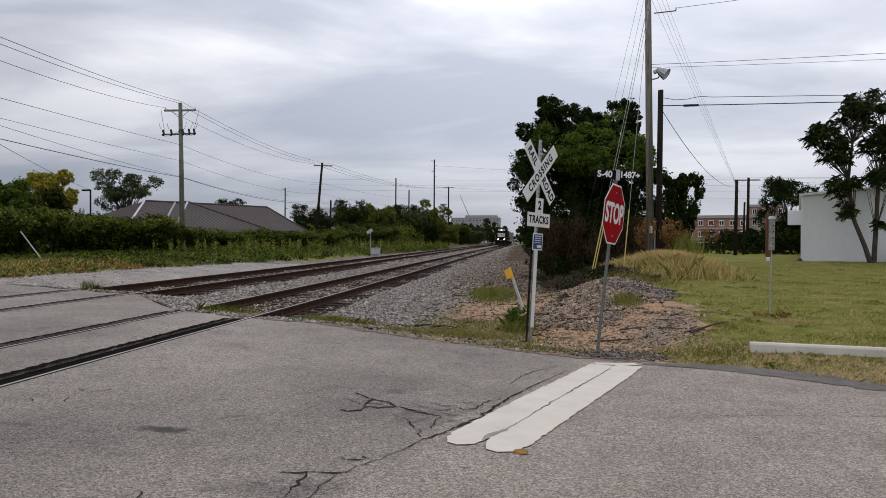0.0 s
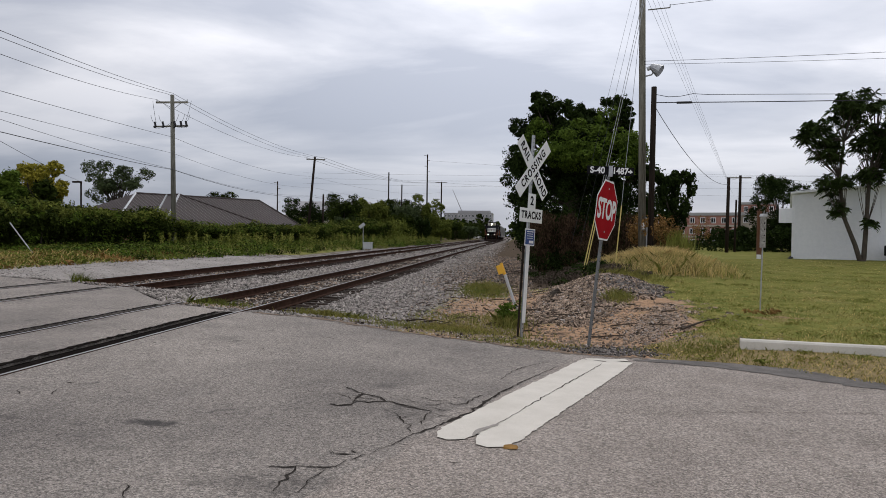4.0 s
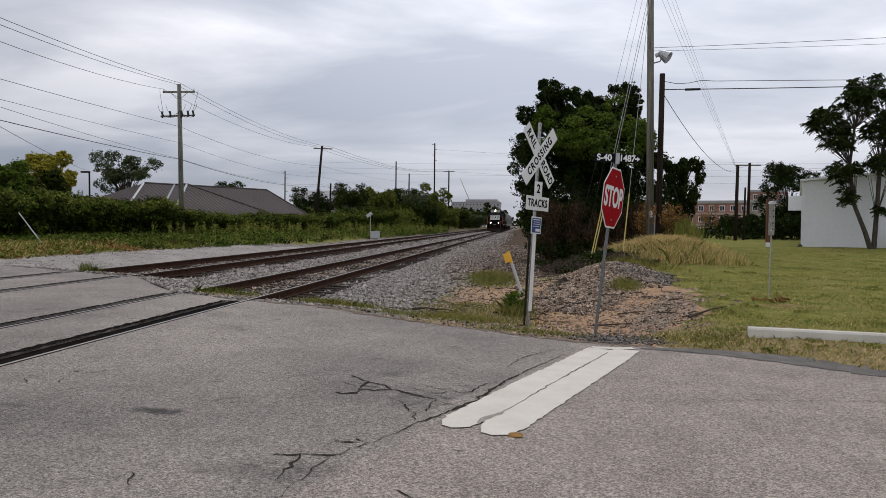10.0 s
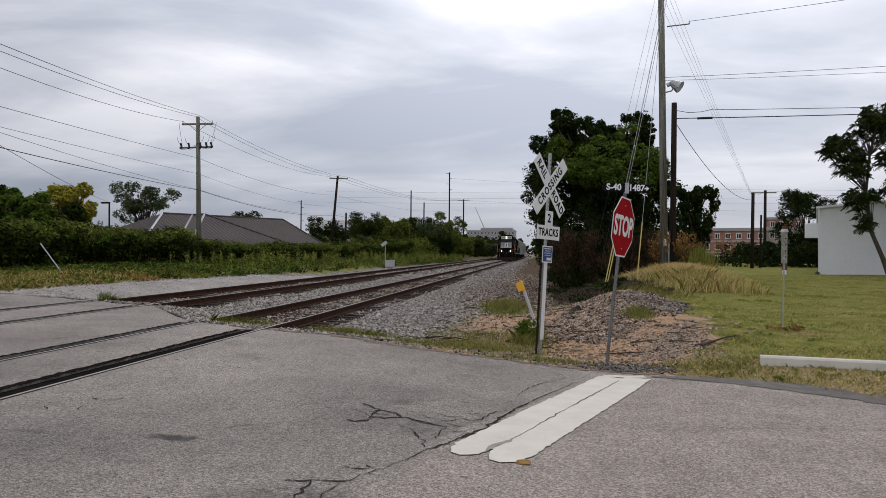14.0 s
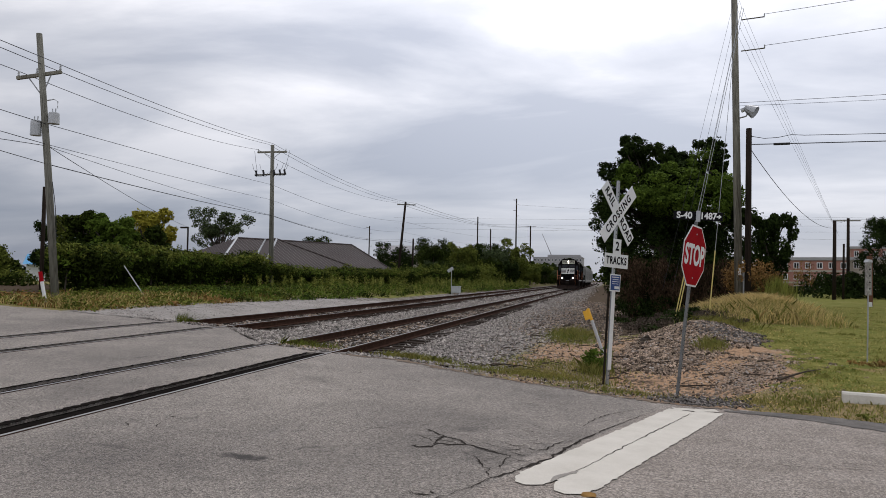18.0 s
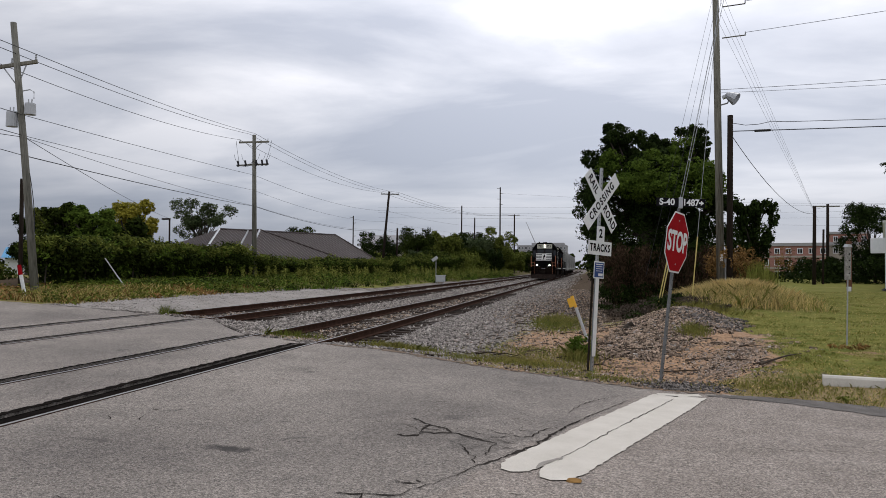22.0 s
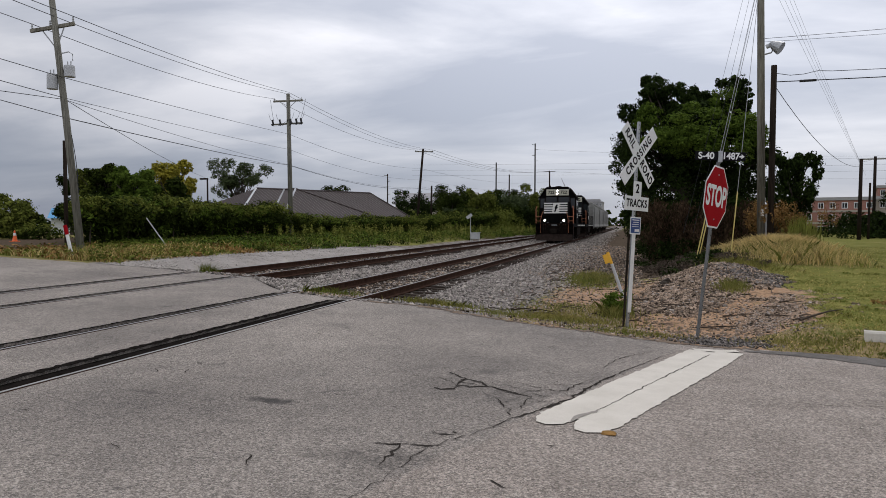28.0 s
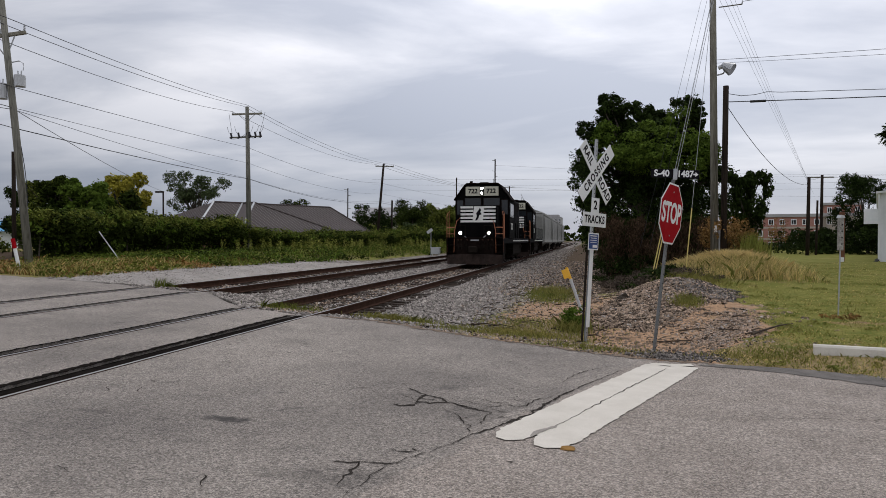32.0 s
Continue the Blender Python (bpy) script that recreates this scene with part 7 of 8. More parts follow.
V, Fc = blades(800, lambda r: (lambda x, y: (x, y, terrain(x, y) - 0.02, 1.0))(r.normal(6.35, 0.24), r.normal(29.6, 0.3)), 1.1, 0.010, 44, 0.16)
fast_mesh("tall_reeds", V, Fc, M["weed"], "tall green stalks on the grassy mound", "weeds")
drift_log = thing("driftwood", pose(0, 0, 0), "dark dead branch lying at the edge of the lawn", "branch")
part("wood", tube(B(), [(2.75, 12.35, terrain(2.75, 12.35) + 0.03), (3.05, 12.75, terrain(3.05, 12.75) + 0.05), (3.4, 13.3, terrain(3.4, 13.3) + 0.05), (3.75, 13.8, terrain(3.75, 13.8) + 0.03)], 0.024, 6, 0.008), M["litter"], drift_log)
stump = thing("tree_stump", pose(0.95, 19.6, terrain(0.95, 19.6)), "short dark stump at the back of the rock heap", "stump")
part("wood", tube(B(), [(-0.1, 0, -0.12), (0.0, 0, 0.04), (0.12, 0, 0.13)], 0.13, 9, 0.09), M["bark"], stump)


# ---- ballast and rubble ----
def ballast_spot(rnd):
    x = -13.2 + rnd.rand() * 13.6
    y = 12 + rnd.rand() ** 1.5 * 34
    if y < edge(x) + 0.05 or (x > -3.4 and rnd.rand() < (x + 3.4) / (2.0 if y < 19 else 2.6)):
        return None
    if (R1 < x < R1 + 0.62 or R3 < x < R3 + 0.5) and rnd.rand() < 0.85:
        return None
    for c in (R1, R2, R3, R4):
        if abs(x - c) < 0.09:
            return None
    if x < -11.5:
        return None
    if (R2 < x < R1 or R4 < x < R3) and rnd.rand() < 0.6:
        return None
    x += bend(y)
    return x, y, terrain(x, y) - 0.01


def gauge_spot(rnd):
    x, y = (R2 if rnd.rand() < 0.6 else R4) + 0.1 + rnd.rand() * 1.3, 12.5 + rnd.rand() ** 1.4 * 40
    x += bend(y)
    return (x, y, terrain(x, y) - 0.01) if y > edge(x) + 0.1 else None


scatter("oily_ballast", 9000, gauge_spot, 0.040, M["rubble"], "brown oil-stained ballast between the rails", "gravel", 52)
scatter("ballast", 60000, ballast_spot, 0.039, M["stone"], "grey crushed stone ballast round the tracks", "gravel", 2)


def far_ballast_spot(rnd):
    x, y = -11.8 + rnd.rand() * 10.6, 44 + rnd.rand() ** 1.6 * 90
    if any(abs(x - c) < 0.12 for c in (R1, R2, R3, R4)) or (x > -3.0 and rnd.rand() < (x + 3.0) / 1.6):
        return None
    x += bend(y)
    return x, y, terrain(x, y) - 0.01


scatter("far_ballast", 20000, far_ballast_spot, 0.062, M["stone"], "grey crushed stone along the tracks", "gravel", 32)


def thin_spot(rnd):
    x, y = rnd.uniform(-3.2, 2.4), 10 + rnd.rand() ** 1.4 * 14
    if y < edge(x) + 0.03 or on_lawn(x, y) or inside(CLAY, x, y) > rnd.rand() + 0.25:
        return None
    return x, y, terrain(x, y) - 0.008


def within_plan(poly, soft, ragged=0.0):
    x0, x1, y0, y1 = min(p[0] for p in poly) - 0.5, max(p[0] for p in poly) + 0.5, min(p[1] for p in poly) - 0.5, max(p[1] for p in poly) + 0.5

    def f(rnd):
        x, y = rnd.uniform(x0, x1), rnd.uniform(y0, y1)
        if inside(poly, x, y, soft) + ragged * noise.noise((x * 2.3, y * 1.7, 9)) < 0.15 + 0.7 * rnd.rand():
            return None
        return x, y, terrain(x, y) - 0.01
    return f


scatter("pale_gravel", 5500, thin_spot, 0.021, M["stone"], "pale loose stones on the bare earth by the signs", "gravel", 13)
scatter("loose_gravel", 6000, thin_spot, 0.025, M["rubble"], "loose gravel on the bare earth by the signs", "gravel", 3)
scatter("washed_gravel", 6500, within_plan(GRAVEL, 0.6, 0.8), 0.022, M["rubble"], "brown gravel washed out beside the lawn", "gravel", 33)
scatter("washed_pale_gravel", 900, within_plan(GRAVEL, 0.5, 0.8), 0.024, M["stone"], "pale stones in the washed-out gravel", "gravel", 34)
scatter("clay_clods", 900, within_plan(CLAY, 0.3, 0.4), 0.028, M["earth"], "orange clods of raw clay", "earth", 35)


def lot_spot(rnd):
    x, y = rnd.uniform(-14.2, -11.5), 15.6 + rnd.rand() ** 1.4 * 22
    if y < edge(x) + 0.05 or x < -14.2 + 2.3 * smooth(26, 39, y):
        return None
    return x, y, terrain(x, y) + 0.006


def shade_spot(rnd):
    x, y = rnd.uniform(-4.2, 1.4), 18.5 + rnd.rand() ** 1.4 * 40
    if rnd.rand() > smooth(-4.2, -2.0, x) * smooth(18.5, 23, y + 0.8 * x) or x > 0.4 + 0.02 * (y - 20):
        return None
    return x + bend(y), y, terrain(x + bend(y), y) - 0.01


scatter("dirty_ballast", 9000, shade_spot, 0.044, M["rubble"], "dirty brown ballast and rock below the trees", "gravel", 53)
scatter("dark_ballast", 5000, shade_spot, 0.042, M["crumbs"], "dark stones below the trees beside the track", "gravel", 54)
scatter("fine_gravel", 9500, lot_spot, 0.017, M["stone"], "fine pale gravel on the strip beside the track", "gravel", 23)


DARK_END = [(2.3, 20.6), (3.0, 21.4), (4.0, 20.2), (3.4, 18.0), (2.6, 18.6)]
scatter("rubble_heap", 12500, within_plan(HEAP, 0.55, 0.6), 0.044, M["rubble"], "heap of broken brown and grey rock", "rubble", 4)
scatter("pale_rubble", 1100, within_plan(HEAP, 0.5, 0.6), 0.042, M["stone"], "pale broken rock in the heap", "rubble", 14)
scatter("dark_rubble", 1700, within_plan(DARK_END, 0.4, 0.4), 0.050, M["crumbs"], "dark grey broken rock at the end of the heap", "rubble", 15)


def foot_spot(rnd):
    x, y = rnd.normal(1.3, 0.30), rnd.normal(10.3, 0.24)
    return (x, y, terrain(x, y) - 0.005) if y > edge(x) + 0.05 else None


scatter("dark_clods", 1500, thin_spot, 0.030, M["litter"], "dark clods and bark on the bare earth", "earth", 41)
scatter("asphalt_crumbs", 2000, foot_spot, 0.026, M["crumbs"], "broken asphalt round the foot of the stop sign", "rubble", 5)

rnd = random.Random(55)
bm = B()
for k in range(190):
    x, y = rnd.uniform(-2.8, 3.2), 12.5 + rnd.random() ** 1.2 * 16
    if y < edge(x) + 0.5:
        continue
    a, l = rnd.uniform(-1.5, 1.5), rnd.uniform(0.08, 0.6)
    p, q = (x, y), (x + l * math.cos(a), y + l * math.sin(a))
    tube(bm, [(p[0], p[1], terrain(*p) + 0.02), ((p[0] + q[0]) / 2, (p[1] + q[1]) / 2 + 0.04, terrain(*p) + 0.05), (q[0], q[1], terrain(*q) + 0.03)], rnd.uniform(0.007, 0.020), 5, 0.005)
me = bpy.data.meshes.new("fallen_branches"); bm.to_mesh(me); bm.free(); me.materials.append(M["litter"])
tagged(new("fallen_branches", me), "dark dead sticks lying in the gravel and earth", "branches", kind="stuff")

# small things at the edge
cab = thing("signal_cabinet", pose(-11.9, 54.2, terrain(-11.9, 54.2) - 0.02), "small grey trackside cabinet on legs", "cabinet")
bm = B(); box(bm, -0.32, 0.32, -0.25, 0.25, 0.25, 0.72, 0.02)
part("body", bm, M["grey_paint"], cab)
for sx in (-0.25, 0.25):
    bm = B(); box(bm, sx - 0.03, sx + 0.03, -0.03, 0.03, -0.2, 0.25)
    part("leg", bm, M["galv"], cab)
bm = B(); box(bm, -0.36, 0.36, -0.29, 0.29, 0.72, 0.77, 0.01)
part("lid", bm, M["grey_paint"], cab)
sp = thing("solar_post", pose(-12.35, 54.5, terrain(-12.35, 54.5)), "thin post with a tilted solar panel", "post")
bm = B(); tube(bm, [(0, 0, -0.2), (0, 0, 1.95)], 0.03, 6)
part("post", bm, M["galv"], sp)
bm = B(); box(bm, -0.3, 0.2, -0.03, 0.03, -0.12, 0.12, 0.0, pose(-0.05, -0.02, 2.02, 0, -35, 0))
part("panel", bm, M["grey_paint"], sp)
lp = thing("street_lamp", pose(-31.6, 48.0, 0.8), "dark car park lamp on a straight pole", "street lamp")
part("pole", tube(B(), [(0, 0, -0.3), (0, 0, 4.4)], 0.06, 8), M["wood_dark"], lp)
part("head", box(B(), -0.62, 0.02, -0.12, 0.12, 4.38, 4.5, 0.02), M["wood_dark"], lp)
bd = thing("white_board", pose(-19.2, 150, 0.6), "small white board on two legs beside the line", "sign board")
part("panel", box(B(), -0.65, 0.65, -0.04, 0.04, 0.6, 1.5, 0.02), M["sign_white"], bd)
for sx in (-0.5, 0.5):
    part("leg", tube(B(), [(sx, 0.05, -0.3), (sx, 0.05, 1.4)], 0.05, 6), M["galv"], bd)
van = thing("parked_van", pose(-15.5, 262, 0.25, 0, 0, 20), "white van parked far down the line", "van")
part("body", prism(B(), [(-2.4, 0.4), (2.3, 0.4), (2.4, 1.0), (1.5, 1.25), (0.9, 2.0), (-2.3, 2.05), (-2.45, 1.2)], "y", -0.95, 0.95), M["loco_white"], van)
part("windows", prism(B(), [(-2.1, 1.3), (1.3, 1.3), (0.85, 1.85), (-2.1, 1.85)], "y", -0.96, 0.96), M["glass"], van)
for wx in (-1.5, 1.5):
    for wy in (-0.85, 0.85):
        part("wheel", tube(B(), [(wx, wy - 0.12, 0.35), (wx, wy + 0.12, 0.35)], 0.35, 12), M["grime"], van)
cone = thing("traffic_cone", pose(-25.3, 24.2, terrain(-25.3, 24.2)), "orange traffic cone with a white band", "traffic cone")
bm = B(); box(bm, -0.14, 0.14, -0.14, 0.14, 0, 0.03, 0.008)
part("base", bm, M["orange"], cone)
bm = B(); tube(bm, [(0, 0, 0.03), (0, 0, 0.48)], 0.10, 14, 0.02)
part("body", bm, M["orange"], cone)
bm = B(); tube(bm, [(0, 0, 0.26), (0, 0, 0.37)], 0.066, 14, 0.046)
part("band", bm, M["sign_white"], cone)
mk = thing("pipeline_marker", pose(-16.3, 17.6, terrain(-16.3, 17.6), 0, -14, 0), "leaning white marker post with a red top", "marker post")
bm = B(); tube(bm, [(0, 0, -0.2), (0, 0, 0.72)], 0.05, 8)
part("post", bm, M["sign_white"], mk)
bm = B(); tube(bm, [(0, 0, 0.72), (0, 0, 1.02)], 0.055, 8)
part("cap", bm, M["sign_red"], mk, "red plastic cap")
gd = thing("leaning_stake", pose(-18.13, 24.6, 0.79, 0, -39, 0), "thin pale stake leaning against the hedge", "stake")
bm = B(); tube(bm, [(0, 0, -0.15), (0, 0, 1.48)], 0.025, 6)
part("rod", bm, M["galv"], gd)
blue = thing("blue_roofed_shop", pose(-46.7, 49.8, 0.6, 0, 0, 35), "small shop with a bright blue roof behind the trees", "building")
bm = B(); box(bm, -0.75, 0.75, -1.5, 1.5, 0, 1.7)
part("wall", bm, M["white_metal"], blue)
part("roof", prism(B(), [(-2.3, 1.7), (2.3, 1.7), (0, 2.6)], "x", -0.9, 0.9), mat("blue_roof", (0.06, 0.25, 0.45), (0.09, 0.32, 0.55), 1, 10, 0.5), blue, "bright blue roof")

# by the shed: a brown post, a parked car, louvres and the low planting beyond
post = thing("brown_post", pose(14.52, 45.6, terrain(14.52, 45.6) - 0.1), "plain brown timber post at the lawn's edge", "post")
part("shaft", box(B(), -0.13, 0.13, -0.1, 0.1, 0, 3.0, 0.02), mat("brown_timber", (0.10, 0.045, 0.025), (0.17, 0.08, 0.045), 3, 30, 0.9, along=(1, 1, 0.1)), post)
bs2 = thing("white_block", pose(14.1, 44.3, terrain(14.1, 44.3)), "small white block on the lawn", "block")
part("block", box(B(), -0.1, 0.1, -0.1, 0.1, -0.05, 0.25, 0.02), M["sign_white"], bs2)
car = thing("parked_car", pose(22.2, 41.3, terrain(22.2, 41.3) - 0.02, 0, 0, -19.5), "dark parked car beside the white shed", "car")
part("body", prism(B(), [(-2.15, 0.32), (2.15, 0.30), (2.2, 0.62), (1.2, 0.86), (0.5, 1.32), (-0.9, 1.36), (-1.6, 0.98), (-2.15, 0.88)], "y", -0.85, 0.85), M["black"], car)
part("windows", prism(B(), [(-1.5, 0.95), (1.05, 0.9), (0.45, 1.26), (-0.85, 1.30)], "y", -0.86, 0.86), M["glass"], car)
for wx in (-1.35, 1.35):
    for wy in (-0.78, 0.78):
        w = part("wheel", tube(B(), [(wx, wy - 0.1, 0.32), (wx, wy + 0.1, 0.32)], 0.32, 14), M["grime"], car)
        part("rim", tube(B(), [(wx, wy - 0.11, 0.32), (wx, wy + 0.11, 0.32)], 0.19, 10), M["galv"], w)
for sx in (5.4,):
    v = part("louvre", box(B(), sx, sx + 0.95, -0.08, -0.031, 2.75, 3.55, 0.01), M["white_metal"], shed)
    for k in range(3):
        part("louvre_blade", box(B(), sx + 0.06, sx + 0.89, -0.13, -0.081, 2.85 + 0.24 * k, 2.89 + 0.24 * k), M["white_metal"], v)
rnd = random.Random(91)
V, Fc = leaf_cloud([(rnd.uniform(17.5, 30), 70 + rnd.uniform(-4, 6), 0.3 + rnd.random() * 1.9, rnd.uniform(0.7, 1.2), rnd.uniform(0.5, 1.0)) for _ in range(70)] + [(rnd.uniform(14, 36), 96 + rnd.uniform(-4, 6), 0.2 + rnd.random() * 0.8, 1.3, 0.7) for _ in range(50)], 26000, 0.14, 92, 1.0, 0, 0.4)
fast_mesh("shed_planting", V, Fc, M["leaf_dark"], "dark shrubs between the shed and the apartments", "shrub")


# ---- train ----
def wheelset(parent, y):
    ax = part("wheelset", tube(B(), [(-0.75, 0, 0), (0.75, 0, 0)], 0.09, 8), M["grime"], parent)
    ax.location = (0, y, 0.508)
    for s in (-1, 1):
        bm = tube(B(), [(s * 0.70, 0, 0), (s * 0.79, 0, 0)], 0.508, 20)
        for k in range(5):
            a = k * 2 * math.pi / 5
            tube(bm, [(s * 0.80, 0.3 * math.cos(a), 0.3 * math.sin(a)), (s * 0.805, 0.3 * math.cos(a), 0.3 * math.sin(a))], 0.06, 6)
        part("wheel", bm, M["grime"], ax)
    return ax


def truck(parent, y, base):
    for s in (-1, 1):
        bm = prism(B(), [(y - base / 2 - 0.45, 0.45), (y - base / 2 - 0.45, 0.75), (y - 0.5, 0.95), (y + 0.5, 0.95), (y + base / 2 + 0.45, 0.75), (y + base / 2 + 0.45, 0.45), (y + 0.5, 0.32), (y - 0.5, 0.32)], "x", s * 0.95 - 0.1, s * 0.95 + 0.1)
        part("truck_frame", bm, M["grime"], parent)
        bm = B()
        for k in (-0.3, 0, 0.3):
            tube(bm, [(s * 1.0, y + k, 0.4), (s * 1.0, y + k, 0.85)], 0.1, 8)
        part("springs", bm, M["grime"], parent)
    return [wheelset(parent, y - base / 2), wheelset(parent, y + base / 2)]


def handrail(parent, pts, r=0.017, mt="rail_orange", lb="orange handrail"):
    return part("handrail", tube(B(), pts, r, 6), M[mt], parent, lb)


def locomotive():
    t = thing("locomotive", pose(0, 0, 0), "black diesel locomotive with white nose stripes and lit lamps", "locomotive", "locomotives")
    bk = M["black"]
    bm = B(); box(bm, -1.52, 1.52, 0.9, 17.3, 1.22, 1.52, 0.02)
    part("sill", bm, bk, t)
    dash = bpy.data.meshes.new("sill_dash")
    bm = box(B(), -0.003, 0.003, 0, 0.30, 1.34, 1.42)
    bm.to_mesh(dash)
    bm.free()
    dash.materials.append(M["loco_white"])
    for k in range(24):
        for s in (-1.528, 1.528):
            o = new("sill_dash", dash)
            o.parent = t
            o.location = (s, 5.8 + k * 0.46, 0)
    # front plate, plough and steps
    part("end_plate", prism(B(), [(-1.02, 0.55), (1.02, 0.55), (1.02, 1.55), (-1.02, 1.55)], "y", 0.72, 0.9), M["pilot"], t)
    part("walkway", box(B(), -1.5, 1.5, 0.66, 1.9, 1.50, 1.56, 0.01), M["pilot"], t)
    part("walkway_gate", tube(B(), sag((-0.55, 0.74, 1.62), (0.6, 0.74, 1.66), 0.22, 12), 0.016, 5), M["galv"], t, "sagging safety chain")
    for x in (-0.9, -0.72, -0.42, 0.42, 0.72, 0.9):
        bm = B(); tube(bm, [(x, 0.71, 1.42), (x, 0.60, 1.40), (x * 0.97, 0.56, 1.15), (x * 0.93, 0.58, 0.92)], 0.028, 6)
        part("multiple_unit_hose", bm, M["grime"], t)
        part("hose_valve", box(B(), x - 0.04, x + 0.04, 0.66, 0.72, 1.38, 1.48, 0.01), M["rail_side"], t)
    for s in (-1, 1):
        part("stepwell_sheet", prism(B(), [(0.66, 0.30), (1.30, 0.30), (1.30, 1.5), (0.66, 1.5)], "x", s * 1.5 - 0.015, s * 1.5 + 0.015), M["pilot"], t)
        part("stepwell_back", box(B(), min(s * 1.03, s * 1.48), max(s * 1.03, s * 1.48), 1.22, 1.26, 0.3, 1.5), M["pilot"], t)
        handrail(t, [(s * 0.5, 0.66, 1.62), (s * 0.5, 0.66, 2.2), (s * 0.95, 0.66, 2.2), (s * 0.95, 0.66, 1.62)], 0.016, "grime", "black gate rail")
    plough = B()
    pv = [plough.verts.new(p) for p in ((-1.5, 0.72, 0.62), (0, 0.34, 0.66), (1.5, 0.72, 0.62), (1.46, 0.62, 0.12), (0, 0.16, 0.12), (-1.46, 0.62, 0.12), (-1.5, 0.8, 0.62), (0, 0.8, 0.66), (1.5, 0.8, 0.62), (1.46, 0.8, 0.12), (-1.46, 0.8, 0.12))]
    for f in ((0, 5, 4, 1), (1, 4, 3, 2), (0, 1, 7, 6), (1, 2, 8, 7), (2, 3, 9, 8), (0, 6, 10, 5), (5, 10, 9, 3, 4)):
        plough.faces.new([pv[i] for i in f])
    part("plough", plough, mat("scraped_plough_steel", (0.012, 0.009, 0.008), (0.045, 0.032, 0.027), 4, 30, 0.9, spec=0.05), t, "worn dark snow plough")
    bm = B(); box(bm, -0.16, 0.16, 0.0, 0.75, 0.78, 1.05, 0.05); box(bm, -0.24, 0.24, -0.12, 0.12, 0.72, 1.1, 0.06)
    part("coupler", bm, M["grime"], t)
    for s in (-1, 1):
        for k in range(3):
            bm = B(); box(bm, s * 1.28 - 0.2, s * 1.28 + 0.2, 0.78, 1.25, 0.35 + 0.38 * k, 0.39 + 0.38 * k)
            part("step", bm, M["pilot"], t)
        bm = B(); tube(bm, sag((s * 0.55, 0.68, 1.35), (s * 0.25, 0.6, 1.0), 0.22, 8), 0.03, 6)
        part("air_hose", bm, M["grime"], t)
        # ditch light
        bm = tube(B(), [(s * 0.76, 0.72, 1.80), (s * 0.76, 0.60, 1.80)], 0.13, 14)
        d = part("ditch_light", bm, bk, t)
        part("lens", tube(B(), [(s * 0.76, 0.60, 1.80), (s * 0.76, 0.592, 1.80)], 0.075, 14), M["lamp"], d, "lit white lens")
        # corner rails
        handrail(t, [(s * 1.50, 0.74, 0.75), (s * 1.50, 0.74, 2.75), (s * 1.45, 0.9, 2.95)])
        handrail(t, [(s * 1.50, 1.35, 1.5), (s * 1.50, 1.35, 2.85), (s * 1.46, 1.2, 3.0)])
        handrail(t, [(s * 1.12, 0.74, 0.75), (s * 1.10, 0.76, 1.9), (s * 0.98, 0.80, 2.45), (s * 0.82, 0.80, 2.60)])
        handrail(t, [(s * 1.10, 0.77, 2.1), (s * 1.48, 0.75, 2.1)], 0.024)
        handrail(t, [(s * 1.10, 0.77, 1.75), (s * 1.48, 0.75, 1.75)], 0.018)
        # side rails along the walkway
        pts = [(s * 1.5, 6.2, 1.52), (s * 1.5, 6.25, 2.5), (s * 1.5, 16.9, 2.5), (s * 1.5, 16.95, 1.52)]
        handrail(t, pts, 0.022, "black", "black walkway handrail")
        for k in range(8):
            part("stanchion", tube(B(), [(s * 1.5, 7.4 + 1.3 * k, 1.52), (s * 1.5, 7.4 + 1.3 * k, 2.5)], 0.018, 5), bk, t)
        bm = B(); box(bm, s * 1.3 - 0.22, s * 1.3 + 0.22, 5.9, 6.3, 0.4, 0.44); box(bm, s * 1.3 - 0.22, s * 1.3 + 0.22, 5.9, 6.3, 0.85, 0.89)
        part("side_steps", bm, M["pilot"], t)
    bm = B(); box(bm, -0.22, 0.22, 0.66, 0.715, 1.38, 1.44)
    part("uncoupling_plate", bm, M["galv"], t)
    handrail(t, [(-1.4, 0.66, 1.2), (-0.5, 0.62, 1.02), (0.5, 0.62, 1.02), (1.4, 0.66, 1.2)], 0.02, "grime", "uncoupling rod")
    # short hood (nose)
    bm = B(); box(bm, -1.02, 1.02, 1.85, 3.5, 1.52, 3.30, 0.07)
    nose = part("nose", bm, bk, t)
    for k in range(5):
        z = 2.40 + k * 0.195
        for s in (-1, 1):
            out = [(s * 0.26, z), (s * 0.96, z), (s * 0.96, z + 0.115), (s * 0.26, z + 0.115)]
            part("nose_stripe", prism(B(), out, "y", 1.838, 1.849), M["loco_white"], nose, "white nose stripe")
    part("emblem_field", prism(B(), [(-0.30, 2.40), (0.26, 2.40), (0.34, 3.29), (-0.22, 3.29)], "y", 1.830, 1.837), M["loco_white"], nose, "white emblem field")
    part("emblem", prism(B(), [(-0.16, 2.50), (-0.06, 2.72), (-0.10, 2.90), (0.06, 3.12), (0.10, 3.22), (0.18, 3.05), (0.12, 2.98), (0.20, 2.85), (0.08, 2.80), (0.02, 2.62), (-0.04, 2.52)], "y", 1.822, 1.829), M["ink"], nose, "plain dark slanted emblem")
    # cab
    cab_out = [(-1.55, 1.52), (1.55, 1.52), (1.55, 3.75), (0.98, 4.52), (0.86, 4.60), (-0.86, 4.60), (-0.98, 4.52), (-1.55, 3.75)]
    cab_ = part("cab", prism(B(), cab_out, "y", 3.5, 5.9), bk, t)
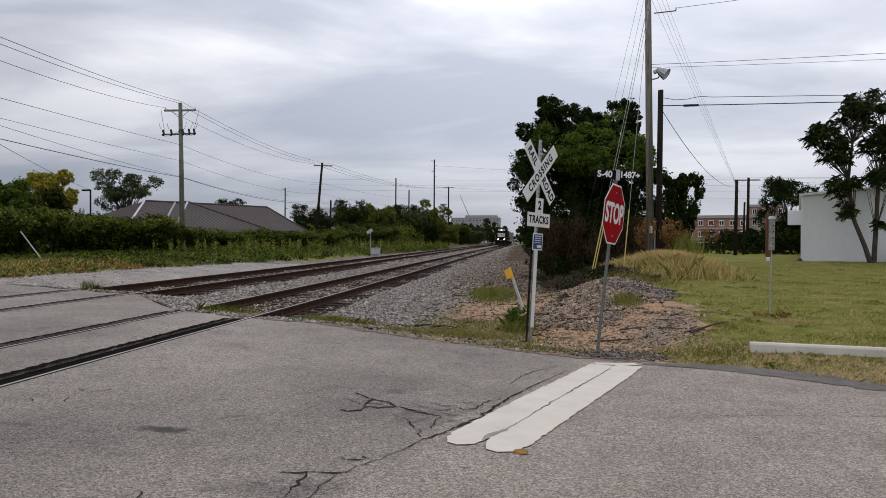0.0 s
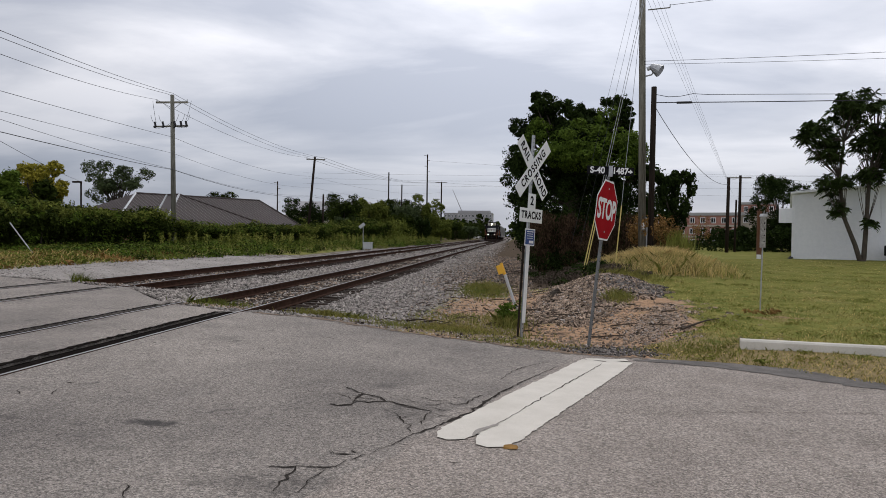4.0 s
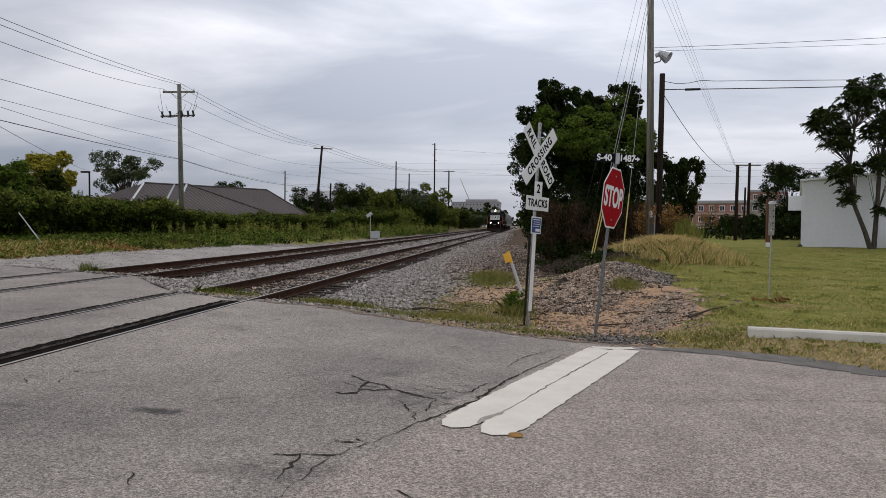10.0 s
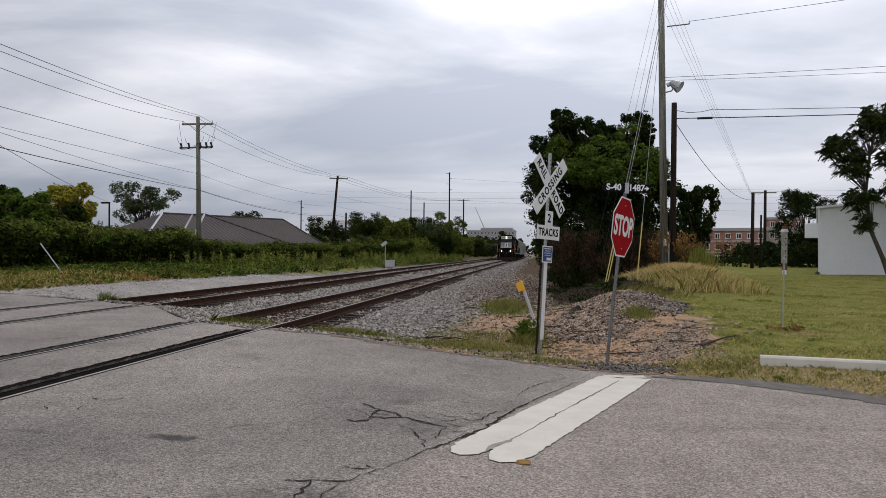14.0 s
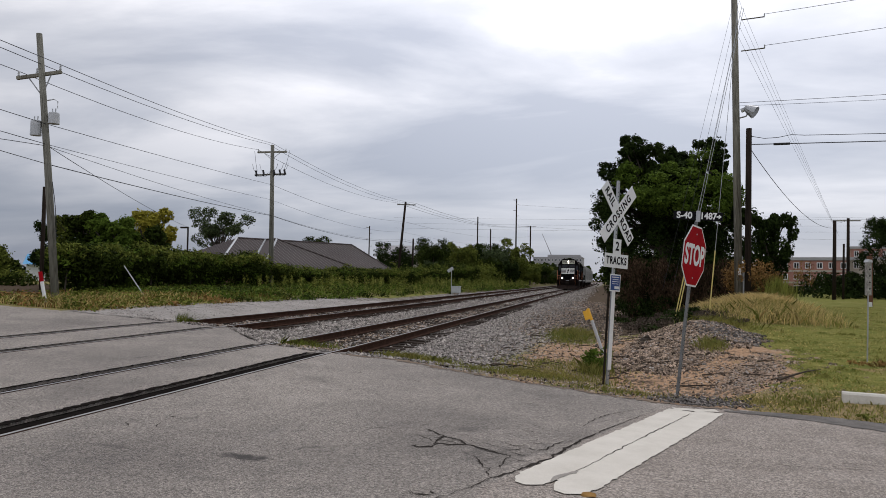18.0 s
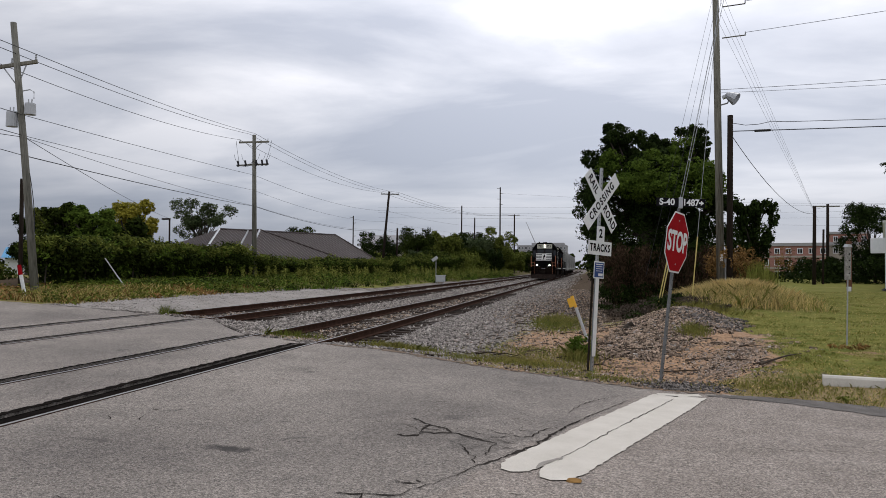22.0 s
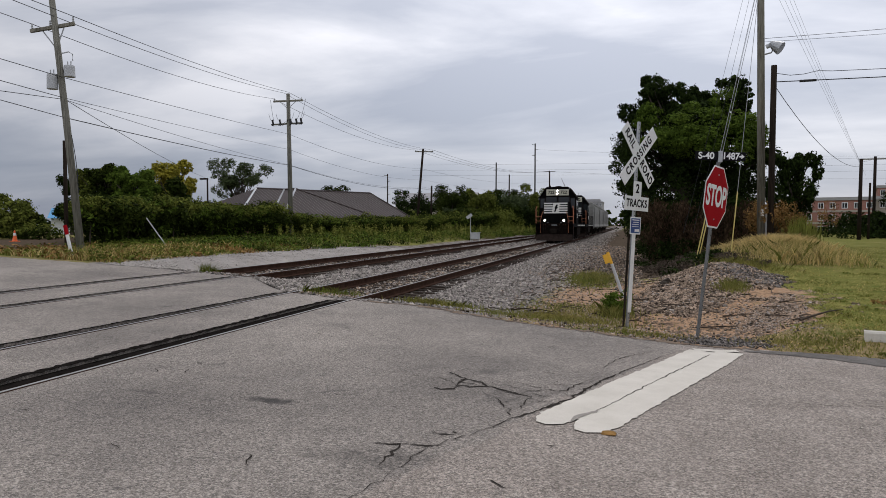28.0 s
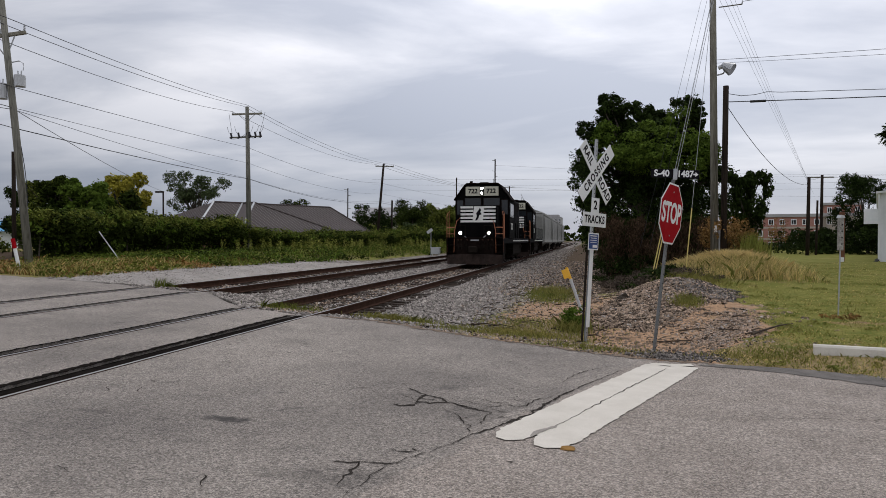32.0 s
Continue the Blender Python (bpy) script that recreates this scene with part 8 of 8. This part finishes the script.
    part("cab_roof", prism(B(), [(-1.62, 3.72), (-1.0, 4.56), (-0.86, 4.66), (0.86, 4.66), (1.0, 4.56), (1.62, 3.72), (1.62, 3.78), (1.02, 4.62), (0.88, 4.72), (-0.88, 4.72), (-1.02, 4.62), (-1.62, 3.78)], "y", 3.38, 5.98), M["pilot"], t)
    for x0, x1, z0, z1 in ((-0.98, -0.08, 3.42, 3.84), (0.08, 0.98, 3.42, 3.84), (-1.44, -1.1, 2.9, 3.72), (1.1, 1.44, 2.9, 3.72)):
        fr = part("window_frame", prism(B(), [(x0 - 0.04, z0 - 0.04), (x1 + 0.04, z0 - 0.04), (x1 + 0.04, z1 + 0.04), (x0 - 0.04, z1 + 0.04)], "y", 3.485, 3.499), M["pilot"], cab_)
        part("pane", prism(B(), [(x0, z0), (x1, z0), (x1, z1), (x0, z1)], "y", 3.476, 3.484), M["glass"], fr, "dark windscreen pane")
    for s in (-1, 1):
        for y0, y1 in ((3.8, 4.6), (4.75, 5.5)):
            fr = part("side_window", box(B(), s * 1.556 - 0.005, s * 1.556 + 0.005, y0 - 0.04, y1 + 0.04, 2.76, 3.54), M["grey_paint"], cab_)
            part("pane", box(B(), s * 1.566 - 0.004, s * 1.566 + 0.004, y0, y1, 2.8, 3.5), M["glass"], fr)
        lettering("722", 0.5, M["loco_white"], cab_, Matrix.Translation((s * 1.56, 4.65, 2.2)) @ Matrix.Rotation(radians(90 * s), 4, "Z") @ Matrix.Rotation(radians(90), 4, "X"), 0.004)
    part("number_board", prism(B(), [(-0.93, 3.97), (0.93, 3.97), (0.93, 4.50), (-0.93, 4.50)], "y", 3.34, 3.49), M["board"], t, "cream number board")
    for s in (-1, 1):
        lettering("722", 0.36, M["ink"], t, Matrix.Translation((s * 0.52, 3.335, 4.23)) @ Matrix.Rotation(radians(90), 4, "X"), 0.003, 1.0)
    part("headlight_box", box(B(), -0.11, 0.11, 3.27, 3.34, 4.0, 4.50, 0.02), bk, t)
    for z in (4.12, 4.38):
        part("headlight", tube(B(), [(0, 3.27, z), (0, 3.262, z)], 0.07, 14), M["lamp"], t, "lit white headlight")
    bm = B(); box(bm, -0.25, 0.25, 4.2, 4.5, 4.72, 4.82, 0.02); box(bm, -0.75, -0.6, 3.7, 3.85, 4.72, 4.85)
    part("roof_fittings", bm, M["pilot"], t)
    part("antenna", tube(B(), [(0.5, 4.6, 4.72), (0.5, 4.6, 5.05)], 0.012, 5), M["wire"], t)
    # long hood
    bm = B(); box(bm, -0.88, 0.88, 5.9, 16.6, 1.52, 4.25, 0.08)
    hood = part("hood", bm, bk, t)
    for k in range(9):
        for s in (-1, 1):
            part("hood_door", box(B(), s * 0.888 - 0.006, s * 0.888 + 0.006, 6.5 + k * 1.08, 7.45 + k * 1.08, 1.7, 3.5, 0.004), bk, hood)
    for y0 in (13.2, 14.9):
        part("radiator_fan", tube(B(), [(0, y0, 4.25), (0, y0, 4.42)], 0.62, 18), M["pilot"], hood)
    bm = B(); box(bm, -1.15, 1.15, 6.3, 8.4, 3.65, 4.32, 0.08)
    part("blower_duct", bm, bk, hood)
    for y0 in (9.4, 10.6):
        part("exhaust_stack", tube(B(), [(0, y0, 4.24), (0, y0, 4.42)], 0.2, 10), M["grime"], hood)
    for s in (-1, 1):
        bm = B()
        for k in range(9):
            box(bm, s * 0.90 - 0.01, s * 0.90 + 0.01, 12.6, 15.9, 3.55 + k * 0.065, 3.59 + k * 0.065)
        part("radiator_grille", bm, M["pilot"], hood)
        for k in range(3):
            part("side_stripe", box(B(), s * 0.897 - 0.003, s * 0.897 + 0.003, 8.9, 10.6, 2.55 + k * 0.22, 2.66 + k * 0.22), M["loco_white"], hood, "white side stripe")
    # tank, trucks
    # Plain dark box added to stand in for the black shade below the sill.
    part("underframe", box(B(), -1.0, 1.0, 1.3, 16.9, 0.55, 1.22), M["grime"], t, "plain dark box added for the shade below the sill")
    part("fuel_tank", prism(B(), [(-1.4, 0.55), (-1.1, 0.32), (1.1, 0.32), (1.4, 0.55), (1.4, 1.2), (-1.4, 1.2)], "y", 6.9, 11.3), M["grime"], t)
    bm = B(); tube(bm, [(-1.25, 11.5, 1.0), (-1.25, 12.3, 1.0)], 0.2, 10); tube(bm, [(1.25, 11.5, 1.0), (1.25, 12.3, 1.0)], 0.2, 10)
    part("air_tanks", bm, M["grime"], t)
    part("rear_plate", prism(B(), [(-1.5, 0.5), (1.5, 0.5), (1.5, 1.55), (-1.5, 1.55)], "y", 17.15, 17.3), M["pilot"], t)
    bm = B(); box(bm, -0.16, 0.16, 17.3, 17.95, 0.78, 1.05, 0.05)
    part("rear_coupler", bm, M["grime"], t)
    # the body rides a little low on its springs
    for me in {o.data for o in t.children_recursive}:
        me.transform(Matrix.Translation((0, 0, -0.02)) @ Matrix.Diagonal((1, 1, 0.977, 1)))
    wheels = truck(t, 4.0, 2.74) + truck(t, 14.2, 2.74)
    return t, wheels


def hopper():
    t = thing("covered_hopper", pose(0, 0, 0), "grey covered hopper wagon with ribbed curved sides", "wagon", "hopper wagons")
    L0, L1 = 0.7, 16.9
    sec = [(-1.30, 1.25), (-1.55, 1.45), (-1.60, 2.6), (-1.55, 3.7), (-1.30, 4.25), (-0.8, 4.45), (0.8, 4.45), (1.30, 4.25), (1.55, 3.7), (1.60, 2.6), (1.55, 1.45), (1.30, 1.25)]
    bm = prism(B(), sec, "y", 1.7, 15.9)
    for v in bm.verts:
        if v.co.z < 3.0:
            k = (3.0 - v.co.z) * 0.55
            v.co.y += k if v.co.y < 8 else -k
    part("body", bm, M["hopper"], t)
    for s in (-1, 1):
        part("side_sill", box(B(), s * 1.56 - 0.06, s * 1.56 + 0.06, L0, L1, 1.12, 1.42, 0.01), M["hopper"], t)
        part("top_rail", box(B(), s * 1.50 - 0.08, s * 1.50 + 0.08, 1.3, 16.3, 3.95, 4.15, 0.01), M["hopper"], t)
        for k in range(9):
            y = 2.4 + k * 1.6
            part("rib", prism(B(), [(s * 1.58, 1.4), (s * 1.60, 1.4), (s * 1.635, 2.6), (s * 1.58, 3.9), (s * 1.56, 3.95), (s * 1.60, 2.6)], "y", y, y + 0.12), M["hopper"], t)
    part("running_board", box(B(), -0.5, 0.5, 1.0, 16.6, 4.52, 4.57), M["galv"], t)
    for k in range(5):
        part("hatch", tube(B(), [(0, 2.6 + k * 3.1, 4.44), (0, 2.6 + k * 3.1, 4.52)], 0.42, 12), M["hopper"], t)
    for y, s in ((L0, 1), (L1, -1)):
        part("end_sill", box(B(), -1.5, 1.5, y - 0.1, y + 0.1, 0.95, 1.4, 0.01), M["hopper"], t)
        part("slope_sheet", prism(B(), [(y + s * 0.9, 4.2), (y + s * 1.0, 4.3), (y + s * 3.4, 1.3), (y + s * 3.3, 1.25)], "x", -1.3, 1.3), M["hopper"], t)
        for x in (-1.42, -0.5, 0.5, 1.42):
            part("end_post", tube(B(), [(x, y, 1.3), (x, y + s * 0.2, 4.1)], 0.05, 5), M["hopper"], t)
        bm = B()
        for k in range(7):
            tube(bm, [(0.95, y - 0.04 * s, 1.5 + k * 0.38), (1.4, y - 0.04 * s, 1.5 + k * 0.38)], 0.018, 5)
        part("ladder", bm, M["hopper"], t)
        part("roof_grab", tube(B(), [(-0.5, y + s * 0.3, 4.5), (-0.5, y + s * 0.3, 4.85), (0.5, y + s * 0.3, 4.85), (0.5, y + s * 0.3, 4.5)], 0.02, 5), M["hopper"], t)
        part("coupler", box(B(), -0.16, 0.16, y - 0.75 if s > 0 else y, y if s > 0 else y + 0.75, 0.78, 1.05, 0.04), M["grime"], t)
    for k in range(4):
        y = 4.6 + k * 2.8
        bm = B()
        v = [bm.verts.new(p) for p in ((-1.35, y - 1.3, 1.3), (1.35, y - 1.3, 1.3), (1.35, y + 1.3, 1.3), (-1.35, y + 1.3, 1.3), (-0.5, y - 0.3, 0.45), (0.5, y - 0.3, 0.45), (0.5, y + 0.3, 0.45), (-0.5, y + 0.3, 0.45))]
        for f in ((0, 1, 5, 4), (1, 2, 6, 5), (2, 3, 7, 6), (3, 0, 4, 7), (4, 5, 6, 7)):
            bm.faces.new([v[i] for i in f])
        part("chute", bm, M["hopper"], t)
    wheels = truck(t, 2.6, 1.78) + truck(t, 15.0, 1.78)
    return t, wheels


loco, loco_wheels = locomotive()
wagon, wagon_wheels = hopper()
TRACK_X = (R1 + R2) / 2
TRAIN = [(loco, 0.0), (copy_thing(loco, pose(0, 0, 0)), 18.1)]
for o in TRAIN[1][0].children_recursive:
    if o.name.split(".")[0] in ("lens", "headlight"):
        o.data = o.data.copy()
        o.data.materials[0] = M["glass"]
tagged(TRAIN[1][0], "black diesel locomotive coupled behind the leading one")
TRAIN += [(wagon, 36.3)] + [(copy_thing(wagon, pose(0, 0, 0)), 36.3 + 17.7 * k) for k in (1, 2, 3)]
# where the nose is, second by second
NOSE = [(0, 183.0), (3, 170.0), (6, 157.6), (9, 145.0), (13, 128.8), (17, 110.4), (20, 96.6), (23, 82.2), (25.5, 69.8), (28, 57.1), (30, 46.8), (32, 36.1)]


def nose_at(t):
    """Smooth run of the train along the track."""
    i = max(0, min(len(NOSE) - 2, sum(p[0] <= t for p in NOSE) - 1))
    p = [NOSE[max(0, min(len(NOSE) - 1, i + k))] for k in (-1, 0, 1, 2)]
    (t0, y0), (t1, y1), (t2, y2), (t3, y3) = p
    m1 = (y2 - y0) / (t2 - t0)
    m2 = (y3 - y1) / (t3 - t1)
    h = t2 - t1
    s = (t - t1) / h
    return (2 * s ** 3 - 3 * s ** 2 + 1) * y1 + (s ** 3 - 2 * s ** 2 + s) * h * m1 + (-2 * s ** 3 + 3 * s ** 2) * y2 + (s ** 3 - s ** 2) * h * m2


def motions():
    top = plane_z(TRACK_X) + 0.0095
    yaw = math.degrees(math.atan(0.0097))
    for car, back in TRAIN:
        walk(car, [(k * 0.5, pose(TRACK_X + bend(nose_at(k * 0.5) + back), nose_at(k * 0.5) + back, top, 0, 0, yaw)) for k in range(65)])
        for part_ in car.children:
            if part_.name.startswith("wheelset"):
                at = tuple(part_.location)
                rows = []
                for k in range(214):
                    t = min(32.0, k * 0.15)
                    rows.append((t, pose(*at, math.degrees((nose_at(t) - NOSE[0][1]) / 0.508), 0, 0)))
                rows.append((32.0, pose(*at, math.degrees((nose_at(32.0) - NOSE[0][1]) / 0.508), 0, 0)))
                walk(part_, rows)


motions()
